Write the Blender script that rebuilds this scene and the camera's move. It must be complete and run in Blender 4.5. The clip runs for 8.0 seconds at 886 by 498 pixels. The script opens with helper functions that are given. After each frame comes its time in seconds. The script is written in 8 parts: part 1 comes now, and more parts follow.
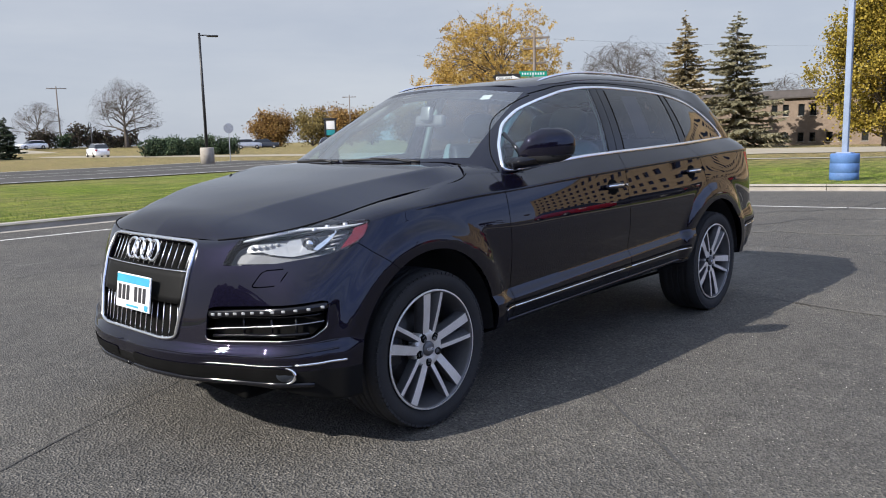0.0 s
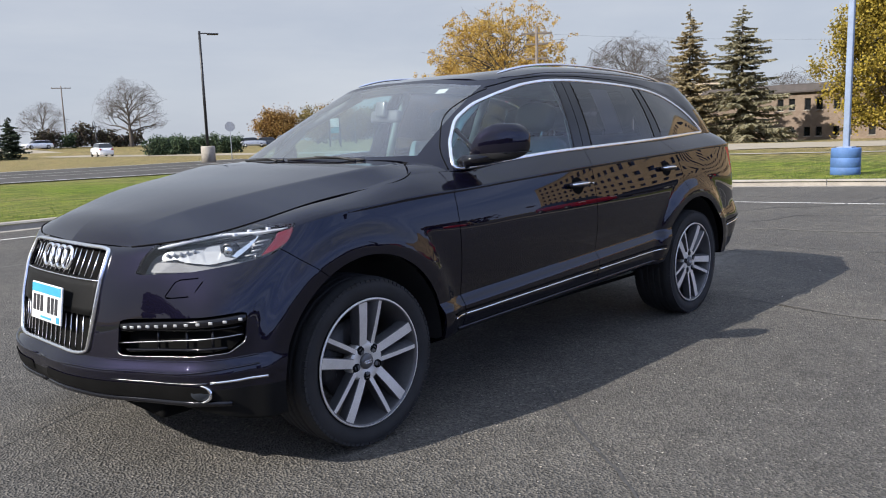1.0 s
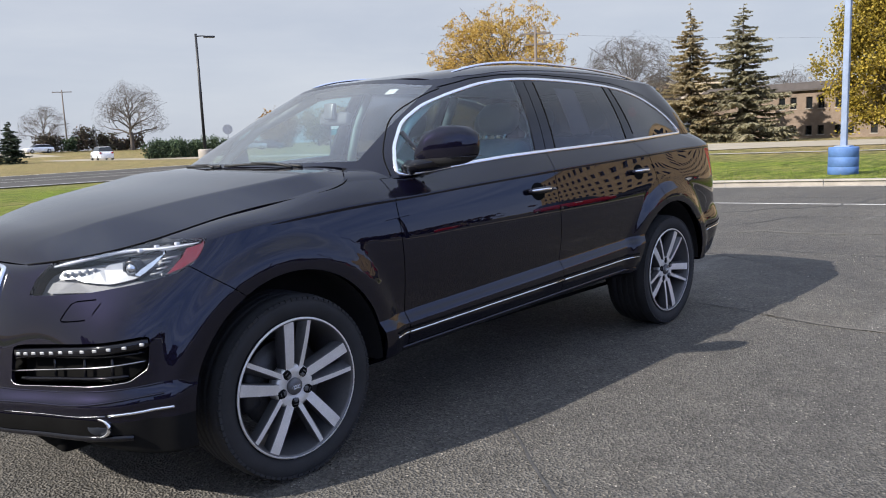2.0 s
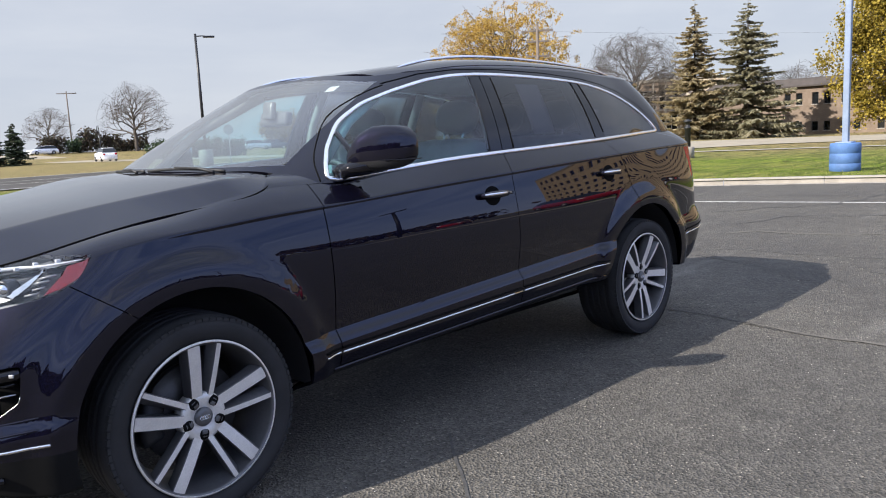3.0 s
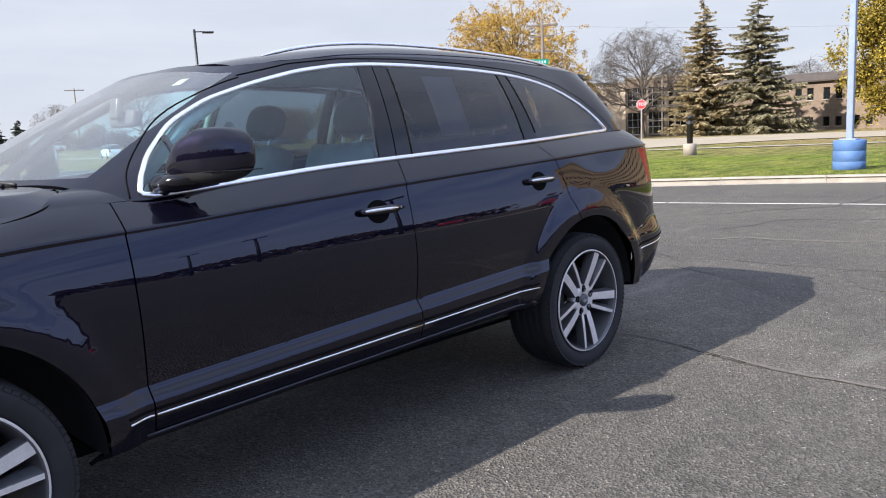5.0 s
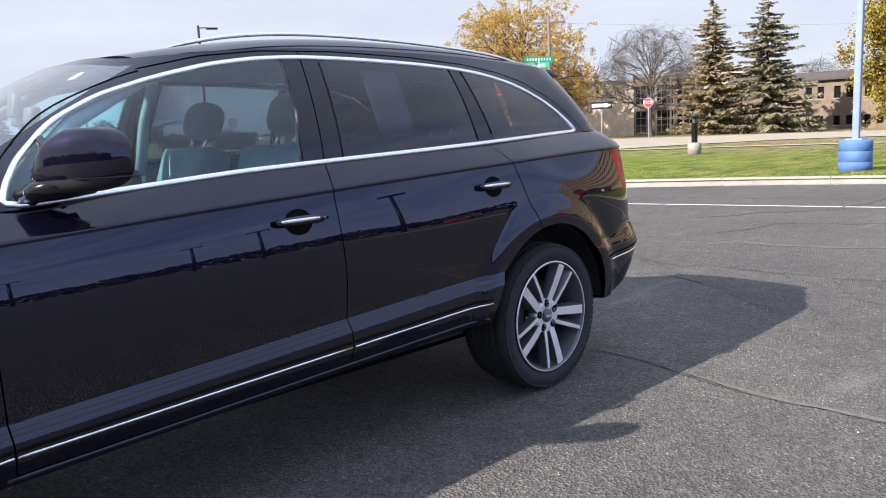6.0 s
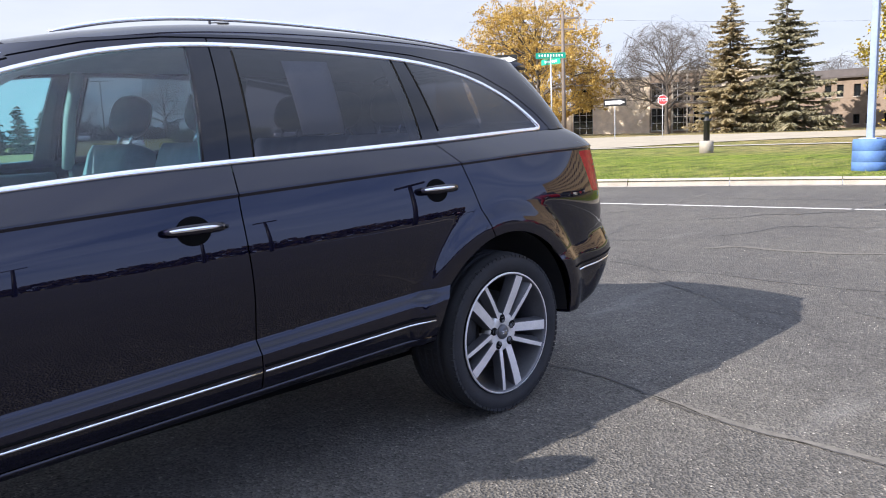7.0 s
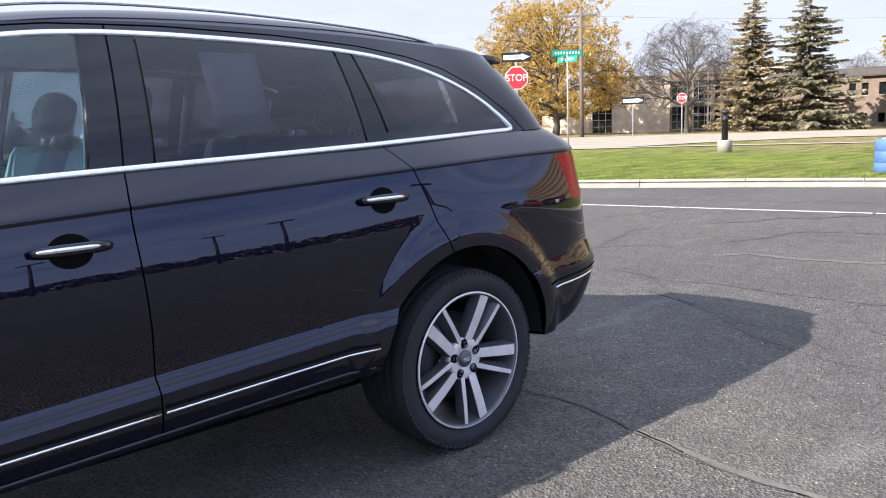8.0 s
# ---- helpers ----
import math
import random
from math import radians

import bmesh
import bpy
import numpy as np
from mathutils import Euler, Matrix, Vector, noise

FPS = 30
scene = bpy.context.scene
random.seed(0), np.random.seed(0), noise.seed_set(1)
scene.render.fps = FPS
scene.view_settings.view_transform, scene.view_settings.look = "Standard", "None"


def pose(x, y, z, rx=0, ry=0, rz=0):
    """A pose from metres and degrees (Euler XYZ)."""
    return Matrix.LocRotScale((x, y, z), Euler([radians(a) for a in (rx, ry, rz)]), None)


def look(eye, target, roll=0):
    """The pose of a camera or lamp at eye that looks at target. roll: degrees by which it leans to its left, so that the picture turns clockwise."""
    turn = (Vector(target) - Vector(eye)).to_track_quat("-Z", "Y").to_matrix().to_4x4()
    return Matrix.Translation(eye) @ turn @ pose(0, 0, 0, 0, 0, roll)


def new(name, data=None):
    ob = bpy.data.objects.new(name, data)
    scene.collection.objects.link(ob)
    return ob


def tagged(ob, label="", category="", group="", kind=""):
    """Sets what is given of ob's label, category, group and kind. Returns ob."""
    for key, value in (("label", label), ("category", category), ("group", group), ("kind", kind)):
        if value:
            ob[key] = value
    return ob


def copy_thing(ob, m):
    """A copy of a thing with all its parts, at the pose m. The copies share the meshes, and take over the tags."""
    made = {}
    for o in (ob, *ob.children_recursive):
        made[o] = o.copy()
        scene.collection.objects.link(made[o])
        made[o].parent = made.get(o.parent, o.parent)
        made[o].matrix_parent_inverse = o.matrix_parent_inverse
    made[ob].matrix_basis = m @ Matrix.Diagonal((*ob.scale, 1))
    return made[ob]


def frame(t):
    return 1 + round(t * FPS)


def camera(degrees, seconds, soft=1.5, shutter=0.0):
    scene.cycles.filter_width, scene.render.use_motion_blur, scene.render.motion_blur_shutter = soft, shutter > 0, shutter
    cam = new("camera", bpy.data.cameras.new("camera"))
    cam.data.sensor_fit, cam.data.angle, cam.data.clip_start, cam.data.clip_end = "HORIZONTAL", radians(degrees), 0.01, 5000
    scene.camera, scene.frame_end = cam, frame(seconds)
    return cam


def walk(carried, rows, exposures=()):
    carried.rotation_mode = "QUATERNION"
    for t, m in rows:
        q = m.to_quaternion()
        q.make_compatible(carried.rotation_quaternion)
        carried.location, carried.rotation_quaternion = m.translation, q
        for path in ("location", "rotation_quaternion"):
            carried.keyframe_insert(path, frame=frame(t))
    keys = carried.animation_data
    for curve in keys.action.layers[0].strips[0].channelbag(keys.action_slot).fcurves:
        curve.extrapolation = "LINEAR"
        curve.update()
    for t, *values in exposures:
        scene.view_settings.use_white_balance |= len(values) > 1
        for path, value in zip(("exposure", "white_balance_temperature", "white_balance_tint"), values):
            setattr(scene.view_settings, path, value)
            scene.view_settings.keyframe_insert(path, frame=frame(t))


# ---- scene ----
cam = camera(59.5, 8.0, soft=1.05)
PATH = [
    (0, (-2.452, -3.298, 1.3), (-0.997, -1.954, 1.017), -1.5),
    (0.5, (-2.265, -3.295, 1.293), (-0.818, -1.943, 1.011), -1.6),
    (1, (-2.073, -3.34, 1.29), (-0.632, -1.985, 1.0), -1.9),
    (1.5, (-1.897, -3.359, 1.28), (-0.456, -2.001, 0.993), -2.2),
    (2, (-1.689, -3.346, 1.291), (-0.252, -1.984, 1.004), -2.3),
    (3.5, (-1.048, -3.337, 1.286), (0.371, -1.958, 0.993), -2.9),
    (4, (-0.824, -3.281, 1.289), (0.59, -1.897, 0.993), -2.9),
    (4.5, (-0.622, -3.274, 1.288), (0.788, -1.887, 0.991), -2.9),
    (6, (0.029, -3.231, 1.288), (1.418, -1.824, 0.984), -2.6),
    (6.5, (0.251, -3.215, 1.278), (1.629, -1.798, 0.97), -2.5),
    (7, (0.497, -3.202, 1.278), (1.856, -1.769, 0.967), -2.3),
    (7.5, (0.712, -3.165, 1.27), (2.054, -1.715, 0.956), -2.2),
    (8, (0.955, -3.09, 1.278), (2.278, -1.624, 0.964), -2.2),
]
walk(cam, [(t, look(eye, target, roll)) for t, eye, target, roll in PATH], [(0.0, 0.42, 6390, 11), (2.0, 0.56, 6440, 11.5), (4.5, 0.82, 6540, 12.5), (6.5, 1.02, 6430, 14.5), (8.0, 1.14, 6410, 14.5)])

# ---- light: hazy autumn sun, ahead and to the off side of the parked car ----
SUN_WAY = Vector((1.43, -0.37, -1.0)).normalized()
world = bpy.data.worlds.new("sky")
scene.world = world
world.use_nodes = True
wn, wl = world.node_tree.nodes, world.node_tree.links
sky = wn.new("ShaderNodeTexSky")
sky.sky_type = "NISHITA"
sky.sun_disc = False
sky.sun_elevation = math.asin(-SUN_WAY.z)
sky.sun_rotation = math.atan2(-SUN_WAY.x, -SUN_WAY.y)
sky.altitude, sky.air_density, sky.dust_density, sky.ozone_density = 150, 1.0, 0.6, 2.0
# thin high haze over the whole sky, with faint streaks
where, stretched, streaks, ramp, haze = wn.new("ShaderNodeTexCoord"), wn.new("ShaderNodeMapping"), wn.new("ShaderNodeTexNoise"), wn.new("ShaderNodeValToRGB"), wn.new("ShaderNodeMix")
stretched.inputs["Scale"].default_value = (1.2, 2.6, 6.0)
streaks.inputs["Scale"].default_value, streaks.inputs["Detail"].default_value, streaks.inputs["Roughness"].default_value = 1.6, 5.0, 0.55
ramp.color_ramp.elements[0].position, ramp.color_ramp.elements[0].color = 0.35, (4.45, 4.83, 5.50, 1)
ramp.color_ramp.elements[1].position, ramp.color_ramp.elements[1].color = 0.70, (5.15, 5.48, 6.00, 1)
haze.data_type = "RGBA"
# the haze thins out towards the zenith
parts, thin = wn.new("ShaderNodeSeparateXYZ"), wn.new("ShaderNodeMapRange")
thin.interpolation_type = "SMOOTHSTEP"
thin.inputs["From Min"].default_value, thin.inputs["From Max"].default_value = 0.12, 0.75
thin.inputs["To Min"].default_value, thin.inputs["To Max"].default_value = 0.92, 0.88
wl.new(where.outputs["Generated"], parts.inputs["Vector"])
wl.new(parts.outputs["Z"], thin.inputs["Value"])
wl.new(thin.outputs["Result"], haze.inputs[0])
wl.new(where.outputs["Generated"], stretched.inputs["Vector"])
wl.new(stretched.outputs["Vector"], streaks.inputs["Vector"])
wl.new(streaks.outputs["Fac"], ramp.inputs["Fac"])
wl.new(sky.outputs["Color"], haze.inputs[6])
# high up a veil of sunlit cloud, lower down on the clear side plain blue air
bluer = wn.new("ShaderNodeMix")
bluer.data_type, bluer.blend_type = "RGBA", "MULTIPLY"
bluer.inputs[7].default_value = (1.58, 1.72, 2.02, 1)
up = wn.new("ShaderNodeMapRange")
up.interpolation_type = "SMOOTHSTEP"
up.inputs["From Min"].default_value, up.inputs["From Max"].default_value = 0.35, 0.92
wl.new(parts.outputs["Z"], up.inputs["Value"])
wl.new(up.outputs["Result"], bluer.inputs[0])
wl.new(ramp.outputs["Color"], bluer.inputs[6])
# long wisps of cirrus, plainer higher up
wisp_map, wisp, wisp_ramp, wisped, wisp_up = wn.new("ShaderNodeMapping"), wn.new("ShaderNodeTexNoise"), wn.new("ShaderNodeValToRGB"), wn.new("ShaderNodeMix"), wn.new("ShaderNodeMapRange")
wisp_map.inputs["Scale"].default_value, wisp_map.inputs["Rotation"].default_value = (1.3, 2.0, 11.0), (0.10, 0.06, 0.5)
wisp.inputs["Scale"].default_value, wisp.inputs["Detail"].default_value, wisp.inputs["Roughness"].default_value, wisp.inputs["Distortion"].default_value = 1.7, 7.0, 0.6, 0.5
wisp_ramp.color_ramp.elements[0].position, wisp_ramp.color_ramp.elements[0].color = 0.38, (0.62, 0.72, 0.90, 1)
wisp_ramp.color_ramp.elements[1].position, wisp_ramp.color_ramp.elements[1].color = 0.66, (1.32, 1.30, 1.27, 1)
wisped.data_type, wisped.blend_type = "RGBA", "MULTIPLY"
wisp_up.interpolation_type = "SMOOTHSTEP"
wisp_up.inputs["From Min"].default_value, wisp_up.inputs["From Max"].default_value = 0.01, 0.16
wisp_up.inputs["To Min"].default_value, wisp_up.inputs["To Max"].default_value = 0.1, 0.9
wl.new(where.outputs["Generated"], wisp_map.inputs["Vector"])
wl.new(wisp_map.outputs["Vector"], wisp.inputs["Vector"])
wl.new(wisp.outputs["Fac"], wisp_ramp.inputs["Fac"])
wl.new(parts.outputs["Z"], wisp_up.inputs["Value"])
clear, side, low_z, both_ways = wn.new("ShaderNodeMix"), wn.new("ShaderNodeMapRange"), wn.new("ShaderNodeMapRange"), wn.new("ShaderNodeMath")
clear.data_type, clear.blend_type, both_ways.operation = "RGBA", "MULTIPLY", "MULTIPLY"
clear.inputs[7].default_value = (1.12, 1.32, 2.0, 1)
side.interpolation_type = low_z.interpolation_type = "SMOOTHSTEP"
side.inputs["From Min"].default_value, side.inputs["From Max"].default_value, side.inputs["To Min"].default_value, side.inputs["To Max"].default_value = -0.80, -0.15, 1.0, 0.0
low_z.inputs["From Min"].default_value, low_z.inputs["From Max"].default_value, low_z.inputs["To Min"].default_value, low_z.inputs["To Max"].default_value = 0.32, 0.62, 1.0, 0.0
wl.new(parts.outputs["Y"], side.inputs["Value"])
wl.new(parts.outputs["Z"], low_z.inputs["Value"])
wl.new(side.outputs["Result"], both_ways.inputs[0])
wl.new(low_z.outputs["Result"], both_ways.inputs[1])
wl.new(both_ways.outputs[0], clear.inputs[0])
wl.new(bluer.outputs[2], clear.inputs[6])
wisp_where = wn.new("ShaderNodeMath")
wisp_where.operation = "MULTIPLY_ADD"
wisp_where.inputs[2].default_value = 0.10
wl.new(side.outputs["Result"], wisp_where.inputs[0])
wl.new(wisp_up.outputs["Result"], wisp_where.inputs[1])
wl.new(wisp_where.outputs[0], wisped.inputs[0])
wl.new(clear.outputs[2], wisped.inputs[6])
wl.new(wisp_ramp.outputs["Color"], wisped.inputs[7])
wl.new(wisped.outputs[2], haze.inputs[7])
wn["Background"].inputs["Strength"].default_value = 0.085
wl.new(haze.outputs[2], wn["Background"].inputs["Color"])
sun = new("sun", bpy.data.lights.new("sun", "SUN"))
sun.data.energy, sun.data.angle, sun.data.color = 5.6, radians(0.55), (1.0, 0.94, 0.85)
sun.matrix_world = Matrix.Translation((0, 0, 30)) @ SUN_WAY.to_track_quat("-Z", "Y").to_matrix().to_4x4()

# ---- materials ----
def mat_new(name):
    m = bpy.data.materials.new(name)
    m.use_nodes = True
    return m, m.node_tree.nodes, m.node_tree.links, m.node_tree.nodes["Principled BSDF"]


def noise_node(nt, scale, detail=6.0, rough=0.6, coords="Object", stretch=(1, 1, 1)):
    tc, mp, nz = nt.nodes.new("ShaderNodeTexCoord"), nt.nodes.new("ShaderNodeMapping"), nt.nodes.new("ShaderNodeTexNoise")
    mp.inputs["Scale"].default_value = stretch
    nz.inputs["Scale"].default_value, nz.inputs["Detail"].default_value, nz.inputs["Roughness"].default_value = scale, detail, rough
    nt.links.new(tc.outputs[coords], mp.inputs["Vector"])
    nt.links.new(mp.outputs["Vector"], nz.inputs["Vector"])
    return nz


def ramp_node(nt, source, stops):
    r = nt.nodes.new("ShaderNodeValToRGB")
    while len(r.color_ramp.elements) < len(stops):
        r.color_ramp.elements.new(0.5)
    for e, (p, c) in zip(r.color_ramp.elements, stops):
        e.position, e.color = p, (*c, 1)
    nt.links.new(source, r.inputs["Fac"])
    return r


def mix_node(nt, fac, a, b, mode="MIX"):
    m = nt.nodes.new("ShaderNodeMix")
    m.data_type, m.blend_type = "RGBA", mode
    for sock, v in ((m.inputs[0], fac), (m.inputs[6], a), (m.inputs[7], b)):
        if isinstance(v, bpy.types.NodeSocket):
            nt.links.new(v, sock)
        else:
            sock.default_value = v if not isinstance(v, tuple) else (*v, 1)[:4]
    return m.outputs[2]


def bump_node(nt, height, strength, dist, out):
    b = nt.nodes.new("ShaderNodeBump")
    b.inputs["Strength"].default_value, b.inputs["Distance"].default_value = strength, dist
    nt.links.new(height, b.inputs["Height"])
    nt.links.new(b.outputs["Normal"], out)
    return b


def plain(name, color, rough=0.5, metal=0.0, vary=0.25, scale=8.0, bump=0.0, bscale=200.0, coat=0.0, spec=0.5):
    """A material with two scales of variation in its colour and gloss."""
    m, n, l, p = mat_new(name)
    nz = noise_node(m.node_tree, scale)
    lo, hi = tuple(c * (1 - vary) for c in color), tuple(min(1, c * (1 + vary)) for c in color)
    r = ramp_node(m.node_tree, nz.outputs["Fac"], [(0.3, lo), (0.7, hi)])
    fine = noise_node(m.node_tree, scale * 14, 3)
    g = ramp_node(m.node_tree, fine.outputs["Fac"], [(0.3, (0.86,) * 3), (0.7, (1, 1, 1))])
    l.new(mix_node(m.node_tree, 1.0, r.outputs["Color"], g.outputs["Color"], "MULTIPLY"), p.inputs["Base Color"])
    p.inputs["Roughness"].default_value, p.inputs["Metallic"].default_value = rough, metal
    p.inputs["Coat Weight"].default_value, p.inputs["Coat Roughness"].default_value = coat, 0.03
    p.inputs["Specular IOR Level"].default_value = spec
    if bump:
        bump_node(m.node_tree, noise_node(m.node_tree, bscale, 3).outputs["Fac"], bump, 0.002, p.inputs["Normal"])
    return m


def glass_thin(name, tint, rough=0.0, face=0.065, rise=4.4, film=0.0):
    """A thin pane: it tints what is behind it and mirrors at both its faces."""
    m, n, l, p = mat_new(name)
    n.remove(p)
    tr, gl, lw, mx = n.new("ShaderNodeBsdfTransparent"), n.new("ShaderNodeBsdfGlossy"), n.new("ShaderNodeLayerWeight"), n.new("ShaderNodeMixShader")
    tr.inputs["Color"].default_value = (*tint, 1)
    gl.inputs["Roughness"].default_value = rough
    lw.inputs["Blend"].default_value = 0.5
    pw, ma = n.new("ShaderNodeMath"), n.new("ShaderNodeMath")
    pw.operation, ma.operation = "POWER", "MULTIPLY_ADD"
    pw.inputs[1].default_value = rise
    ma.inputs[1].default_value, ma.inputs[2].default_value = 1.0 - face, face
    l.new(lw.outputs["Facing"], pw.inputs[0])
    l.new(pw.outputs[0], ma.inputs[0])
    l.new(ma.outputs[0], mx.inputs["Fac"])
    l.new(tr.outputs["BSDF"], mx.inputs[1])
    l.new(gl.outputs["BSDF"], mx.inputs[2])
    last = mx
    if film:
        # a thin film of dust that scatters light
        df, dm = n.new("ShaderNodeBsdfDiffuse"), n.new("ShaderNodeMixShader")
        df.inputs["Color"].default_value = (0.62, 0.66, 0.68, 1)
        nz = noise_node(m.node_tree, 2.5, 5)
        r = ramp_node(m.node_tree, nz.outputs["Fac"], [(0.3, (film * 0.7,) * 3), (0.7, (film * 1.3,) * 3)])
        l.new(r.outputs["Color"], dm.inputs["Fac"])
        l.new(mx.outputs["Shader"], dm.inputs[1])
        l.new(df.outputs["BSDF"], dm.inputs[2])
        last = dm
    l.new(last.outputs["Shader"], n["Material Output"].inputs["Surface"])
    return m


def car_paint(name, color, metal=0.0, rough=0.35, dust=0.02, coat_ior=1.5):
    m, n, l, p = mat_new(name)
    nz = noise_node(m.node_tree, 3.0, 4)
    fl = noise_node(m.node_tree, 900.0, 2)
    c = ramp_node(m.node_tree, fl.outputs["Fac"], [(0.35, tuple(0.7 * v for v in color)), (0.65, tuple(1.5 * v for v in color))])
    d = ramp_node(m.node_tree, nz.outputs["Fac"], [(0.35, (0, 0, 0)), (0.8, (dust, dust, dust))])
    l.new(mix_node(m.node_tree, d.outputs["Color"], c.outputs["Color"], (0.16, 0.15, 0.14)), p.inputs["Base Color"])
    p.inputs["Metallic"].default_value, p.inputs["Roughness"].default_value = metal, rough
    p.inputs["Coat Weight"].default_value, p.inputs["Coat Roughness"].default_value = 1.0, 0.008
    p.inputs["Specular IOR Level"].default_value = 0.0
    p.inputs["Coat IOR"].default_value = coat_ior
    # the flakes lose their gleam at a slant
    p.inputs["Specular Tint"].default_value = (0.02, 0.02, 0.03, 1)
    return m


PAINT = car_paint("black_pearl_paint", (0.0048, 0.0044, 0.0112), 0.5, 0.45, dust=0.004, coat_ior=1.50)
GAP = plain("shut_line_black", (0.004, 0.004, 0.004), 0.9, spec=0.1)
GLOSS_BLACK = plain("gloss_black_trim", (0.005, 0.005, 0.007), 0.08, coat=0.1, spec=0.4)
BLACK_PLASTIC = plain("textured_black_plastic", (0.016, 0.016, 0.017), 0.55, bump=0.25, bscale=600)
CHROME = plain("satin_chrome", (0.92, 0.92, 0.93), 0.22, 1.0, vary=0.06)
BRIGHT = plain("brushed_aluminium_trim", (0.95, 0.95, 0.955), 0.24, 1.0, vary=0.05)
ALLOY = plain("machined_alloy", (0.74, 0.72, 0.68), 0.42, 0.45, vary=0.10, scale=14)
ALLOY_DARK = plain("grey_painted_alloy", (0.12, 0.12, 0.125), 0.42, 0.5, vary=0.2)
RUBBER = plain("tyre_rubber", (0.017, 0.017, 0.018), 0.82, vary=0.3, scale=10, bump=0.35, bscale=260)
IRON = plain("cast_iron_brake", (0.09, 0.085, 0.08), 0.5, 0.7, vary=0.4)
WINDSCREEN = glass_thin("windscreen_glass", (0.76, 0.83, 0.82), face=0.10, rise=2.9, film=0.045)
SIDE_GLASS = glass_thin("light_green_side_glass", (0.54, 0.83, 0.86), rise=3.2, film=0.006)
PRIVACY = glass_thin("dark_privacy_glass", (0.19, 0.195, 0.225), face=0.055, rise=3.4)
LENS = glass_thin("clear_lamp_lens", (0.93, 0.94, 0.95))
RED_LENS = plain("red_lamp_lens", (0.34, 0.006, 0.012), 0.25, coat=0.06, vary=0.45, scale=45, spec=0.1)
MARKER_RED = plain("dull_red_lens", (0.20, 0.010, 0.018), 0.25, coat=0.4, vary=0.35, scale=90)
LAMP_SILVER = plain("lamp_reflector", (0.86, 0.88, 0.9), 0.12, 1.0, vary=0.1, scale=40)
LAMP_GREY = plain("lamp_housing_grey", (0.30, 0.31, 0.32), 0.35, 0.6, vary=0.2)
SATIN_BLACK = plain("satin_black_plastic", (0.006, 0.006, 0.006), 0.6, spec=0.15)
LAMP_MID = plain("grey_lamp_bezel", (0.15, 0.155, 0.165), 0.5, 0.0, vary=0.2)
LAMP_DARK = plain("dark_lamp_housing", (0.025, 0.03, 0.04), 0.3, 0.2, vary=0.3)
DIM_CHROME = plain("dark_chrome", (0.34, 0.34, 0.35), 0.24, 1.0, vary=0.08)
LAMP_PALE = plain("pale_lamp_trim", (0.34, 0.35, 0.36), 0.35, 0.25, vary=0.08, scale=30)
LEATHER = plain("grey_leather", (0.22, 0.26, 0.29), 0.5, vary=0.2, bump=0.3, bscale=300)
LEATHER_DARK = plain("charcoal_leather", (0.06, 0.07, 0.08), 0.5, vary=0.2, bump=0.3, bscale=300)
HEADLINER = plain("grey_headliner", (0.42, 0.42, 0.40), 0.9, vary=0.1)
WHITE_PAPER = plain("white_paper", (0.78, 0.78, 0.76), 0.7, vary=0.05)
PLATE_WHITE = plain("plate_white", (0.80, 0.81, 0.82), 0.4, vary=0.04)
PLATE_BLUE = plain("plate_blue", (0.05, 0.33, 0.50), 0.4, vary=0.15)
INK = plain("dark_ink", (0.02, 0.02, 0.025), 0.6)


def asphalt_material():
    m, n, l, p = mat_new("worn_asphalt")
    nt = m.node_tree
    stone = nt.nodes.new("ShaderNodeTexVoronoi")
    stone.inputs["Scale"].default_value = 95.0
    tc = nt.nodes.new("ShaderNodeTexCoord")
    l.new(tc.outputs["Object"], stone.inputs["Vector"])
    base = ramp_node(nt, stone.outputs["Color"], [(0.0, (0.034, 0.032, 0.029)), (0.5, (0.084, 0.080, 0.073)), (0.88, (0.130, 0.121, 0.108)), (1.0, (0.28, 0.255, 0.22))])
    big = noise_node(nt, 0.35, 8, 0.62)
    wide = ramp_node(nt, big.outputs["Fac"], [(0.3, (0.74, 0.74, 0.76)), (0.55, (1.0, 0.99, 0.97)), (0.75, (1.25, 1.22, 1.16))])
    mid = noise_node(nt, 5.0, 6, 0.65)
    mot = ramp_node(nt, mid.outputs["Fac"], [(0.3, (0.82,) * 3), (0.7, (1.18,) * 3)])
    a = mix_node(nt, 1.0, base.outputs["Color"], wide.outputs["Color"], "MULTIPLY")
    a = mix_node(nt, 1.0, a, mot.outputs["Color"], "MULTIPLY")
    # scuffs and pale streaks
    streak = noise_node(nt, 0.8, 9, 0.7, stretch=(0.35, 1.6, 1))
    sm = ramp_node(nt, streak.outputs["Fac"], [(0.60, (0, 0, 0)), (0.72, (0.35, 0.35, 0.35))])
    a = mix_node(nt, sm.outputs["Color"], a, (0.23, 0.222, 0.21))
    # scattered pale chips
    chip = nt.nodes.new("ShaderNodeTexVoronoi")
    chip.inputs["Scale"].default_value = 12.0
    l.new(tc.outputs["Object"], chip.inputs["Vector"])
    cm = ramp_node(nt, chip.outputs["Distance"], [(0.05, (0.55,) * 3), (0.09, (0, 0, 0))])
    a = mix_node(nt, cm.outputs["Color"], a, (0.30, 0.28, 0.25))
    l.new(a, p.inputs["Base Color"])
    p.inputs["Roughness"].default_value = 0.82
    p.inputs["Specular IOR Level"].default_value = 0.35
    bump_node(nt, stone.outputs["Distance"], 1.0, 0.008, p.inputs["Normal"])
    return m


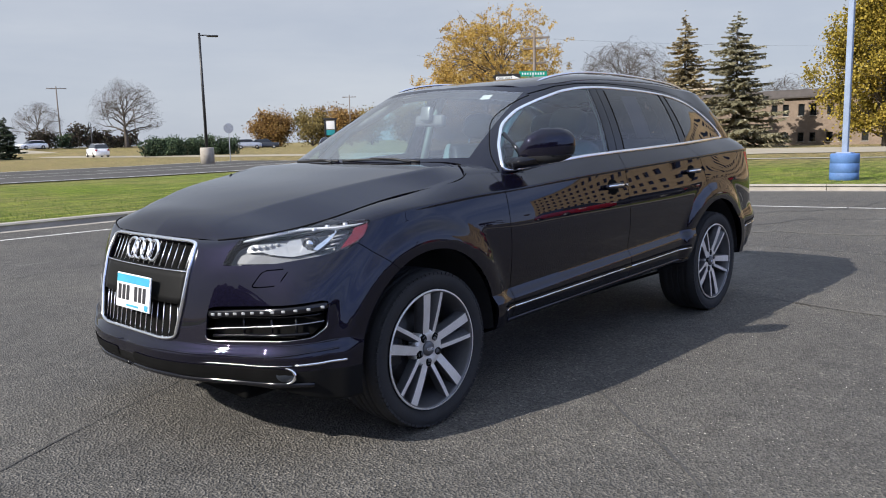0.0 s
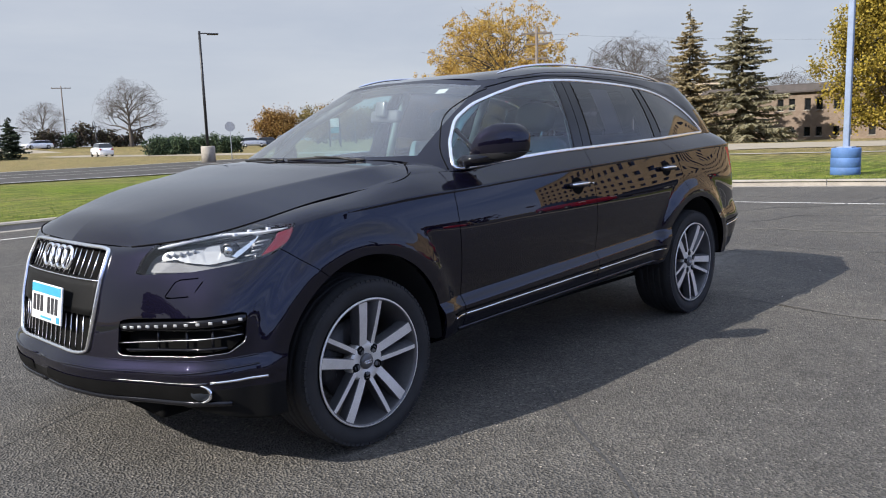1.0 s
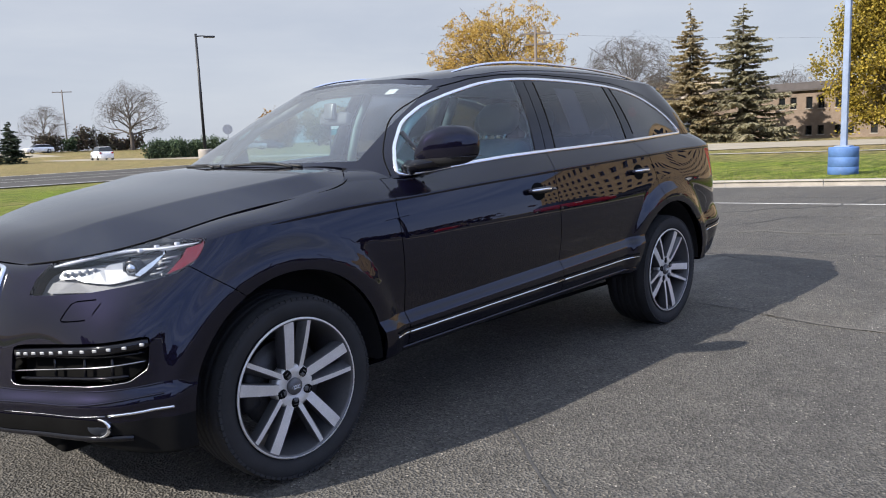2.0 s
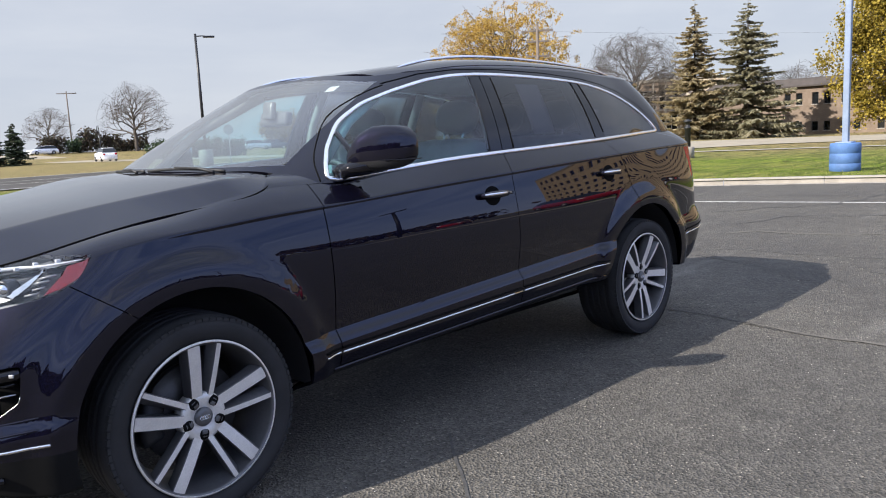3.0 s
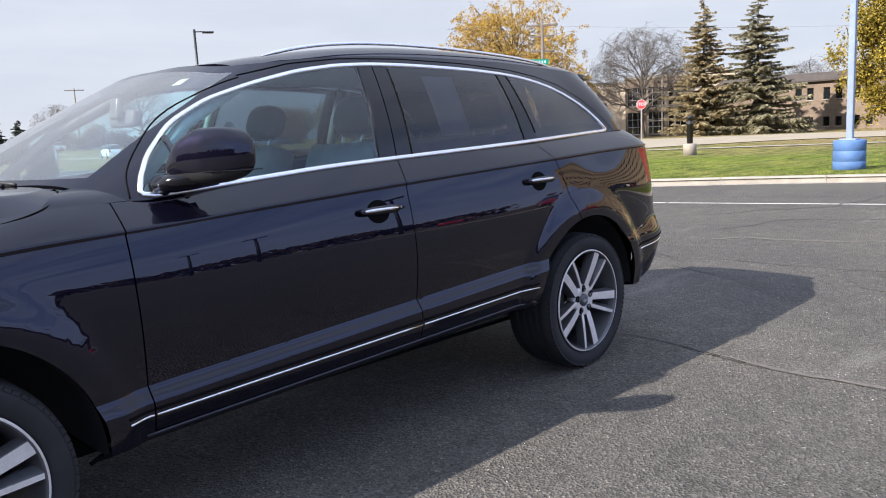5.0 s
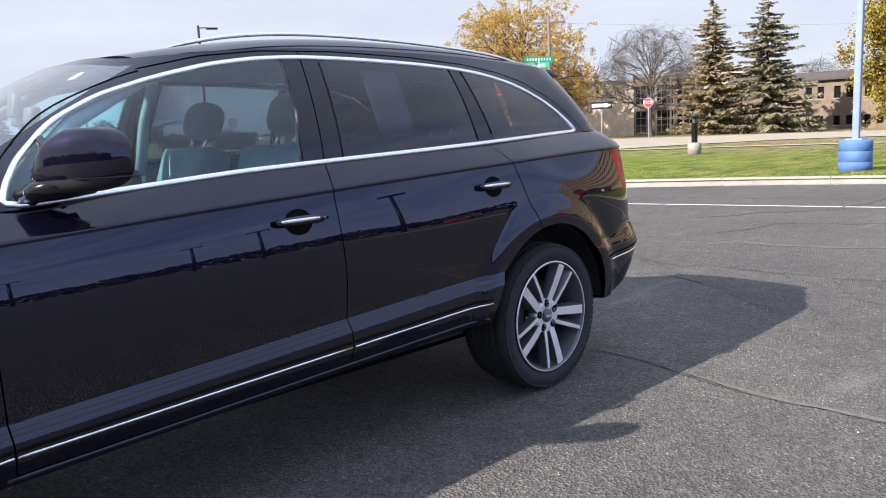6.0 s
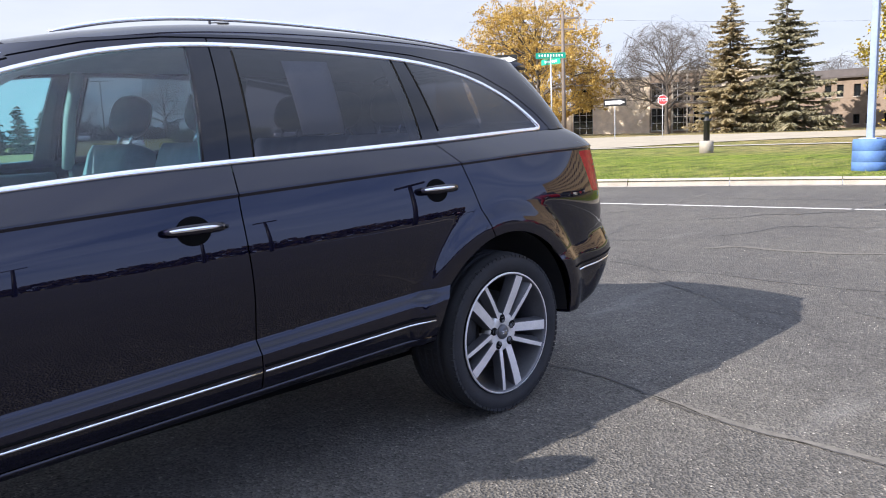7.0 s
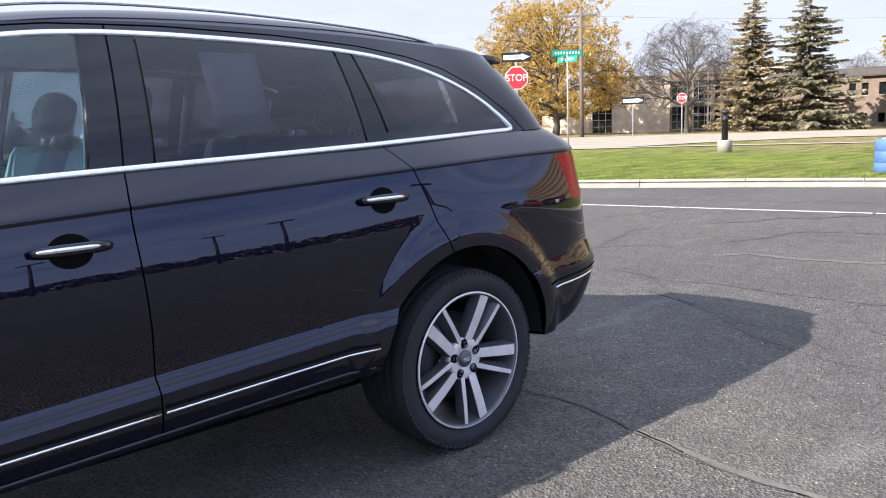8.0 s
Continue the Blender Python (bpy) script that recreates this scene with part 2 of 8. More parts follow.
def grass_material():
    m, n, l, p = mat_new("autumn_lawn")
    nt = m.node_tree
    fine = noise_node(nt, 22.0, 8, 0.75)
    c = ramp_node(nt, fine.outputs["Fac"], [(0.30, (0.022, 0.040, 0.006)), (0.5, (0.125, 0.178, 0.023)), (0.70, (0.29, 0.33, 0.065))])
    dry = ramp_node(nt, fine.outputs["Fac"], [(0.28, (0.10, 0.08, 0.035)), (0.5, (0.22, 0.175, 0.085)), (0.72, (0.34, 0.28, 0.15))])
    tc, sep = nt.nodes.new("ShaderNodeTexCoord"), nt.nodes.new("ShaderNodeSeparateXYZ")
    l.new(tc.outputs["Object"], sep.inputs["Vector"])
    far = []
    for axis, lo, hi in (("Y", 24.0, 34.0), ("X", 22.0, 38.0)):
        r = nt.nodes.new("ShaderNodeMapRange")
        r.inputs["From Min"].default_value, r.inputs["From Max"].default_value = lo, hi
        l.new(sep.outputs[axis], r.inputs["Value"])
        far.append(r.outputs["Result"])
    mx = nt.nodes.new("ShaderNodeMath")
    mx.operation = "MAXIMUM"
    l.new(far[0], mx.inputs[0])
    l.new(far[1], mx.inputs[1])
    patch = noise_node(nt, 0.34, 8, 0.70, stretch=(1.0, 0.55, 1.0))
    pr = ramp_node(nt, patch.outputs["Fac"], [(0.36, (0.0,) * 3), (0.54, (0.30,) * 3), (0.72, (0.75,) * 3)])
    sc = nt.nodes.new("ShaderNodeMath")
    sc.operation = "MULTIPLY_ADD"
    sc.use_clamp = True
    l.new(mx.outputs[0], sc.inputs[0])
    sc.inputs[1].default_value = 0.75
    l.new(pr.outputs["Color"], sc.inputs[2])
    tuft = noise_node(nt, 1.2, 7, 0.75, stretch=(0.6, 2.4, 1))
    tr = ramp_node(nt, tuft.outputs["Fac"], [(0.36, (0.36, 0.38, 0.34)), (0.5, (0.95, 0.97, 0.95)), (0.64, (1.55, 1.42, 1.2))])
    turf = mix_node(nt, sc.outputs[0], c.outputs["Color"], dry.outputs["Color"])
    l.new(mix_node(nt, 1.0, turf, tr.outputs["Color"], "MULTIPLY"), p.inputs["Base Color"])
    p.inputs["Roughness"].default_value = 0.9
    p.inputs["Specular IOR Level"].default_value = 0.1
    bump_node(nt, fine.outputs["Fac"], 1.0, 0.06, p.inputs["Normal"])
    return m


def island_material(name, stops, rough=0.75, spec=0.2, trans=0.0):
    """Leaves, needles, blades: the colour differs from piece to piece."""
    m, n, l, p = mat_new(name)
    g = n.new("ShaderNodeNewGeometry")
    r = ramp_node(m.node_tree, g.outputs["Random Per Island"], stops)
    l.new(r.outputs["Color"], p.inputs["Base Color"])
    p.inputs["Roughness"].default_value, p.inputs["Specular IOR Level"].default_value = rough, spec
    if trans:
        t, mx = n.new("ShaderNodeBsdfTranslucent"), n.new("ShaderNodeMixShader")
        l.new(r.outputs["Color"], t.inputs["Color"])
        mx.inputs["Fac"].default_value = trans
        l.new(p.outputs["BSDF"], mx.inputs[1])
        l.new(t.outputs["BSDF"], mx.inputs[2])
        l.new(mx.outputs["Shader"], n["Material Output"].inputs["Surface"])
    return m


def brick_material(name, a, b, mortar, scale):
    m, n, l, p = mat_new(name)
    nt = m.node_tree
    tc, br = nt.nodes.new("ShaderNodeTexCoord"), nt.nodes.new("ShaderNodeTexBrick")
    mp = nt.nodes.new("ShaderNodeMapping")
    mp.inputs["Rotation"].default_value = (radians(90), 0, 0)
    l.new(tc.outputs["Object"], mp.inputs["Vector"])
    l.new(mp.outputs["Vector"], br.inputs["Vector"])
    br.inputs["Color1"].default_value, br.inputs["Color2"].default_value, br.inputs["Mortar"].default_value = (*a, 1), (*b, 1), (*mortar, 1)
    br.inputs["Scale"].default_value = scale
    br.inputs["Mortar Size"].default_value = 0.018
    nz = noise_node(nt, 0.8, 6)
    r = ramp_node(nt, nz.outputs["Fac"], [(0.3, (0.78,) * 3), (0.7, (1.15,) * 3)])
    l.new(mix_node(nt, 1.0, br.outputs["Color"], r.outputs["Color"], "MULTIPLY"), p.inputs["Base Color"])
    p.inputs["Roughness"].default_value = 0.9
    bump_node(nt, br.outputs["Fac"], -0.4, 0.01, p.inputs["Normal"])
    return m


ASPHALT, LAWN = asphalt_material(), grass_material()
CONCRETE = plain("weathered_concrete", (0.33, 0.30, 0.255), 0.88, vary=0.18, scale=2.5, bump=0.4, bscale=90)
ROAD_TAN = plain("sun_bleached_road", (0.30, 0.262, 0.195), 0.9, vary=0.16, scale=0.6)
ROAD_GREY = plain("grey_road", (0.080, 0.077, 0.073), 0.95, vary=0.25, scale=0.5, spec=0.1)
LINE_WHITE = plain("worn_white_line", (0.56, 0.55, 0.52), 0.8, vary=0.3, scale=6)
PALE_SEAL = plain("pale_crack_filler", (0.118, 0.109, 0.094), 0.9, vary=0.30, scale=30)
TAR = plain("tar_seam", (0.060, 0.058, 0.056), 0.85, vary=0.4, scale=20)
BARK = plain("grey_brown_bark", (0.095, 0.08, 0.066), 0.95, vary=0.35, scale=3, bump=0.6, bscale=30)
BARK_PALE = plain("grey_twig_bark", (0.10, 0.085, 0.072), 0.95, vary=0.3, scale=3)
NEEDLES = island_material("spruce_needles", [(0.0, (0.21, 0.20, 0.13)), (0.5, (0.30, 0.28, 0.18)), (0.85, (0.36, 0.33, 0.225)), (1.0, (0.46, 0.41, 0.29))], trans=0.45)
NEEDLES_BROWN = island_material("browning_spruce_needles", [(0.0, (0.26, 0.22, 0.13)), (0.5, (0.37, 0.31, 0.185)), (0.85, (0.44, 0.37, 0.225)), (1.0, (0.54, 0.45, 0.30))], trans=0.45)
NEEDLES_DARK = island_material("dark_spruce_needles", [(0.0, (0.010, 0.018, 0.010)), (0.6, (0.03, 0.045, 0.024)), (1.0, (0.06, 0.075, 0.04))])
GOLD = island_material("golden_leaves", [(0.0, (0.24, 0.145, 0.042)), (0.4, (0.46, 0.30, 0.075)), (0.75, (0.60, 0.42, 0.115)), (1.0, (0.68, 0.53, 0.21))], trans=0.45)
YELLOW = island_material("yellow_green_leaves", [(0.0, (0.09, 0.072, 0.012)), (0.4, (0.24, 0.19, 0.03)), (0.75, (0.38, 0.29, 0.045)), (1.0, (0.50, 0.38, 0.09))], trans=0.3)
RUST = island_material("rusty_leaves", [(0.0, (0.08, 0.04, 0.015)), (0.5, (0.22, 0.125, 0.04)), (1.0, (0.36, 0.235, 0.08))], trans=0.2)
FADED = island_material("faded_olive_leaves", [(0.0, (0.07, 0.055, 0.02)), (0.5, (0.19, 0.145, 0.05)), (1.0, (0.33, 0.26, 0.10))], trans=0.2)
HEDGE = island_material("juniper_needles", [(0.0, (0.02, 0.035, 0.018)), (0.6, (0.05, 0.08, 0.04)), (1.0, (0.10, 0.13, 0.07))])
BUSH = island_material("dark_autumn_bush", [(0.0, (0.035, 0.028, 0.022)), (0.5, (0.075, 0.055, 0.042)), (0.8, (0.07, 0.075, 0.04)), (1.0, (0.14, 0.10, 0.07))])
BLADES = island_material("grass_blades", [(0.0, (0.075, 0.125, 0.016)), (0.45, (0.14, 0.205, 0.030)), (0.85, (0.22, 0.27, 0.055)), (1.0, (0.33, 0.29, 0.13))], trans=0.35)
BEIGE_BRICK = brick_material("beige_brick", (0.72, 0.60, 0.44), (0.66, 0.53, 0.38), (0.68, 0.59, 0.48), 2.2)
TAN_BRICK = brick_material("tan_brick", (0.50, 0.36, 0.21), (0.44, 0.31, 0.17), (0.46, 0.36, 0.24), 2.2)
BROWN_BRICK = brick_material("brown_brick", (0.20, 0.148, 0.108), (0.165, 0.122, 0.09), (0.22, 0.18, 0.145), 2.2)
SHINGLE = plain("dark_brown_roof", (0.065, 0.055, 0.05), 0.85, vary=0.2, scale=1.5)
WINDOW_DARK = plain("dark_window_glass", (0.012, 0.014, 0.016), 0.06, coat=0.3)
BLUE_PAINT = plain("chalky_blue_paint", (0.075, 0.16, 0.36), 0.7, vary=0.22, scale=3.0, bump=0.3, bscale=40)
POLE_BLUE = plain("faded_blue_pole", (0.23, 0.29, 0.41), 0.6, vary=0.15, scale=3.0)
POLE_BLACK = plain("black_painted_steel", (0.014, 0.014, 0.015), 0.45)
WOOD_POLE = plain("weathered_pole_wood", (0.15, 0.125, 0.105), 0.9, vary=0.25, scale=2)
GALV = plain("galvanised_steel", (0.42, 0.43, 0.44), 0.5, 0.6, vary=0.12)
SIGN_RED = plain("sign_red", (0.52, 0.03, 0.035), 0.45, vary=0.06)
SIGN_WHITE = plain("sign_white", (0.80, 0.80, 0.80), 0.45, vary=0.04)
SIGN_BLACK = plain("sign_black", (0.012, 0.012, 0.012), 0.5)
SIGN_GREEN = plain("sign_green", (0.0, 0.30, 0.20), 0.45, vary=0.06)

# ---- mesh helpers ----
def part(name, bm, material, parent=None, label="", smooth=True):
    me = bpy.data.meshes.new(name)
    bm.to_mesh(me)
    bm.free()
    if smooth:
        me.shade_smooth()
    for mat in material if isinstance(material, (list, tuple)) else [material]:
        me.materials.append(mat)
    ob = new(name, me)
    if parent:
        ob.parent = parent
    return tagged(ob, label)


def soup(name, verts, faces, material, parent=None, label="", normals=None, smooth=True, slots=None):
    me = bpy.data.meshes.new(name)
    me.from_pydata(verts, [], faces)
    for mat in material if isinstance(material, (list, tuple)) else [material]:
        me.materials.append(mat)
    if slots is not None:
        me.polygons.foreach_set("material_index", slots)
    if smooth:
        me.shade_smooth()
    if normals is not None:
        me.normals_split_custom_set_from_vertices(normals)
    ob = new(name, me)
    if parent:
        ob.parent = parent
    return tagged(ob, label)


def thing(name, label, category, at=None, group="", kind=""):
    ob = new(name)
    ob.empty_display_size = 0.2
    if at is not None:
        ob.matrix_basis = at
    return tagged(ob, label, category, group, kind)


def box(bm, x0, x1, y0, y1, z0, z1, bevel=0.0, m=None):
    made = bmesh.ops.create_cube(bm, size=1.0)["verts"]
    bmesh.ops.scale(bm, verts=made, vec=(x1 - x0, y1 - y0, z1 - z0))
    bmesh.ops.translate(bm, verts=made, vec=((x0 + x1) / 2, (y0 + y1) / 2, (z0 + z1) / 2))
    if bevel:
        es = list({e for v in made for e in v.link_edges})
        made = list({v for v in bmesh.ops.bevel(bm, geom=es, offset=bevel, segments=2, profile=0.6, affect="EDGES")["verts"]} | {v for v in made if v.is_valid})
    if m is not None:
        bmesh.ops.transform(bm, matrix=m, verts=made)
    return made


def tube(bm, path, radius, sides=8, caps=True, flat=(1.0, 1.0), up=(0, 0, 1), closed=False):
    """A tube along a path; radius: a number or one for each point; flat: its stretch across and along up."""
    path = [Vector(p) for p in path]
    rings = []
    for i, p in enumerate(path):
        a = path[i - 1] if i or closed else path[0]
        b = path[(i + 1) % len(path)] if i + 1 < len(path) or closed else path[-1]
        t = (b - a).normalized()
        u = Vector(up) - t * t.dot(Vector(up))
        if u.length < 1e-3:
            u = t.orthogonal()
        u.normalize()
        s = t.cross(u)
        r = radius[i] if isinstance(radius, (list, tuple)) else radius
        rings.append([bm.verts.new(p + s * math.cos(k * math.tau / sides) * r * flat[0] + u * math.sin(k * math.tau / sides) * r * flat[1]) for k in range(sides)])
    n = len(rings)
    for i in range(n if closed else n - 1):
        a, b = rings[i], rings[(i + 1) % n]
        for k in range(sides):
            bm.faces.new((a[k], a[(k + 1) % sides], b[(k + 1) % sides], b[k]))
    if caps and not closed:
        bm.faces.new(rings[0][::-1])
        bm.faces.new(rings[-1])
    return bm


def lathe(bm, profile, steps=48, axis="y", centre=(0, 0, 0), close=False):
    """Turns a profile of (radius, along) round an axis."""
    rings = []
    for k in range(steps):
        a = k * math.tau / steps
        c, s = math.cos(a), math.sin(a)
        ring = []
        for r, h in profile:
            p = {"y": (r * c, h, r * s), "z": (r * c, r * s, h), "x": (h, r * c, r * s)}[axis]
            ring.append(bm.verts.new(Vector(p) + Vector(centre)))
        rings.append(ring)
    m = len(profile)
    for k in range(steps):
        a, b = rings[k], rings[(k + 1) % steps]
        for i in range(m if close else m - 1):
            j = (i + 1) % m
            bm.faces.new((a[i], a[j], b[j], b[i]))
    return bm


def fix(bm):
    bmesh.ops.remove_doubles(bm, verts=bm.verts, dist=1e-5)
    bmesh.ops.recalc_face_normals(bm, faces=bm.faces)
    return bm


def mirrored(v):
    return Vector((v[0], -v[1], v[2]))

# ---- ground, lot, kerb and roads ----
KERB = [(-90, 8.9), (-40, 9.7), (-12, 10.0), (1.7, 10.2), (4.5, 10.35), (7.5, 10.4), (9.4, 10.2), (10.9, 9.5), (11.9, 8.4), (12.5, 7.2), (13.05, 6.1), (13.8, 4.5), (14.5, 3.1), (15.1, 1.5), (15.6, 0.0), (16.9, -4.5), (20.5, -15), (28, -38), (34, -62), (36, -95), (-90, -95)]


def resample(poly, step, closed=False):
    pts = [Vector((x, y)) for x, y in poly] + ([Vector(poly[0])] if closed else [])
    out = []
    for a, b in zip(pts[:-1], pts[1:]):
        n = max(1, int((b - a).length / step))
        out += [a.lerp(b, k / n) for k in range(n)]
    if not closed:
        out.append(pts[-1])
    return out


def smooth_line(poly, rounds=3):
    """Chaikin's corner cutting."""
    for _ in range(rounds):
        out = [poly[0]]
        for a, b in zip(poly[:-1], poly[1:]):
            out += [tuple(np.array(a) * 0.75 + np.array(b) * 0.25), tuple(np.array(a) * 0.25 + np.array(b) * 0.75)]
        poly = out + [poly[-1]]
    return poly


edge_line = smooth_line(KERB[:19]) + KERB[19:]


def outward(poly, i, closed=True):
    n = len(poly)
    a, b = Vector(poly[(i - 1) % n]), Vector(poly[(i + 1) % n])
    if not closed:
        a, b = Vector(poly[max(0, i - 1)]), Vector(poly[min(n - 1, i + 1)])
    t = (b - a).normalized()
    return Vector((-t.y, t.x))


def ground_z(x, y):
    """Height of the grass: level with the kerb at the lot, falling off, with a rise in the far left distance."""
    d = max(0.0, math.hypot(x, y) - 16.0)
    z = 0.115 * math.exp(-d / 26.0)
    h = min(1.0, max(0.0, (y - 104.0) / 34.0))
    dip = min(1.0, max(0.0, (x - 52.0) / 34.0)) * min(1.0, max(0.0, (92.0 - y) / 22.0))
    return z + 1.35 * h * h * (3 - 2 * h) * min(1.0, max(0.0, (95 - x) / 30)) - 0.75 * dip * dip * (3 - 2 * dip)


ring0 = [tuple(p) for p in resample(edge_line, 2.5, True)]
verts, faces = [], []
RINGS = [-0.05, 0.4, 1.5, 3, 5, 8, 12, 17, 23, 30, 38, 48, 60, 75, 90, 105, 120, 140, 170, 220, 320, 520, 1000, 2400]
m = len(ring0)
for d in RINGS:
    for i in range(m):
        n = outward(ring0, i)
        if d > 100:
            c = Vector((-20, -35))
            q = Vector(ring0[i]) - c
            n = (n * 0.3 + q.normalized()).normalized()
        x, y = Vector(ring0[i]) + n * d
        verts.append((x, y, ground_z(x, y) if d > 0 else 0.10))
for r in range(len(RINGS) - 1):
    for i in range(m):
        j = (i + 1) % m
        faces.append([r * m + i, (r + 1) * m + i, (r + 1) * m + j, r * m + j][::-1])
tagged(soup("ground", verts, faces, LAWN), "green and straw-coloured autumn lawn and fields", "ground", kind="structure")

bm = bmesh.new()
vs = [bm.verts.new((x, y, 0.0)) for x, y in [tuple(p) for p in resample(edge_line, 4, True)]]
f = bm.faces.new(vs)
bmesh.ops.recalc_face_normals(bm, faces=[f])
if f.normal.z < 0:
    f.normal_flip()
tagged(part("parking_lot", bm, ASPHALT, smooth=False), "worn grey asphalt car park with cracks", "car park", kind="structure")

bm = bmesh.new()
f = bm.faces.new([bm.verts.new((x, y, 0.125)) for x, y in ((21.5, -15.5), (28, -37), (34.5, -61), (36.5, -94), (140, -94), (140, -40), (76, -14.5))])
bmesh.ops.recalc_face_normals(bm, faces=[f])
if f.normal.z < 0:
    f.normal_flip()
tagged(part("parking_lot_annex", bm, ASPHALT, smooth=False), "worn grey asphalt lot beside the tan building", "car park", kind="structure")


def strip(name, line, width, z, material, label, category, thick=0.0, lift=None, closed=False):
    pts = [tuple(p) for p in resample(line, 1.5)]
    verts, faces = [], []
    for i, p in enumerate(pts):
        n = outward(pts, i, False)
        w = width[0] + (width[1] - width[0]) * i / (len(pts) - 1) if isinstance(width, tuple) else width
        for s in (-1, 1):
            x, y = Vector(p) + n * s * w / 2
            verts.append((x, y, (ground_z(x, y) if lift is not None else 0.0) + (lift or z)))
    for i in range(len(pts) - 1):
        faces.append([2 * i, 2 * i + 2, 2 * i + 3, 2 * i + 1][::-1])
    ob = soup(name, verts, faces, material)
    if ob.data.polygons[0].normal.z < 0:
        ob.data.flip_normals()
    return tagged(ob, label, category, kind="structure")


# kerb stones with joints
kerb_pts = [p for p in resample(edge_line[: len(edge_line) - 1], 0.25)]
kerb = thing("kerb", "pale weathered concrete kerb along the car park", "kerb", kind="structure")
run = [p for p in kerb_pts if -16 < p.x < 27 and p.y > -30]
k = 0
while k < len(run) - 3:
    seg = run[k : k + 10]
    k += 9
    if len(seg) < 3:
        break
    bm = bmesh.new()
    rows = []
    pts = [tuple(p) for p in seg]
    for i, p in enumerate(pts):
        n = outward(pts, i, False)
        q = Vector(p)
        if i in (0, len(pts) - 1):
            t = (Vector(pts[1]) - Vector(pts[0])).normalized() if i == 0 else (Vector(pts[-2]) - Vector(pts[-1])).normalized()
            q = q + t * 0.006
        rows.append([bm.verts.new((*(q + n * a), b)) for a, b in ((-0.24, 0.004), (-0.035, 0.012), (-0.02, 0.10), (0.005, 0.128), (0.13, 0.135), (0.155, 0.12), (0.155, 0.0))])
    for a, b in zip(rows[:-1], rows[1:]):
        for j in range(6):
            bm.faces.new((a[j], b[j], b[j + 1], a[j + 1]))
    bm.faces.new(rows[0][::-1])
    bm.faces.new(rows[-1])
    part("kerb_stone", fix(bm), CONCRETE, kerb, smooth=False)

strip("marking_line", smooth_line([(-40, 8.4), (-5, 8.9), (2, 8.95), (5, 8.9), (7.3, 8.5), (8.9, 7.4), (9.9, 5.9), (10.5, 4.3), (10.85, 2.6), (11.15, 1.2), (11.4, 0.0), (12.4, -4.5), (16, -16)]), 0.090, 0.004, LINE_WHITE, "worn white painted line on asphalt", "road marking")


def band(name, near, far, material, label, lift=0.03):
    """A road between two edge lines."""
    n = 40
    cut = lambda line, f: np.array([np.interp(f, np.linspace(0, 1, len(line)), [p[k] for p in line]) for k in (0, 1)])  # noqa: E731
    verts, faces = [], []
    for i in range(n + 1):
        a, b = cut(near, i / n), cut(far, i / n)
        for k in range(5):
            x, y = a + (b - a) * k / 4
            verts.append((x, y, ground_z(x, y) + lift))
    for i in range(n):
        for k in range(4):
            faces.append([i * 5 + k, i * 5 + k + 1, i * 5 + k + 6, i * 5 + k + 5])
    ob = soup(name, verts, faces, material)
    if ob.data.polygons[0].normal.z < 0:
        ob.data.flip_normals()
    return tagged(ob, label, "road", kind="structure")


LEFT_ROAD = [(-90, 30.5), (-30, 28.2), (0, 27.5), (12, 26.3), (20, 27.0), (30, 30.0)]
band("road", LEFT_ROAD, [(x, y + 17.5) for x, y in LEFT_ROAD], ROAD_GREY, "grey road with pale lines beyond the lawn")
for off, w in ((0.5, 0.25), (6.2, 0.16), (10.4, 0.16), (17.0, 0.30)):
    strip("marking_line", [(x, y + off) for x, y in LEFT_ROAD], w, 0, LINE_WHITE, "pale painted road line", "road marking", lift=0.042)
strip("road", smooth_line([(30, 175), (38, 140), (42, 118), (43.5, 95), (43.5, 76), (44, 62), (46, 50), (50, 42)]), 7.5, 0, ROAD_TAN, "sun-bleached far road", "road", lift=0.03)
band("road", [(22, 26), (24.5, 21.5), (27.3, 17.6), (29.5, 16.2), (34, 15.0), (39, 12.0), (41.5, 6), (44, -6)], [(40, 50), (44, 40), (46.8, 32.7), (49.6, 26), (51.5, 18), (53, 11), (55, 3), (57, -10)], ROAD_TAN, "sun-bleached street before the brick building")
strip("pavement", smooth_line([(25, 22.5), (28, 17.2), (30, 13.2), (31.4, 9.2), (32.6, 5.5), (34.5, 0), (38, -10)]), 0.9, 0, CONCRETE, "narrow concrete footpath across the lawn", "pavement", lift=0.03)

# tar seams and cracks in the lot
rng = random.Random(4)


def seam(name, line, w0, w1, label, mat=TAR, wobble=0.02):
    pts = [tuple(p) for p in resample(line, 0.03)]
    verts, faces = [], []
    ph = rng.random() * 10
    for i, p in enumerate(pts):
        n = outward(pts, i, False)
        w = w0 + (w1 - w0) * (0.5 + 0.5 * noise.noise((i * 0.09 + ph, 0.3, 1)))
        o = wobble * noise.noise((i * 0.05 + ph, 5.1, 0)) + 0.35 * wobble * noise.noise((i * 0.31 + ph, 2.1, 0))
        for s in (-1, 1):
            x, y = Vector(p) + n * (o + s * w / 2)
            verts.append((x, y, 0.0042))
    for i in range(len(pts) - 1):
        faces.append([2 * i, 2 * i + 2, 2 * i + 3, 2 * i + 1][::-1])
    ob = soup(name, verts, faces, mat)
    if ob.data.polygons[0].normal.z < 0:
        ob.data.flip_normals()
    return tagged(ob, label, "asphalt seam", kind="structure")


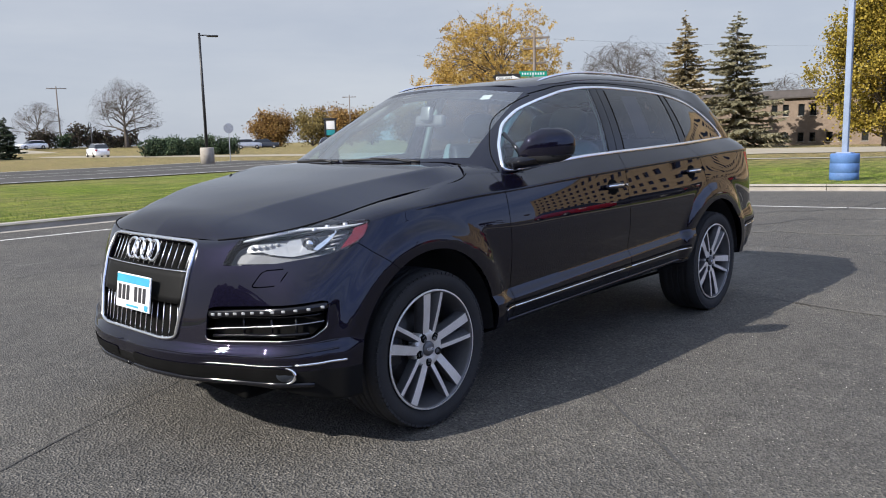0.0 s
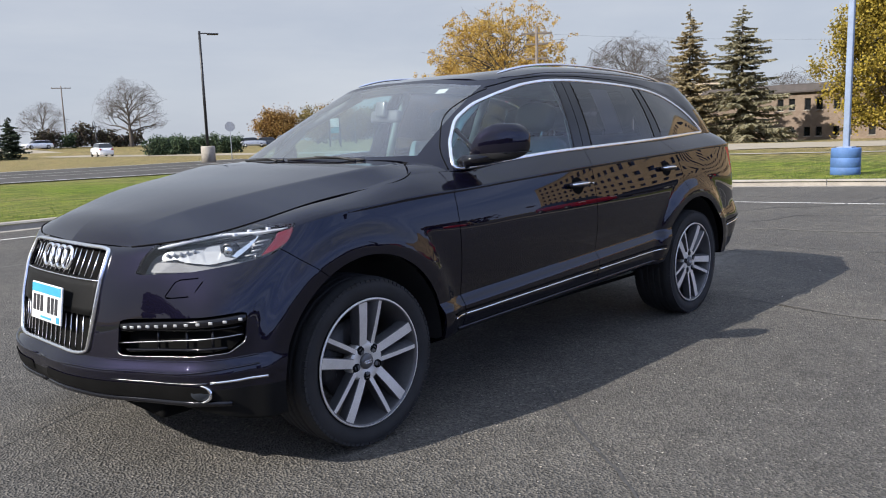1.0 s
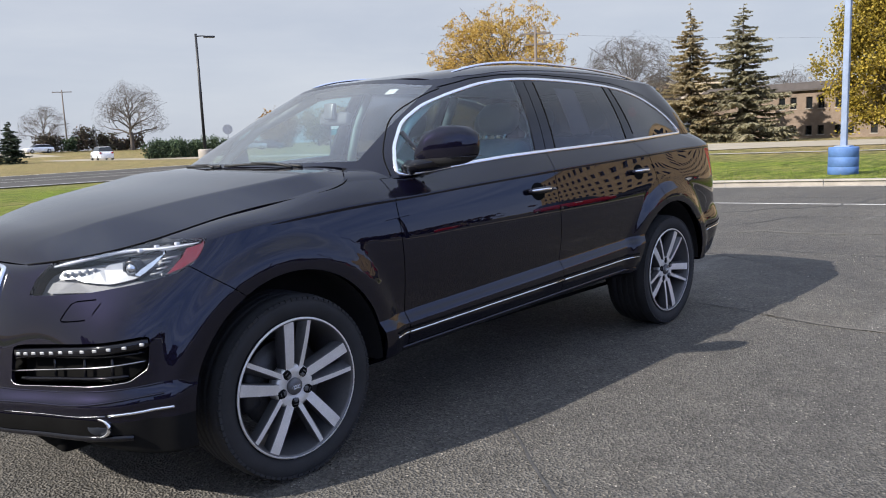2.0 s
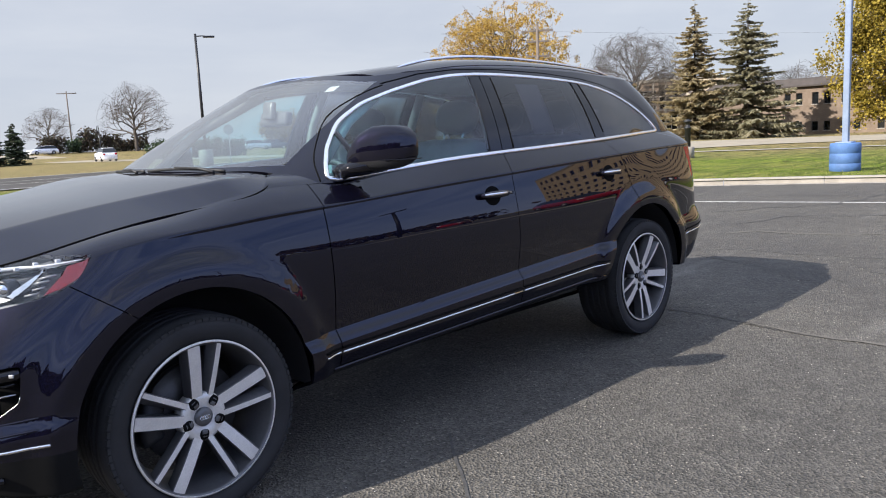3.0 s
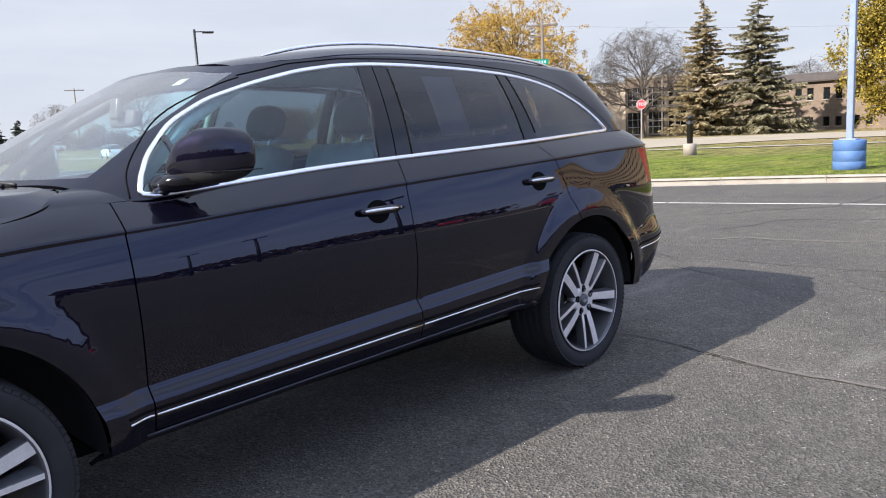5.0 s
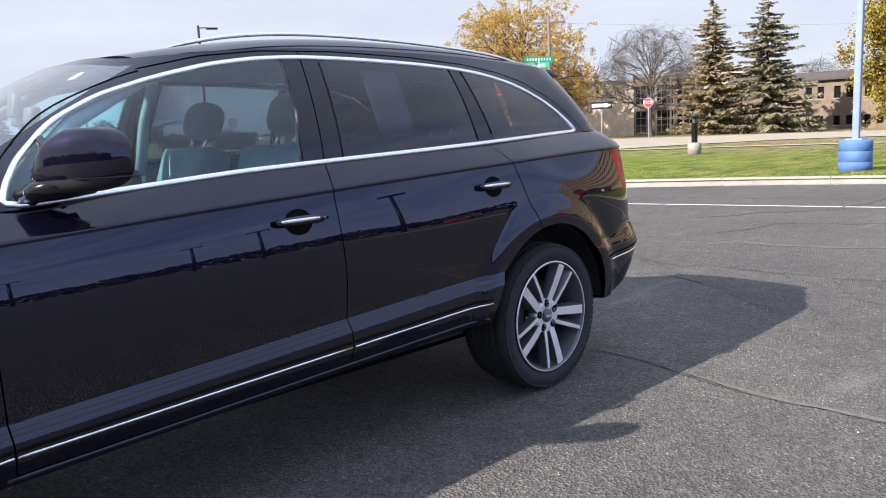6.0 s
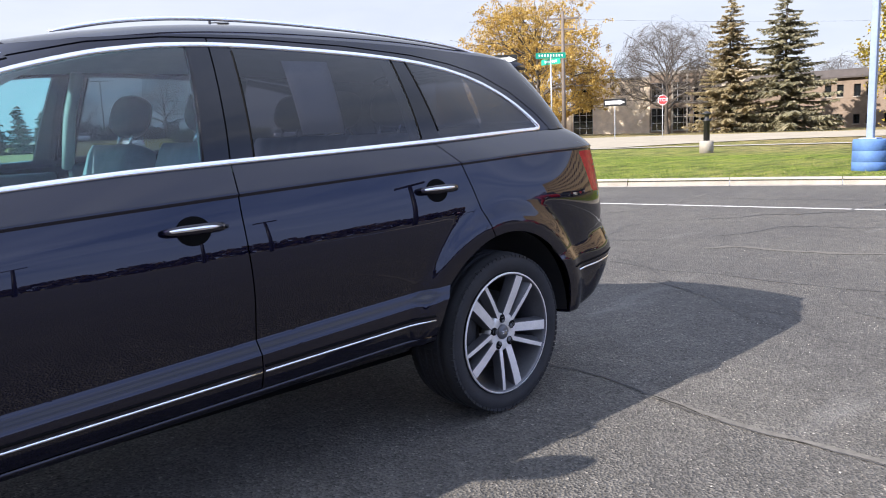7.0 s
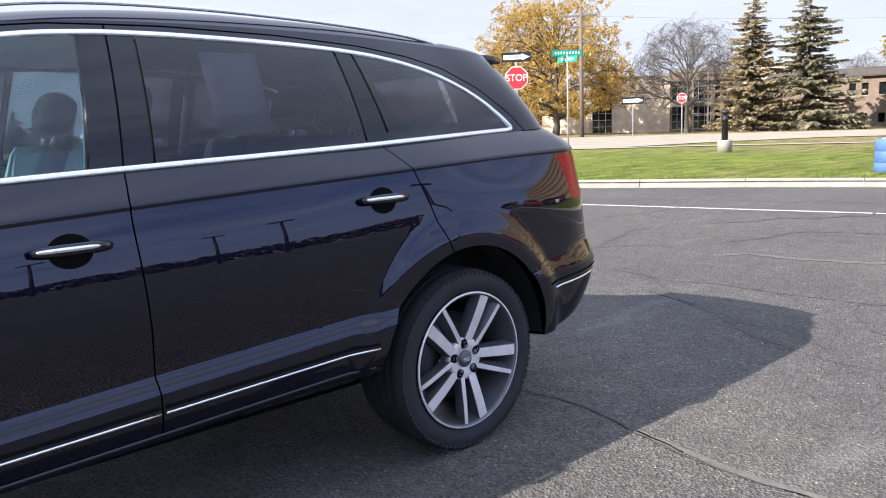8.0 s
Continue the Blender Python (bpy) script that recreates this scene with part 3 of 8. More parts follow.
seam("asphalt_seam", [(1.05, -1.1), (0.9, -1.26), (0.65, -1.56), (0.39, -1.9), (0.05, -2.25), (-0.6, -3.0)], 0.003, 0.022, "dark worn seam in asphalt", wobble=0.016)
seam("asphalt_seam", [(-3.5, -0.95), (-1.48, 0.09), (-1.17, 0.27), (-0.78, 0.45), (0.2, 0.9)], 0.003, 0.016, "dark worn seam in asphalt", wobble=0.02)
seam("asphalt_crack", [(3.4, 0.3), (3.55, -0.3), (3.63, -0.69), (3.66, -0.85), (3.64, -1.09), (3.57, -1.33), (3.50, -1.6)], 0.004, 0.020, "dark tarred crack in asphalt", wobble=0.03)
seam("asphalt_crack", [(3.56, -1.35), (3.52, -1.56), (3.49, -1.76), (3.48, -1.94), (3.49, -2.08), (3.47, -2.6), (3.4, -3.4)], 0.030, 0.045, "pale sealed crack in asphalt", PALE_SEAL, 0.02)
seam("asphalt_crack", [(3.535, -1.35), (3.495, -1.56), (3.465, -1.76), (3.455, -1.94), (3.465, -2.08), (3.445, -2.6), (3.375, -3.4)], 0.004, 0.012, "fine dark edge of a sealed crack", wobble=0.02)
FINE = "fine crack in asphalt"
for line, w0, w1, mat, wob in (
    ([(6.6, 0.9), (6.32, 0.34), (5.73, -0.29), (5.58, -0.56), (5.21, -1.04), (5.09, -1.32), (5.0, -1.61), (4.98, -1.83), (4.8, -2.6)], 0.003, 0.012, TAR, 0.06),
    ([(5.75, -0.32), (5.45, -0.82), (5.41, -1.14), (5.2, -1.5)], 0.003, 0.010, TAR, 0.05),
    ([(5.9, 0.1), (5.8, -0.1), (5.70, -0.42)], 0.008, 0.026, TAR, 0.06),
    ([(6.45, 0.9), (6.3, 0.22), (6.36, -0.23), (6.36, -0.51), (6.36, -0.88), (6.4, -1.23), (6.5, -1.9)], 0.006, 0.022, TAR, 0.06),
    ([(7.24, 1.66), (7.56, 1.41), (7.8, 1.06)], 0.01, 0.035, TAR, 0.08),
    ([(9.16, 3.22), (9.82, 2.95), (10.74, 2.78), (12.53, 3.07)], 0.02, 0.06, PALE_SEAL, 0.1),
    ([(7.52, 1.7), (8.39, 1.98), (8.79, 1.97)], 0.01, 0.04, TAR, 0.1),
    ([(7.5, 0.46), (7.8, 0.23), (7.74, -0.23), (7.95, -0.85), (8.2, -2.2)], 0.05, 0.11, PALE_SEAL, 0.1),
    ([(6.32, -1.22), (5.99, -1.32), (5.72, -1.51), (5.6, -1.9)], 0.006, 0.02, TAR, 0.05),
    ([(8.31, 0.77), (8.79, 0.54), (9.32, 0.53), (9.59, -0.18), (10.2, -1.2)], 0.015, 0.05, TAR, 0.1),
    ([(10.0, 6.2), (11.6, 4.1), (12.2, 1.6), (13.2, -1.5)], 0.01, 0.03, TAR, 0.12),
    ([(-6.5, 4.6), (-3.2, 5.4), (0.4, 5.2), (3.0, 5.9)], 0.008, 0.035, TAR, 0.2),
    ([(-7.0, 3.0), (-4.0, 3.4), (-1.5, 2.9)], 0.01, 0.03, PALE_SEAL, 0.2),
    ([(9.5, 1.6), (11.0, 0.4), (12.6, 0.2)], 0.02, 0.06, TAR, 0.2),
):
    seam("asphalt_crack", line, w0, w1, "fine pale streak in asphalt" if mat is PALE_SEAL else FINE, mat, wob)

# blades of grass along the kerb
gx, gf = [], []
rg_ = random.Random(11)
line = [p for p in kerb_pts if -10 < p.x < 24 and p.y > -8]
for _ in range(26000):
    i = rg_.randrange(1, len(line) - 1)
    n = outward([tuple(line[i - 1]), tuple(line[i]), tuple(line[i + 1])], 1, False)
    d = 0.16 + 9.0 * rg_.random() ** 1.8
    x, y = line[i] + n * d + Vector((rg_.uniform(-0.3, 0.3), rg_.uniform(-0.3, 0.3))) * min(1, d)
    z = ground_z(x, y) - 0.01
    a, h, w = rg_.random() * math.tau, rg_.uniform(0.025, 0.055), rg_.uniform(0.006, 0.014)
    lx, ly = rg_.uniform(-0.04, 0.04), rg_.uniform(-0.04, 0.04)
    k = len(gx)
    gx += [(x - w * math.cos(a), y - w * math.sin(a), z), (x + w * math.cos(a), y + w * math.sin(a), z), (x + lx, y + ly, z + h)]
    gf.append((k, k + 1, k + 2))
tagged(soup("grass_blades", gx, gf, BLADES), "short green and straw-coloured grass blades", "grass", kind="stuff")

# ---- the parked car's skin: x runs from the front axle to the rear, y to its off side, z up ----
def cubic(knots, values, at):
    """A natural cubic spline through values at knots."""
    k, v = np.asarray(knots, float), np.asarray(values, float)
    n, h = len(k), np.diff(k)
    if n == 2:
        f = ((at - k[0]) / h[0])[:, None]
        return v[0] * (1 - f) + v[1] * f
    a = np.eye(n)
    b = np.zeros_like(v)
    for i in range(1, n - 1):
        a[i, i - 1 : i + 2] = h[i - 1], 2 * (h[i - 1] + h[i]), h[i]
        b[i] = 6 * ((v[i + 1] - v[i]) / h[i] - (v[i] - v[i - 1]) / h[i - 1])
    m = np.linalg.solve(a, b)
    i = np.clip(np.searchsorted(k, at) - 1, 0, n - 2)
    d, e, g = (at - k[i])[:, None], (k[i + 1] - at)[:, None], h[i][:, None]
    return (m[i] * e**3 + m[i + 1] * d**3) / (6 * g) + (v[i] / g - m[i] * g / 6) * e + (v[i + 1] / g - m[i + 1] * g / 6) * d


def lerp_table(rows, x):
    return float(np.interp(x, [r[0] for r in rows], [r[1] for r in rows]))


def curve_table(rows):
    k = np.array([r[0] for r in rows], float)
    v = np.array([[r[1]] for r in rows], float)
    return lambda x: float(cubic(k, v, np.array([min(max(x, k[0]), k[-1])]))[0, 0])


char_z = curve_table([(-0.45, 0.955), (-0.2, 0.982), (0.15, 1.005), (0.57, 1.026), (1.06, 1.05), (1.74, 1.08), (2.5, 1.11), (3.5, 1.143), (3.9, 1.15)])
belt_z = curve_table([(0.45, 1.125), (0.66, 1.12), (1.13, 1.152), (1.74, 1.182), (2.5, 1.206), (3.3, 1.237), (3.7, 1.25)])
belt_w = curve_table([(0.45, 0.838), (0.66, 0.842), (1.2, 0.862), (1.8, 0.868), (2.4, 0.864), (3.0, 0.838), (3.4, 0.798), (3.7, 0.745)])
char_w = curve_table([(0.45, 0.938), (1.2, 0.939), (1.8, 0.939), (2.4, 0.938), (3.0, 0.937), (3.45, 0.917)])


def side_station(x):
    f = (x - 0.5) / 2.06
    z7, z9 = char_z(x), belt_z(x)
    w7, w9 = char_w(x), belt_w(x)
    flat = min(1.0, max(0.0, (x - 2.5) / 0.5))
    ws = [0.78, 0.93, 0.962, 0.966, 0.936 + 0.022 * flat, 0.960 + 0.002 * flat, 0.9535 + 0.004 * flat, w7]
    zs = [0.345, 0.365 + 0.06 * f, 0.45 + 0.065 * f, 0.492 + 0.10 * f, 0.538 + 0.10 * f, 0.72 + 0.07 * f, 0.92 + 0.05 * f, z7]
    ws[7] = w7 - 0.007
    out = [(x, w, z) for w, z in zip(ws, zs)]
    out.append((x, w7 - 0.0005, z7 + 0.007))
    out.append((x, w7 * 0.52 + w9 * 0.48, z7 * 0.5 + z9 * 0.5 + 0.004))
    out.append((x, w9, z9))
    return out


def st(xs, ws, zs):
    """A station of eleven rows from eleven (x, w, z), where one number serves all rows."""
    full = [v if isinstance(v, (list, tuple)) else [v] * 11 for v in (xs, ws, zs)]
    return [tuple(p) for p in zip(*full)]


Z_F = [0.31, 0.345, 0.375, 0.455, 0.492, 0.62, 0.78, 0.865, 0.873, 0.892, 0.905]
LOW = [
    st([-0.84, -0.92, -0.955, -0.965, -0.925, -0.905, -0.865, -0.83, -0.826, -0.812, -0.79], 0.0, Z_F),
    st([-0.835, -0.912, -0.946, -0.956, -0.916, -0.896, -0.856, -0.821, -0.817, -0.803, -0.78], 0.25, Z_F),
    st([-0.795, -0.860, -0.890, -0.900, -0.868, -0.850, -0.816, -0.78, -0.776, -0.762, -0.742], 0.45, Z_F),
    st([-0.705, -0.765, -0.795, -0.805, -0.775, -0.762, -0.732, -0.695, -0.688, -0.668, -0.64], 0.65, [0.305, 0.335, 0.38, 0.457, 0.498, 0.62, 0.775, 0.868, 0.878, 0.91, 0.932]),
    st([-0.635, -0.70, -0.725, -0.733, -0.708, -0.693, -0.648, -0.587, -0.58, -0.54, -0.495], [0.74, 0.80, 0.805, 0.808, 0.795, 0.798, 0.787, 0.77, 0.765, 0.748, 0.72], [0.285, 0.318, 0.385, 0.46, 0.505, 0.63, 0.775, 0.885, 0.896, 0.932, 0.956]),
    st([-0.55, -0.585, -0.61, -0.617, -0.60, -0.585, -0.53, -0.45, -0.445, -0.40, -0.36], [0.84, 0.905, 0.916, 0.92, 0.907, 0.907, 0.89, 0.868, 0.862, 0.832, 0.785], [0.265, 0.28, 0.385, 0.465, 0.515, 0.645, 0.80, 0.93, 0.941, 0.972, 0.992]),
    st([-0.45, -0.46, -0.46, -0.46, -0.45, -0.43, -0.38, -0.29, -0.285, -0.26, -0.22], [0.85, 0.945, 0.955, 0.957, 0.948, 0.95, 0.942, 0.925, 0.918, 0.88, 0.808], [0.26, 0.275, 0.39, 0.47, 0.525, 0.66, 0.83, 0.972, 0.983, 1.01, 1.024]),
    st([-0.1, -0.1, -0.1, -0.1, -0.1, -0.08, -0.05, 0.0, 0.0, 0.02, 0.04], [0.85, 0.95, 0.958, 0.96, 0.95, 0.955, 0.96, 0.936, 0.940, 0.895, 0.822], [0.26, 0.30, 0.41, 0.475, 0.53, 0.68, 0.87, 0.997, 1.005, 1.04, 1.062]),
    st([0.35, 0.35, 0.35, 0.35, 0.35, 0.35, 0.35, 0.35, 0.35, 0.36, 0.38], [0.82, 0.94, 0.96, 0.963, 0.943, 0.956, 0.955, 0.930, 0.940, 0.898, 0.836], [0.27, 0.36, 0.445, 0.488, 0.53, 0.71, 0.90, 1.017, 1.024, 1.075, 1.118]),
    *[side_station(x) for x in (0.62, 0.95, 1.4, 1.85, 2.3, 2.7, 3.0)],
    [(3.35, 0.80, 0.345), (3.35, 0.925, 0.375), (3.35, 0.957, 0.52)] + side_station(3.35)[3:],
    st([3.63, 3.70, 3.742, 3.755, 3.742, 3.74, 3.74, 3.725, 3.723, 3.71, 3.70], [0.82, 0.920, 0.941, 0.945, 0.925, 0.918, 0.908, 0.882, 0.887, 0.835, 0.75], [0.40, 0.415, 0.54, 0.635, 0.715, 0.755, 0.94, 1.146, 1.153, 1.20, 1.247]),
    st([3.88, 3.93, 3.952, 3.965, 3.945, 3.935, 3.92, 3.87, 3.872, 3.86, 3.83], [0.70, 0.800, 0.826, 0.832, 0.808, 0.80, 0.785, 0.758, 0.76, 0.71, 0.61], [0.485, 0.50, 0.575, 0.645, 0.725, 0.77, 0.94, 1.148, 1.159, 1.205, 1.25]),
    st([3.87, 3.94, 4.02, 4.035, 4.02, 4.0, 3.98, 3.93, 3.932, 3.92, 3.885], [0.35, 0.42, 0.45, 0.45, 0.45, 0.445, 0.435, 0.42, 0.418, 0.40, 0.37], [0.50, 0.515, 0.585, 0.65, 0.73, 0.78, 0.95, 1.15, 1.16, 1.205, 1.25]),
    st([3.89, 3.96, 4.045, 4.06, 4.04, 4.02, 4.0, 3.95, 3.952, 3.94, 3.905], 0.0, [0.50, 0.515, 0.585, 0.65, 0.73, 0.78, 0.95, 1.15, 1.16, 1.205, 1.25]),
]
CREASED = (1, 3, 4, 7, 8)


def loft(control, rows_per, step, creased):
    """A dense grid of points (rows x stations) through a control net of stations."""
    net = np.array(control, float)
    gap = np.linalg.norm(np.diff(net, axis=0), axis=2).mean(1)
    knots = np.r_[0, np.cumsum(gap)]
    dense = []
    for a, b, g in zip(knots[:-1], knots[1:], gap):
        dense += list(np.linspace(a, b, max(2, int(g / step)), endpoint=False))
    at = np.array(dense + [knots[-1]])
    lines = np.stack([cubic(knots, net[:, r], at) for r in range(net.shape[1])])
    cuts = [0, *creased, net.shape[1] - 1]
    out = []
    for a, b in zip(cuts[:-1], cuts[1:]):
        if a == b:
            continue
        seg = lines[a : b + 1]
        d = np.linalg.norm(np.diff(seg, axis=0), axis=2).mean(1)
        k = np.r_[0, np.cumsum(d)]
        n = max(1, int(k[-1] / rows_per))
        grid = k[-1] * (0.5 - 0.5 * np.cos(np.linspace(0, math.pi, n + 1))) if creased else np.linspace(0, k[-1], n + 1)
        dense_rows = cubic(k, seg.reshape(len(seg), -1), grid).reshape(n + 1, -1, 3)
        out.append(dense_rows if not out else dense_rows[1:])
    return np.concatenate(out)


ARCH_R, WHEEL_Z, REAR_X = 0.447, 0.372, 3.002


def flare(g):
    """Wheel-arch flares: the skin swells round both wheel openings."""
    x, w, z = g[..., 0], g[..., 1], g[..., 2]
    add = np.zeros_like(w)
    for cx, lift in ((0.0, 0.026), (REAR_X, 0.030)):
        d = np.hypot(x - cx, z - WHEEL_Z)
        s = np.clip((0.585 - d) / 0.085, 0, 1)
        add = np.maximum(add, lift * s * s * (3 - 2 * s))
    add *= np.clip((w - 0.86) / 0.06, 0, 1) * np.clip((1.04 - z) / 0.1, 0, 1)
    g = g.copy()
    g[..., 1] = w + add
    return g


def eased(g):
    """Evens out the curve of the rear quarters along the car."""
    g = g.copy()
    x = g[..., 0]
    f = np.clip((x - 2.85) / 0.2, 0, 1) * np.clip((3.70 - x) / 0.15, 0, 1)
    for _ in range(40):
        w = g[..., 1]
        even = w.copy()
        even[:, 1:-1] = (w[:, :-2] + w[:, 2:]) / 2
        g[..., 1] = w + 0.5 * f * (even - w)
    return g


low = flare(eased(loft(LOW, 0.022, 0.022, CREASED)))

GREEN_BASE = [(0.335, 0, 1.182), (0.395, 0.40, 1.178), (0.515, 0.70, 1.168), (0.63, 0.838, 1.122), (0.90, 0.852, 1.137), (1.3, 0.863, 1.162), (1.8, 0.868, 1.184), (2.4, 0.864, 1.203), (3.0, 0.838, 1.226), (3.4, 0.798, 1.241), (3.70, 0.748, 1.25), (3.84, 0.58, 1.252), (3.90, 0, 1.255)]
GREEN_TOP = [(1.165, 0, 1.603), (1.17, 0.33, 1.598), (1.22, 0.545, 1.580), (1.36, 0.615, 1.592), (1.50, 0.632, 1.606), (1.72, 0.645, 1.622), (2.0, 0.648, 1.63), (2.45, 0.643, 1.630), (2.9, 0.628, 1.619), (3.2, 0.606, 1.605), (3.47, 0.580, 1.588), (3.64, 0.47, 1.575), (3.72, 0, 1.60)]


def green_station(a, b, i):
    a, b = np.array(a), np.array(b)
    side = min(1.0, max(0.0, (i - 1.0) / 2.0))
    bulge = np.array([-0.010 * (1 - side), 0.022 * side, 0.005 * (1 - side)])
    return [tuple(a + (b - a) * v + bulge * 4 * v * (1 - v)) for v in (0, 0.2, 0.4, 0.6, 0.8, 1.0)]


green = loft([green_station(a, b, i) for i, (a, b) in enumerate(zip(GREEN_BASE, GREEN_TOP))], 0.022, 0.022, ())


def cap_grid(centre, edge, nu, nv, power, fold=None):
    """A crowned sheet from a centre line to an edge line (hood, roof)."""
    c = np.array(centre, float)
    e = np.array(edge, float)
    along = lambda p: np.r_[0, np.cumsum(np.linalg.norm(np.diff(p, axis=0), axis=1))] / np.linalg.norm(np.diff(p, axis=0), axis=1).sum()  # noqa: E731
    v = np.linspace(0, 1, nv)
    cc, ee = cubic(along(c), c, v), cubic(along(e), e, v)
    out = []
    # heights follow the centre line at the same distance along the car, so that the two halves meet without a ridge
    run = np.r_[c[:, 0], c[-1, 0] + 0.4]
    rise = np.r_[c[:, 2], c[-1, 2] + 0.1 * (c[-1, 2] - c[-2, 2]) / (c[-1, 0] - c[-2, 0])]
    held = np.clip((cc[:, 0] + 0.77) / 0.16, 0, 1) if fold else 0.0
    crown = lambda x: cc[:, 2] * (1 - held) + cubic(run, rise[:, None], np.clip(x, run[0], run[-1]))[:, 0] * held  # noqa: E731
    for u in np.linspace(0, 1, nu):
        p = cc * (1 - u) + ee * u
        if fold is None:
            drop = u ** (power - 2.2 * np.clip((1.65 - cc[:, 0]) / 0.5, 0, 1))
        else:
            at = np.interp(p[:, 0], *fold)
            sharp = np.where(u < at, 0.13 * (u / at) ** 2, 0.13 + 0.87 * np.clip((u - at) / (1 - at), 0, 1))
            fade = np.clip((p[:, 0] + 0.76) / 0.30, 0, 1)
            fade = 0.94 * fade * fade * (3 - 2 * fade) * (1 - 0.6 * np.clip((p[:, 0] - 0.28) / 0.18, 0, 1))
            drop = sharp * fade + u**power * (1 - fade)
        p[:, 2] = crown(p[:, 0]) + (ee[:, 2] - crown(ee[:, 0])) * drop
        out.append(p)
    return np.array(out)


HOOD_EDGE = [LOW[2][10], LOW[3][10], LOW[4][10], LOW[5][10], LOW[6][10], LOW[7][10], LOW[8][10], (0.432, 0.80, 1.138), (0.468, 0.72, 1.163)]
hood = cap_grid([(-0.79, 0, 0.905), (-0.74, 0, 0.955), (-0.6, 0, 1.018), (-0.3, 0, 1.086), (0.0, 0, 1.135), (0.27, 0, 1.175)], HOOD_EDGE, 70, 60, 2.6, ((-0.7, -0.46, 0.4), (0.62, 0.66, 0.885)))
roof = cap_grid([(1.165, 0, 1.603), (1.42, 0, 1.642), (1.9, 0, 1.690), (2.5, 0, 1.695), (3.1, 0, 1.668), (3.72, 0, 1.602)], GREEN_TOP[2:12], 44, 110, 8.0)


def grid_mesh(g):
    """Points, quads and smooth normals of a grid (rows x stations), facing outwards on the near side."""
    r, s = g.shape[:2]
    pts = g.reshape(-1, 3) * (1, -1, 1)
    idx = np.arange(r * s).reshape(r, s)
    quads = np.stack([idx[:-1, :-1], idx[:-1, 1:], idx[1:, 1:], idx[1:, :-1]], -1).reshape(-1, 4)
    a, b = pts[quads[:, 2]] - pts[quads[:, 0]], pts[quads[:, 3]] - pts[quads[:, 1]]
    fn = np.cross(a, b)
    fn /= np.linalg.norm(fn, axis=1)[:, None] + 1e-12
    vn = np.zeros_like(pts)
    for k in range(4):
        np.add.at(vn, quads[:, k], fn)
    vn /= np.linalg.norm(vn, axis=1)[:, None] + 1e-12
    return pts, quads, vn


class Skin:
    """A sheet that can be cut along implicit lines and shared out among parts."""

    def __init__(self, g):
        pts, quads, vn = grid_mesh(g)
        self.bm = bmesh.new()
        self.nl = self.bm.verts.layers.float_vector.new("n")
        vs = []
        for p, n in zip(pts, vn):
            v = self.bm.verts.new(p)
            v[self.nl] = n
            vs.append(v)
        for q in quads:
            ids = list(dict.fromkeys(int(i) for i in q))
            if len(ids) > 2:
                self.bm.faces.new([vs[i] for i in ids])
        self.bm.verts.ensure_lookup_table()

    def cut(self, f):
        bm = self.bm
        val = {v: f(v.co) for v in bm.verts}
        onto = {v for v, d in val.items() if abs(d) < 1e-5}
        for e in list(bm.edges):
            a, b = e.verts
            da, db = val[a], val[b]
            if a in onto or b in onto or (da > 0) == (db > 0):
                continue
            t = da / (da - db)
            p = a.co.lerp(b.co, t)
            d = f(p)
            if abs(d) > 1e-4:
                t2 = t - d / (db - da)
                t = min(max(t2, 0.02), 0.98)
            n = (a[self.nl] * (1 - t) + b[self.nl] * t).normalized()
            _, v = bmesh.utils.edge_split(e, a, t)
            v[self.nl] = n
            val[v] = 0.0
            onto.add(v)
        for fc in list(bm.faces):
            on = [v for v in fc.verts if v in onto]
            if len(on) == 2 and not any(set(e.verts) == set(on) for e in fc.edges):
                bmesh.utils.face_split(fc, on[0], on[1])
        return self

    def drop(self, inside):
        bmesh.ops.delete(self.bm, geom=[f for f in self.bm.faces if inside(f.calc_center_median())], context="FACES")
        return self

    def take(self, inside, keep=False):
        """The faces whose centre lies inside, as (points, faces, normals), taken out of the sheet."""
        got = [f for f in self.bm.faces if inside(f.calc_center_median())]
        ids, pts, nrm, faces = {}, [], [], []
        for f in got:
            face = []
            for v in f.verts:
                if v not in ids:
                    ids[v] = len(pts)
                    pts.append(v.co.copy())
                    nrm.append(v[self.nl].copy())
                face.append(ids[v])
            faces.append(face)
        if not keep:
            bmesh.ops.delete(self.bm, geom=got, context="FACES")
        return pts, faces, nrm


def joined(*sheets):
    pts, faces, nrm = [], [], []
    for p, f, n in sheets:
        k = len(pts)
        pts += p
        nrm += n
        faces += [[i + k for i in face] for face in f]
    return pts, faces, nrm


def flip(sheet):
    p, f, n = sheet
    return [mirrored(v) for v in p], [face[::-1] for face in f], [mirrored(v) for v in n]


def with_flange(sheet, depth):
    """Turns the free edges of a sheet inwards, so that a panel shows its thickness at the gaps."""
    pts, faces, nrm = [list(a) for a in sheet]
    count = {}
    for f in faces:
        for a, b in zip(f, f[1:] + f[:1]):
            count[(a, b)] = count.get((a, b), 0) + 1
    for (a, b), _ in list(count.items()):
        if (b, a) in count:
            continue
        k = len(pts)
        na, nb = Vector(nrm[a]), Vector(nrm[b])
        pa, pb = Vector(pts[a]), Vector(pts[b])
        out = (pb - pa).cross(na + nb)
        out = out.normalized() if out.length > 1e-9 else na
        pts += [pa, pb, pb - nb * depth, pa - na * depth]
        nrm += [out] * 4
        faces.append([k + 1, k, k + 3, k + 2])
    return pts, faces, nrm


def panel(name, sheet, material, parent, label="", depth=0.014):
    p, f, n = with_flange(sheet, depth) if depth else sheet
    return soup(name, p, f, material, parent, label, normals=n)


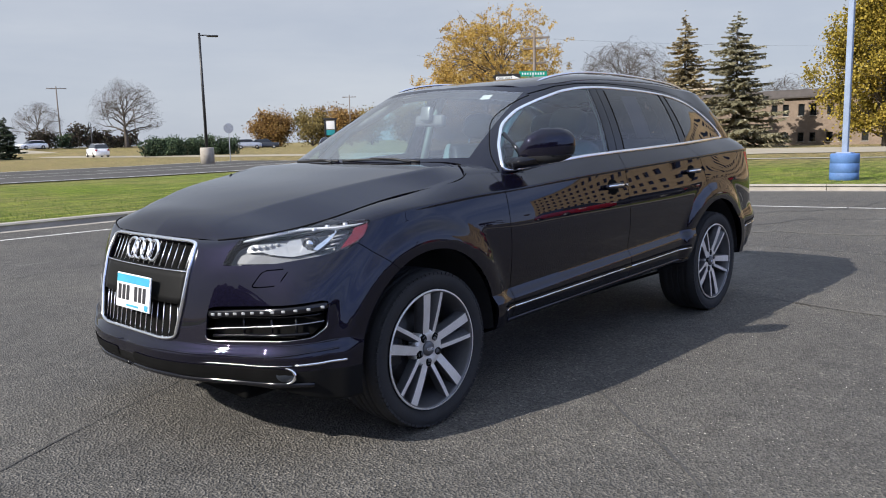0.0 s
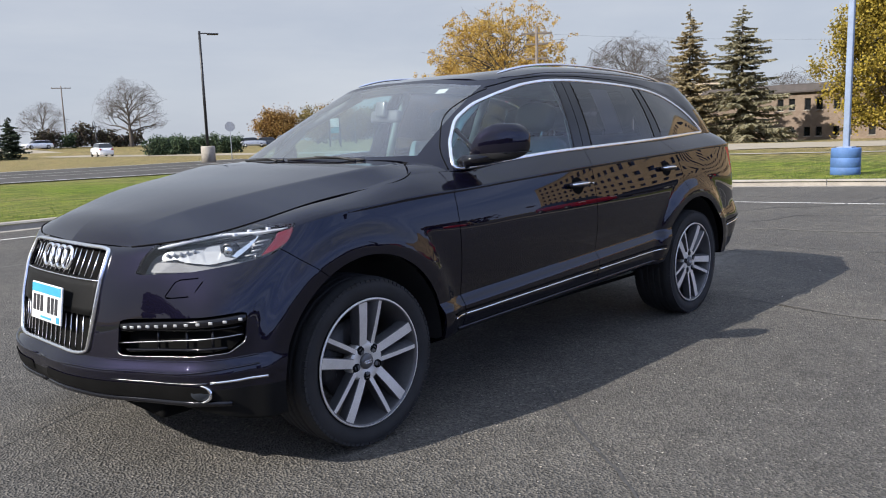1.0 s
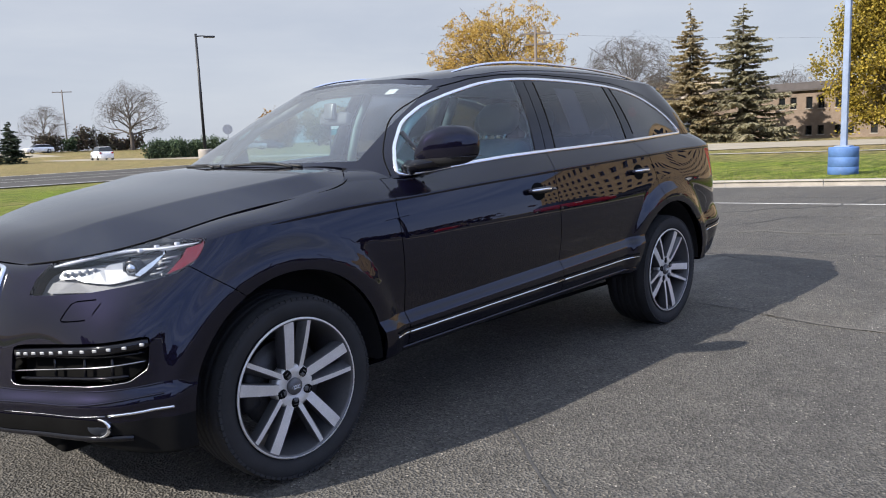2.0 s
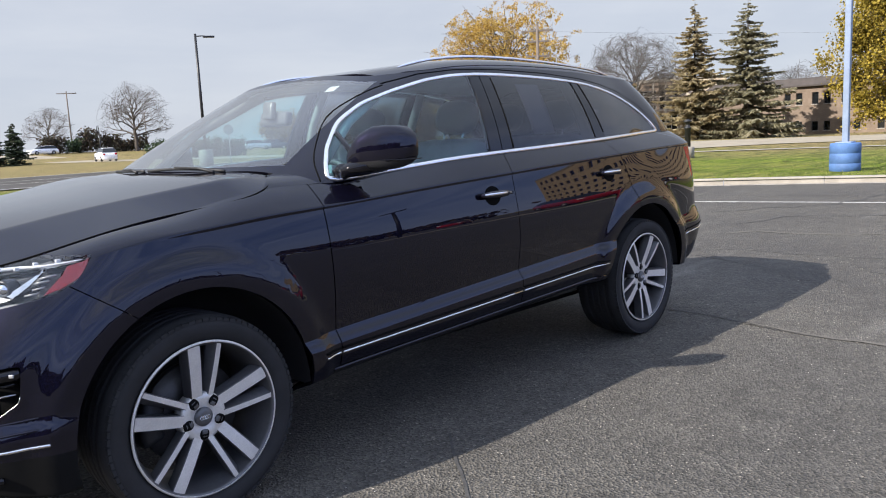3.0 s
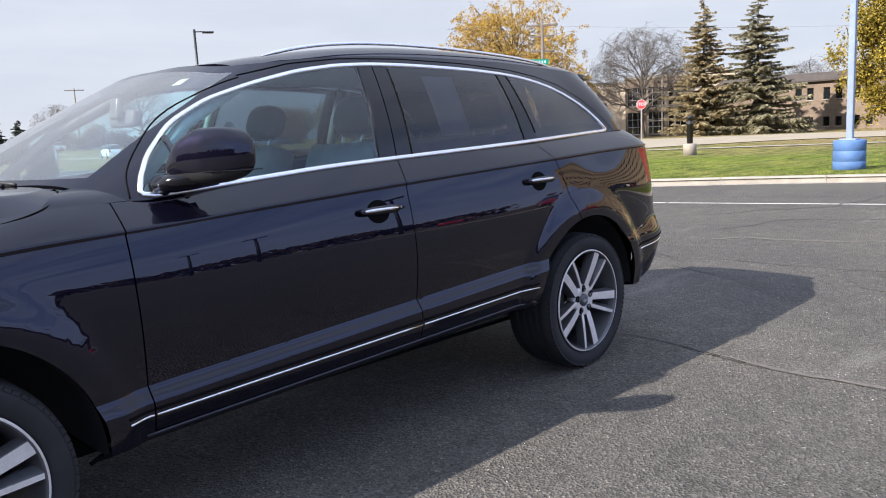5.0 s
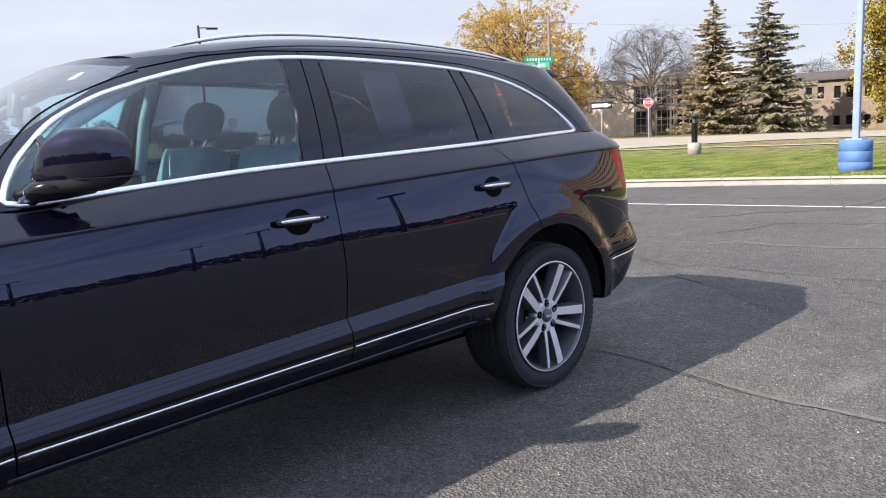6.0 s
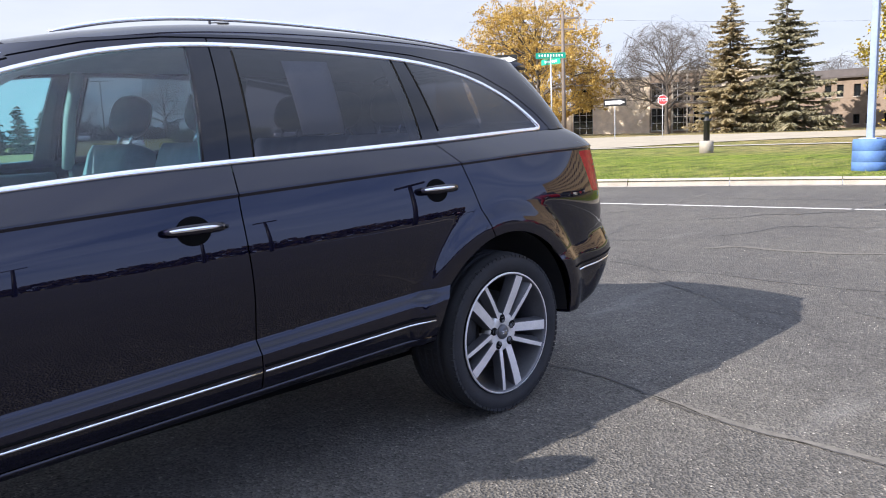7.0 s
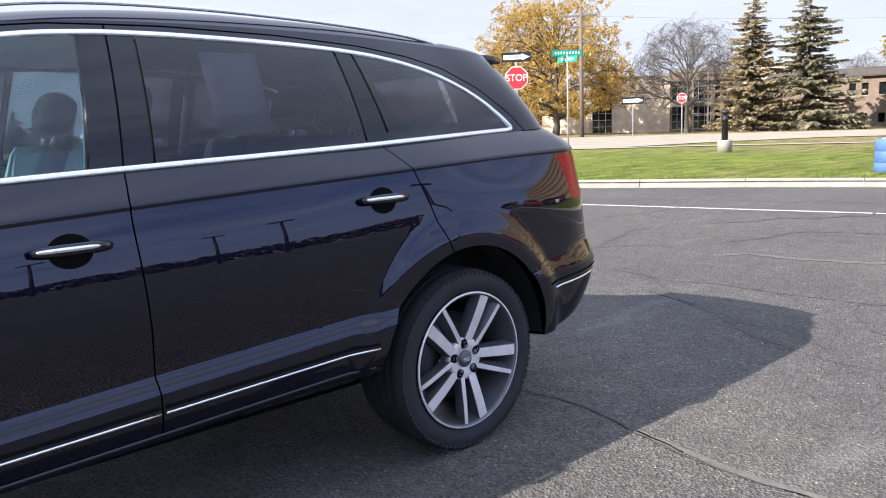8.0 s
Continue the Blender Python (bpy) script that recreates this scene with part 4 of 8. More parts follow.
class Feel:
    """Looks up the skin's place and normal next to a point in one plane."""

    def __init__(self, g, axes):
        self.p, _, self.n = grid_mesh(g)
        self.axes = axes
        self.q = self.p[:, axes]

    def __call__(self, a, b, lift=0.0, near=None):
        d = ((self.q - (a, b)) ** 2).sum(1)
        if near is not None:
            d = d + 0.25 * ((self.p - near) ** 2).sum(1)
        i = int(d.argmin())
        p, n = Vector(self.p[i]), Vector(self.n[i])
        k = ({0, 1, 2} - set(self.axes)).pop()
        want = p.copy()
        want[self.axes[0]], want[self.axes[1]] = a, b
        if abs(n[k]) > 0.15:
            want[k] = p[k] - sum(n[c] * (want[c] - p[c]) for c in self.axes) / n[k]
        return want + n * lift, n


def poly_dist(poly):
    """Signed distance to a polygon in the plane: below zero inside."""
    pts = np.array(poly, float)
    nxt = np.roll(pts, -1, 0)
    seg = nxt - pts

    def f(a, b):
        q = np.array((a, b))
        t = np.clip(((q - pts) * seg).sum(1) / (seg**2).sum(1), 0, 1)
        d = np.sqrt((((pts + seg * t[:, None]) - q) ** 2).sum(1).min())
        up = (pts[:, 1] <= b) != (nxt[:, 1] <= b)
        with np.errstate(divide="ignore", invalid="ignore"):
            cross = pts[:, 0] + (b - pts[:, 1]) / np.where(seg[:, 1] == 0, 1e-12, seg[:, 1]) * seg[:, 0]
        inside = (up & (a < cross)).sum() % 2
        return -d if inside else d

    return f


def rounded(poly, n=4, r=0.35):
    """A polygon with its corners rounded off."""
    out = []
    m = len(poly)
    for i in range(m):
        p, a, b = (np.array(poly[j % m], float) for j in (i, i - 1, i + 1))
        s, e = p + (a - p) * r, p + (b - p) * r
        for k in range(n + 1):
            t = k / n
            out.append(tuple((1 - t) ** 2 * s + 2 * t * (1 - t) * p + t * t * e))
    return out

# ---- the parked car ----
car = thing("suv_car", "black pearl seven-seat SUV with chrome trim, parked on asphalt", "car")
side_at, green_at, front_at = Feel(low, [0, 2]), Feel(green, [0, 2]), Feel(low[:, low[0, :, 0] < 0.0], [1, 2])


def front_door_x(z):
    return lerp_table([(0.3, 0.603), (0.85, 0.580), (1.0, 0.577), (1.3, 0.577)], z)


def middle_door_x(z):
    return lerp_table([(0.3, 1.775), (0.74, 1.765), (1.03, 1.748), (1.10, 1.748), (1.17, 1.762), (1.60, 1.822)], z)


def rear_door_x(z):
    return lerp_table([(0.3, 3.2), (0.78, 2.92), (0.86, 2.88), (1.01, 2.822), (1.12, 2.775), (1.19, 2.715), (1.24, 2.665), (1.6, 2.655)], z)


def door_bottom_z(x):
    return 0.392 + 0.028 * (x - 0.5)


def arch(co, cx):
    return math.hypot(co.x - cx, co.z - WHEEL_Z) - ARCH_R


HALF = 0.0024
Q = lambda co: 0.70 * co.x - 0.71 * co.y  # noqa: E731
head_poly = rounded([(0.434, 0.976), (0.212, 0.978), (0.022, 0.962), (-0.083, 0.924), (-0.142, 0.865), (-0.166, 0.81), (0.051, 0.820), (0.212, 0.843), (0.345, 0.868), (0.402, 0.902)], 3, 0.14)
intake_poly = rounded([(-0.238, 0.646), (-0.25, 0.506), (0.09, 0.522), (0.20, 0.534), (0.258, 0.572), (0.268, 0.682), (0.10, 0.664)], 4, 0.16)
grille_half = [(0.0, 0.902), (0.362, 0.897), (0.374, 0.81), (0.366, 0.655), (0.336, 0.497), (0.0, 0.486)]
grille_poly = rounded(grille_half[1:5] + [(-a, b) for a, b in grille_half[4:0:-1]], 5, 0.16)
washer_poly = rounded([(-0.047, 0.727), (0.065, 0.737), (0.117, 0.803), (0.005, 0.794)], 5, 0.2)
head_d, intake_d, grille_d, washer_d = poly_dist(head_poly), poly_dist(intake_poly), poly_dist(grille_poly), poly_dist(washer_poly)
tail_poly = [(3.61, 1.136), (3.70, 0.935), (4.2, 0.90), (4.2, 1.136)]
tail_d = poly_dist(tail_poly)


def fender_seam(co):
    return (co.x + 0.376) * 0.593 + (co.z - 0.878) * 0.805


skin = Skin(low)
skin.cut(lambda c: arch(c, 0)).cut(lambda c: arch(c, REAR_X))
skin.drop(lambda c: (arch(c, 0) < 0 or arch(c, REAR_X) < 0) and c.y < -0.5)
for s in (-HALF, HALF):
    skin.cut(lambda c: c.x - front_door_x(c.z) + s)
    skin.cut(lambda c: c.x - middle_door_x(c.z) + s)
    skin.cut(lambda c: (c.x - rear_door_x(c.z)) + s * 1.3)
    skin.cut(lambda c: c.z - door_bottom_z(c.x) + s if c.x > 0 else 1.0)
    skin.cut(lambda c: fender_seam(c) + s * 0.7 if c.x < 0.1 and c.y < -0.6 else 1.0)
skin.drop(lambda c: 0.3 < c.x < 3.3 and c.z > door_bottom_z(c.x) and (abs(c.x - front_door_x(c.z)) < HALF or abs(c.x - middle_door_x(c.z)) < HALF or (c.z > 0.70 and abs(c.x - rear_door_x(c.z)) < HALF * 1.3)))
skin.drop(lambda c: front_door_x(c.z) < c.x < rear_door_x(c.z) and abs(c.z - door_bottom_z(c.x)) < HALF)
skin.drop(lambda c: -0.5 < c.x < -0.1 and c.z < 0.90 and c.y < -0.85 and abs(fender_seam(c)) < HALF * 0.7)
skin.cut(lambda c: head_d(Q(c), c.z) if c.x < 0.2 and c.z > 0.7 else 1.0)
skin.cut(lambda c: intake_d(Q(c), c.z) if c.x < -0.3 and 0.4 < c.z < 0.75 else 1.0)
skin.cut(lambda c: grille_d(-c.y, c.z) if c.x < -0.6 else 1.0)
for s in (-0.0022, 0.0022):
    skin.cut(lambda c: washer_d(Q(c), c.z) + s if c.x < -0.4 and 0.65 < c.z < 0.82 else 1.0)
skin.cut(lambda c: tail_d(c.x, c.z) if c.x > 3.5 else 1.0)
skin.cut(lambda c: c.z - 0.405 if c.x < 0.0 else 1.0)
skin.drop(lambda c: c.x < -0.4 and abs(washer_d(Q(c), c.z)) < 0.0022)
lens_sheet = skin.take(lambda c: c.x < 0.2 and c.z > 0.7 and head_d(Q(c), c.z) < 0)
intake_sheet = skin.take(lambda c: c.x < -0.3 and 0.4 < c.z < 0.75 and intake_d(Q(c), c.z) < 0)
grille_sheet = skin.take(lambda c: c.x < -0.6 and grille_d(-c.y, c.z) < 0)
tail_sheet = skin.take(lambda c: c.x > 3.5 and tail_d(c.x, c.z) < 0)
in_front_door = lambda c: c.z > door_bottom_z(c.x) and front_door_x(c.z) < c.x < middle_door_x(c.z)  # noqa: E731
in_rear_door = lambda c: c.z > door_bottom_z(c.x) and middle_door_x(c.z) < c.x < rear_door_x(c.z) and arch(c, REAR_X) > -0.01 and (c.x < 2.95)  # noqa: E731
door_f, door_r = skin.take(in_front_door), skin.take(in_rear_door)
fender = skin.take(lambda c: -0.9 < c.x < 0.62 and c.y < -0.6 and (fender_seam(c) > 0) and c.z > 0.42)
sill = skin.take(lambda c: 0.3 < c.x < 2.72 and c.z < door_bottom_z(c.x) + 0.03)
valance = skin.take(lambda c: c.x < 0.2 and c.z < 0.405)
front_bumper = skin.take(lambda c: c.x < 0.2)
quarter = skin.take(lambda c: True)

# glazing and upper frames
belt_line = [(x, belt_z(x) + 0.008) for x in (3.46, 3.3, 3.0, 2.6, 2.2, 1.8, 1.4, 1.0, 0.672)]
WIN = belt_line + [(0.70, 1.19), (0.755, 1.26), (0.88, 1.366), (1.04, 1.447), (1.22, 1.503), (1.43, 1.552), (1.62, 1.578), (1.8, 1.588), (2.0, 1.589), (2.2, 1.585), (2.45, 1.576), (2.65, 1.563), (2.8, 1.547), (2.93, 1.525), (3.05, 1.497), (3.15, 1.463), (3.25, 1.416), (3.33, 1.365), (3.41, 1.30)]
win_d = poly_dist(WIN)
frame_top = [(0.60, 1.10), (0.635, 1.19), (0.70, 1.27), (0.84, 1.395), (1.01, 1.48), (1.20, 1.538), (1.42, 1.585), (1.66, 1.61), (2.0, 1.618), (2.4, 1.609), (2.75, 1.585), (2.98, 1.553), (3.16, 1.51), (3.32, 1.43), (3.46, 1.32), (3.56, 1.22)]
frame_d = poly_dist(frame_top + [(3.5, 0.9), (0.6, 0.9)])


def line_x(a, b):
    return lambda z: a[0] + (b[0] - a[0]) * (z - a[1]) / (b[1] - a[1])


glass_lines = [line_x((1.73, 1.56), (1.66, 1.18)), line_x((1.90, 1.57), (1.855, 1.19)), line_x((2.622, 1.56), (2.630, 1.24)), line_x((2.698, 1.56), (2.737, 1.25))]
wind_w = lambda z: 0.704 + (z - 1.19) * (0.578 - 0.704) / 0.385  # noqa: E731
gskin = Skin(green)
onside = lambda c: c.y < -0.56 and 0.55 < c.x < 3.7  # noqa: E731
gskin.cut(lambda c: win_d(c.x, c.z) if onside(c) else 1.0)
for s in (-0.003, 0.003):
    gskin.cut(lambda c: frame_d(c.x, c.z) + s * (0.45 if c.x < 0.95 else 0.9) if onside(c) else 1.0)
    gskin.cut(lambda c: c.x - middle_door_x(c.z) + s if onside(c) else 1.0)
for g in glass_lines:
    gskin.cut(lambda c: c.x - g(c.z) if onside(c) else 1.0)
front_win = lambda c: c.x < 1.30  # noqa: E731
gskin.cut(lambda c: -c.y - wind_w(c.z) if front_win(c) else 1.0)
gskin.cut(lambda c: c.z - 1.198 if c.x < 0.6 else 1.0)
gskin.cut(lambda c: c.z - (1.588 - 0.035 * (c.y / 0.53) ** 2) if c.x < 1.30 and c.y > -0.56 else 1.0)
gskin.drop(lambda c: onside(c) and c.x > 1.2 and abs(frame_d(c.x, c.z)) < 0.0026)
gskin.drop(lambda c: onside(c) and frame_d(c.x, c.z) < 0 and abs(c.x - middle_door_x(c.z)) < 0.003)
windscreen = gskin.take(lambda c: c.x < 1.30 and -c.y < wind_w(c.z) and 1.198 < c.z < 1.588 - 0.035 * (c.y / 0.53) ** 2)
inwin = lambda c: onside(c) and win_d(c.x, c.z) < 0  # noqa: E731
glass_f = gskin.take(lambda c: inwin(c) and c.x < glass_lines[0](c.z))
post_f = gskin.take(lambda c: inwin(c) and c.x < middle_door_x(c.z))
post_r = gskin.take(lambda c: inwin(c) and c.x < glass_lines[1](c.z))
glass_r = gskin.take(lambda c: inwin(c) and c.x < glass_lines[2](c.z))
post_q = gskin.take(lambda c: inwin(c) and c.x < glass_lines[3](c.z))
glass_q = gskin.take(inwin)
rear_glass = gskin.take(lambda c: c.x > 3.55 and c.y > -0.47 and 1.29 < c.z < 1.54)
upper_f = gskin.take(lambda c: onside(c) and frame_d(c.x, c.z) < 0 and c.x < middle_door_x(c.z))
upper_r = gskin.take(lambda c: onside(c) and frame_d(c.x, c.z) < 0 and c.x < 2.66)
upper = gskin.take(lambda c: True)


def both(sheet):
    return joined(sheet, flip(sheet))


panel("body", both(joined(quarter, upper)), PAINT, car)
panel("front_bumper", both(front_bumper), PAINT, car)
panel("bumper_valance", both(valance), SATIN_BLACK, car, "black lower bumper valance")
rg = grid_mesh(roof)
roof_sheet = ([Vector(p) for p in rg[0]], [list(map(int, q)) for q in rg[1]], [Vector(n) for n in rg[2]])
roof_sheet = (roof_sheet[0], [f[::-1] for f in roof_sheet[1]], [-n for n in roof_sheet[2]]) if roof_sheet[2][700].z < 0 else roof_sheet
panel("roof", both(roof_sheet), PAINT, car)
hg = grid_mesh(hood * (1, 0.9945, 1))
hood_sheet = ([Vector(p) for p in hg[0]], [list(map(int, q)) for q in hg[1]], [Vector(n) for n in hg[2]])
hood_sheet = (hood_sheet[0], [f[::-1] for f in hood_sheet[1]], [-n for n in hood_sheet[2]]) if hood_sheet[2][700].z < 0 else hood_sheet
panel("bonnet", both(hood_sheet), PAINT, car)
for sy in (-1, 1):
    bm = bmesh.new()
    c00, c01, c10, c11 = (Vector((x, sy * w, z)) for x, w, z in ((0.375, 0.837, 1.117), (0.635, 0.839, 1.122), (0.465, 0.722, 1.160), (0.520, 0.700, 1.168)))
    net = [[bm.verts.new(c00.lerp(c01, u).lerp(c10.lerp(c11, u), v) + Vector((0, sy * 0.010, 0.010)) * 4 * v * (1 - v)) for u in np.linspace(0, 1, 7)] for v in np.linspace(0, 1, 7)]
    for a, b in zip(net[:-1], net[1:]):
        for k in range(6):
            bm.faces.new((a[k], a[k + 1], b[k + 1], b[k]))
    part("wing_corner", fix(bm), PAINT, car)
for sy in (-1, 1):
    bm = bmesh.new()
    k = np.r_[0, np.cumsum(np.linalg.norm(np.diff(np.array(HOOD_EDGE), axis=0), axis=1))]
    tube(bm, [(x, sy * w, z + 0.0012) for x, w, z in cubic(k, np.array(HOOD_EDGE), np.linspace(0, k[-1], 50))], 0.0027, 6)
    part("shut_line", bm, GAP, car)
panel("windscreen", both(windscreen), WINDSCREEN, car, "pale tinted windscreen", depth=0)
panel("rear_window", both(rear_glass), PRIVACY, car, depth=0)

# dark inner shell, wheel-arch liners and floor, which close the gaps
lp, _, ln = grid_mesh(low)
inner = Skin(low)
for v in inner.bm.verts:
    v.co -= v[inner.nl] * 0.034
inner.drop(lambda c: any(math.hypot(c.x - cx, c.z - WHEEL_Z) < 0.475 for cx in (0, REAR_X)) and c.y < -0.5)
inner.drop(lambda c: c.x < -0.2 and (head_d(Q(c) + 0.03, c.z) < 0.02 or intake_d(Q(c) + 0.02, c.z) < 0.02))
panel("inner_shell", both(inner.take(lambda c: True)), GAP, car, depth=0)
for cx in (0, REAR_X):
    for sy in (-1, 1):
        bm = bmesh.new()
        arcs = []
        for k in range(29):
            a = radians(-2 + k * 196 / 28) if cx == 0 else radians(0 + k * 179 / 28)
            c, s = cx + 0.449 * math.cos(a), WHEEL_Z + 0.449 * math.sin(a)
            arcs.append([bm.verts.new((c, sy * w, s)) for w in (0.945, 0.60)] + [bm.verts.new((cx + 0.02 * math.cos(a), sy * 0.60, WHEEL_Z + 0.02 * math.sin(a)))])
        for a, b in zip(arcs[:-1], arcs[1:]):
            bm.faces.new((a[0], b[0], b[1], a[1]))
            bm.faces.new((a[1], b[1], b[2], a[2]))
        part("wheel_arch_liner", bm, BLACK_PLASTIC, car, "black plastic wheel-arch liner")
bm = bmesh.new()
box(bm, -0.75, 3.75, -0.60, 0.60, 0.25, 0.33, 0.02)
box(bm, 0.50, 2.52, -0.78, 0.78, 0.34, 0.40, 0.02)
box(bm, -0.5, 0.42, -0.58, 0.58, 0.33, 0.88)
box(bm, 2.6, 3.6, -0.58, 0.58, 0.33, 0.7)
for sy in (-1, 1):
    box(bm, 3.50, 3.60, min(sy * 0.58, sy * 0.86), max(sy * 0.58, sy * 0.86), 0.41, 0.74)
part("underbody", bm, GAP, car)

# doors, wings and sills for both sides
SIDES = (("near", lambda s: s, -1), ("off", flip, 1))
for _, turn, sy in SIDES:
    panel("wing", turn(fender), PAINT, car)
    panel("sill", turn(sill), PAINT, car, "glossy black sill")
    fd = panel("front_door", turn(joined(door_f, upper_f)), PAINT, car)
    rd = panel("rear_door", turn(joined(door_r, upper_r)), PAINT, car)
    panel("window_pane", turn(glass_f), SIDE_GLASS, fd, "light green tinted glass", depth=0)
    panel("pillar_trim", turn(post_f), GLOSS_BLACK, fd, "gloss black pillar trim")
    panel("window_pane", turn(glass_r), PRIVACY, rd, "dark privacy glass", depth=0)
    panel("pillar_trim", turn(post_r), GLOSS_BLACK, rd, "gloss black pillar trim")
    panel("pillar_trim", turn(post_q), GLOSS_BLACK, rd, "gloss black pillar trim")
    panel("quarter_window", turn(glass_q), PRIVACY, car, "dark privacy glass", depth=0)
    panel("tail_light", turn(tail_sheet), RED_LENS, car, "red tail light lens")

    # bright strip round the windows
    bm = bmesh.new()
    loop = []
    for x, z in rounded(WIN, 3, 0.3):
        p, n = green_at(x, z)
        loop.append((p, n))
    rings = []
    m = len(loop)
    for i, (p, n) in enumerate(loop):
        t = (loop[(i + 1) % m][0] - loop[i - 1][0]).normalized()
        s = t.cross(n).normalized()
        ring = [p + s * a + n * h for a, h in ((-0.0095, -0.006), (-0.0095, 0.004), (-0.0055, 0.0075), (0.0055, 0.0075), (0.0095, 0.004), (0.0095, -0.006))]
        rings.append([bm.verts.new(q if sy < 0 else mirrored(q)) for q in ring])
    for i in range(m):
        a, b = rings[i], rings[(i + 1) % m]
        for k in range(5):
            bm.faces.new((a[k], a[k + 1], b[k + 1], b[k]))
    part("window_surround", fix(bm), BRIGHT, car, "bright aluminium window surround")

    # divider at the front of the side window, and a light edge on the pillar
    bm = bmesh.new()
    tube(bm, [green_at(0.835, z, 0.003)[0] if sy < 0 else mirrored(green_at(0.835, z, 0.003)[0]) for z in (1.135, 1.22, 1.315)], 0.012, 6)
    part("window_divider", bm, GLOSS_BLACK, fd)
    bm = bmesh.new()
    k_f = np.arange(7)
    pillar = cubic(k_f, np.array([(0.643, 1.128), (0.667, 1.200), (0.735, 1.278), (0.866, 1.386), (1.03, 1.469), (1.20, 1.530), (1.43, 1.577)]), np.linspace(0, 5.0, 34))
    tube(bm, [green_at(x, z, 0.0002)[0] if sy < 0 else mirrored(green_at(x, z, 0.0002)[0]) for x, z in pillar], 0.0030, 6)
    part("shut_line", bm, GAP, fd)
    bm = bmesh.new()
    tube(bm, [green_at(glass_lines[0](z) + 0.008, z, 0.002)[0] if sy < 0 else mirrored(green_at(glass_lines[0](z) + 0.008, z, 0.002)[0]) for z in (1.185, 1.28, 1.38, 1.48, 1.57)], 0.0022, 6)
    part("pillar_bead", bm, GLOSS_BLACK, fd)
    for line, lo, hi in ((glass_lines[2], 1.235, 1.562), (glass_lines[3], 1.262, 1.558), (glass_lines[1], 1.20, 1.57)):
        bm = bmesh.new()
        tube(bm, [green_at(line(z), z, 0.0008)[0] if sy < 0 else mirrored(green_at(line(z), z, 0.0008)[0]) for z in np.linspace(lo, hi, 7)], 0.0034, 6)
        part("glass_seal", bm, GAP, rd)

    # dark tube added behind the door gap to stop daylight showing through
    bm = bmesh.new()
    tube(bm, [green_at(middle_door_x(z), z, -0.007)[0] if sy < 0 else mirrored(green_at(middle_door_x(z), z, -0.007)[0]) for z in np.linspace(1.19, 1.60, 9)], 0.0065, 6)
    part("gap_backing", bm, GAP, rd)

    # bright strips along the doors' feet
    for host, x0, x1 in ((fd, 0.505, 0.592), (fd, 0.600, 1.765), (rd, 1.78, 2.535)):
        bm = bmesh.new()
        xs = np.linspace(x0, x1, 14)
        pts = [side_at(x, 0.452 + 0.0325 * (x - 0.5), 0.003)[0] for x in xs]
        tube(bm, [p if sy < 0 else mirrored(p) for p in pts], 0.0046, 6, flat=(0.6, 1.0))
        if host is fd and x0 < 0.55:
            host = car
        part("sill_strip", bm, BRIGHT, host, "bright aluminium strip")
        bm = bmesh.new()
        pts = [side_at(x, 0.470 + 0.0325 * (x - 0.5), 0.001)[0] for x in xs]
        tube(bm, [p if sy < 0 else mirrored(p) for p in pts], 0.0045, 6)
        part("sill_groove", bm, GAP, host)
    bm = bmesh.new()
    pts = [side_at(x, 0.382 + 0.0305 * (x - 0.5), 0.0)[0] for x in np.linspace(0.57, 2.53, 22)]
    tube(bm, [p if sy < 0 else mirrored(p) for p in pts], 0.0085, 8, flat=(0.6, 1.0))
    part("sill_lip", bm, PAINT, car, "rolled lower edge of the sill")
    for x0, x1 in ((3.515, 3.87),):
        bm = bmesh.new()
        pts = [side_at(x, 0.568 + 0.06 * (x - 3.5), 0.003)[0] for x in np.linspace(x0, x1, 8)]
        tube(bm, [p if sy < 0 else mirrored(p) for p in pts], 0.0050, 6, flat=(0.5, 1.0))
        part("bumper_strip", bm, BRIGHT, car, "bright aluminium strip")
        bm = bmesh.new()
        pts = [side_at(x, 0.594 + 0.06 * (x - 3.5), 0.001)[0] for x in np.linspace(x0 - 0.04, x1 + 0.03, 8)]
        tube(bm, [p if sy < 0 else mirrored(p) for p in pts], 0.004, 6)
        part("bumper_groove", bm, GAP, car)

    # door handles over near-black discs that paint in the shade of their finger cups
    for host, cx, cz in ((fd, 1.577, 0.990), (rd, 2.615, 1.028)):
        c, n = side_at(cx, cz)
        up = Vector((0.0, 0.0, 1.0))
        bm = bmesh.new()
        ring0 = [bm.verts.new(side_at(cx + 0.058 * math.cos(k * math.tau / 24), cz + 0.046 * math.sin(k * math.tau / 24), 0.0012)[0]) for k in range(24)]
        ring1 = [bm.verts.new(side_at(cx + 0.045 * math.cos(k * math.tau / 24), cz + 0.034 * math.sin(k * math.tau / 24), 0.0022)[0]) for k in range(24)]
        for k in range(24):
            bm.faces.new((ring0[k], ring0[(k + 1) % 24], ring1[(k + 1) % 24], ring1[k]))
        bm.faces.new(ring1)
        if sy > 0:
            bmesh.ops.scale(bm, verts=bm.verts, vec=(1, -1, 1))
        handle = part("door_handle", fix(bm), GAP, host, "near-black disc painted as the shaded finger cup behind the handle")
        bm = bmesh.new()
        xs = np.linspace(-0.103, 0.103, 15)
        pts = [side_at(cx + x, cz + 0.003, 0.012 + 0.026 * (1 - (x / 0.103) ** 4))[0] for x in xs]
        tube(bm, [p if sy < 0 else mirrored(p) for p in pts], [0.009 + 0.008 * (1 - (x / 0.103) ** 4) for x in xs], 10, flat=(0.6, 1.0))
        part("grip", bm, PAINT, handle)
        bm = bmesh.new()
        pts = [side_at(cx + x, cz + 0.004, 0.024 + 0.024 * (1 - (x / 0.095) ** 4))[0] for x in xs * 0.80 - 0.016]
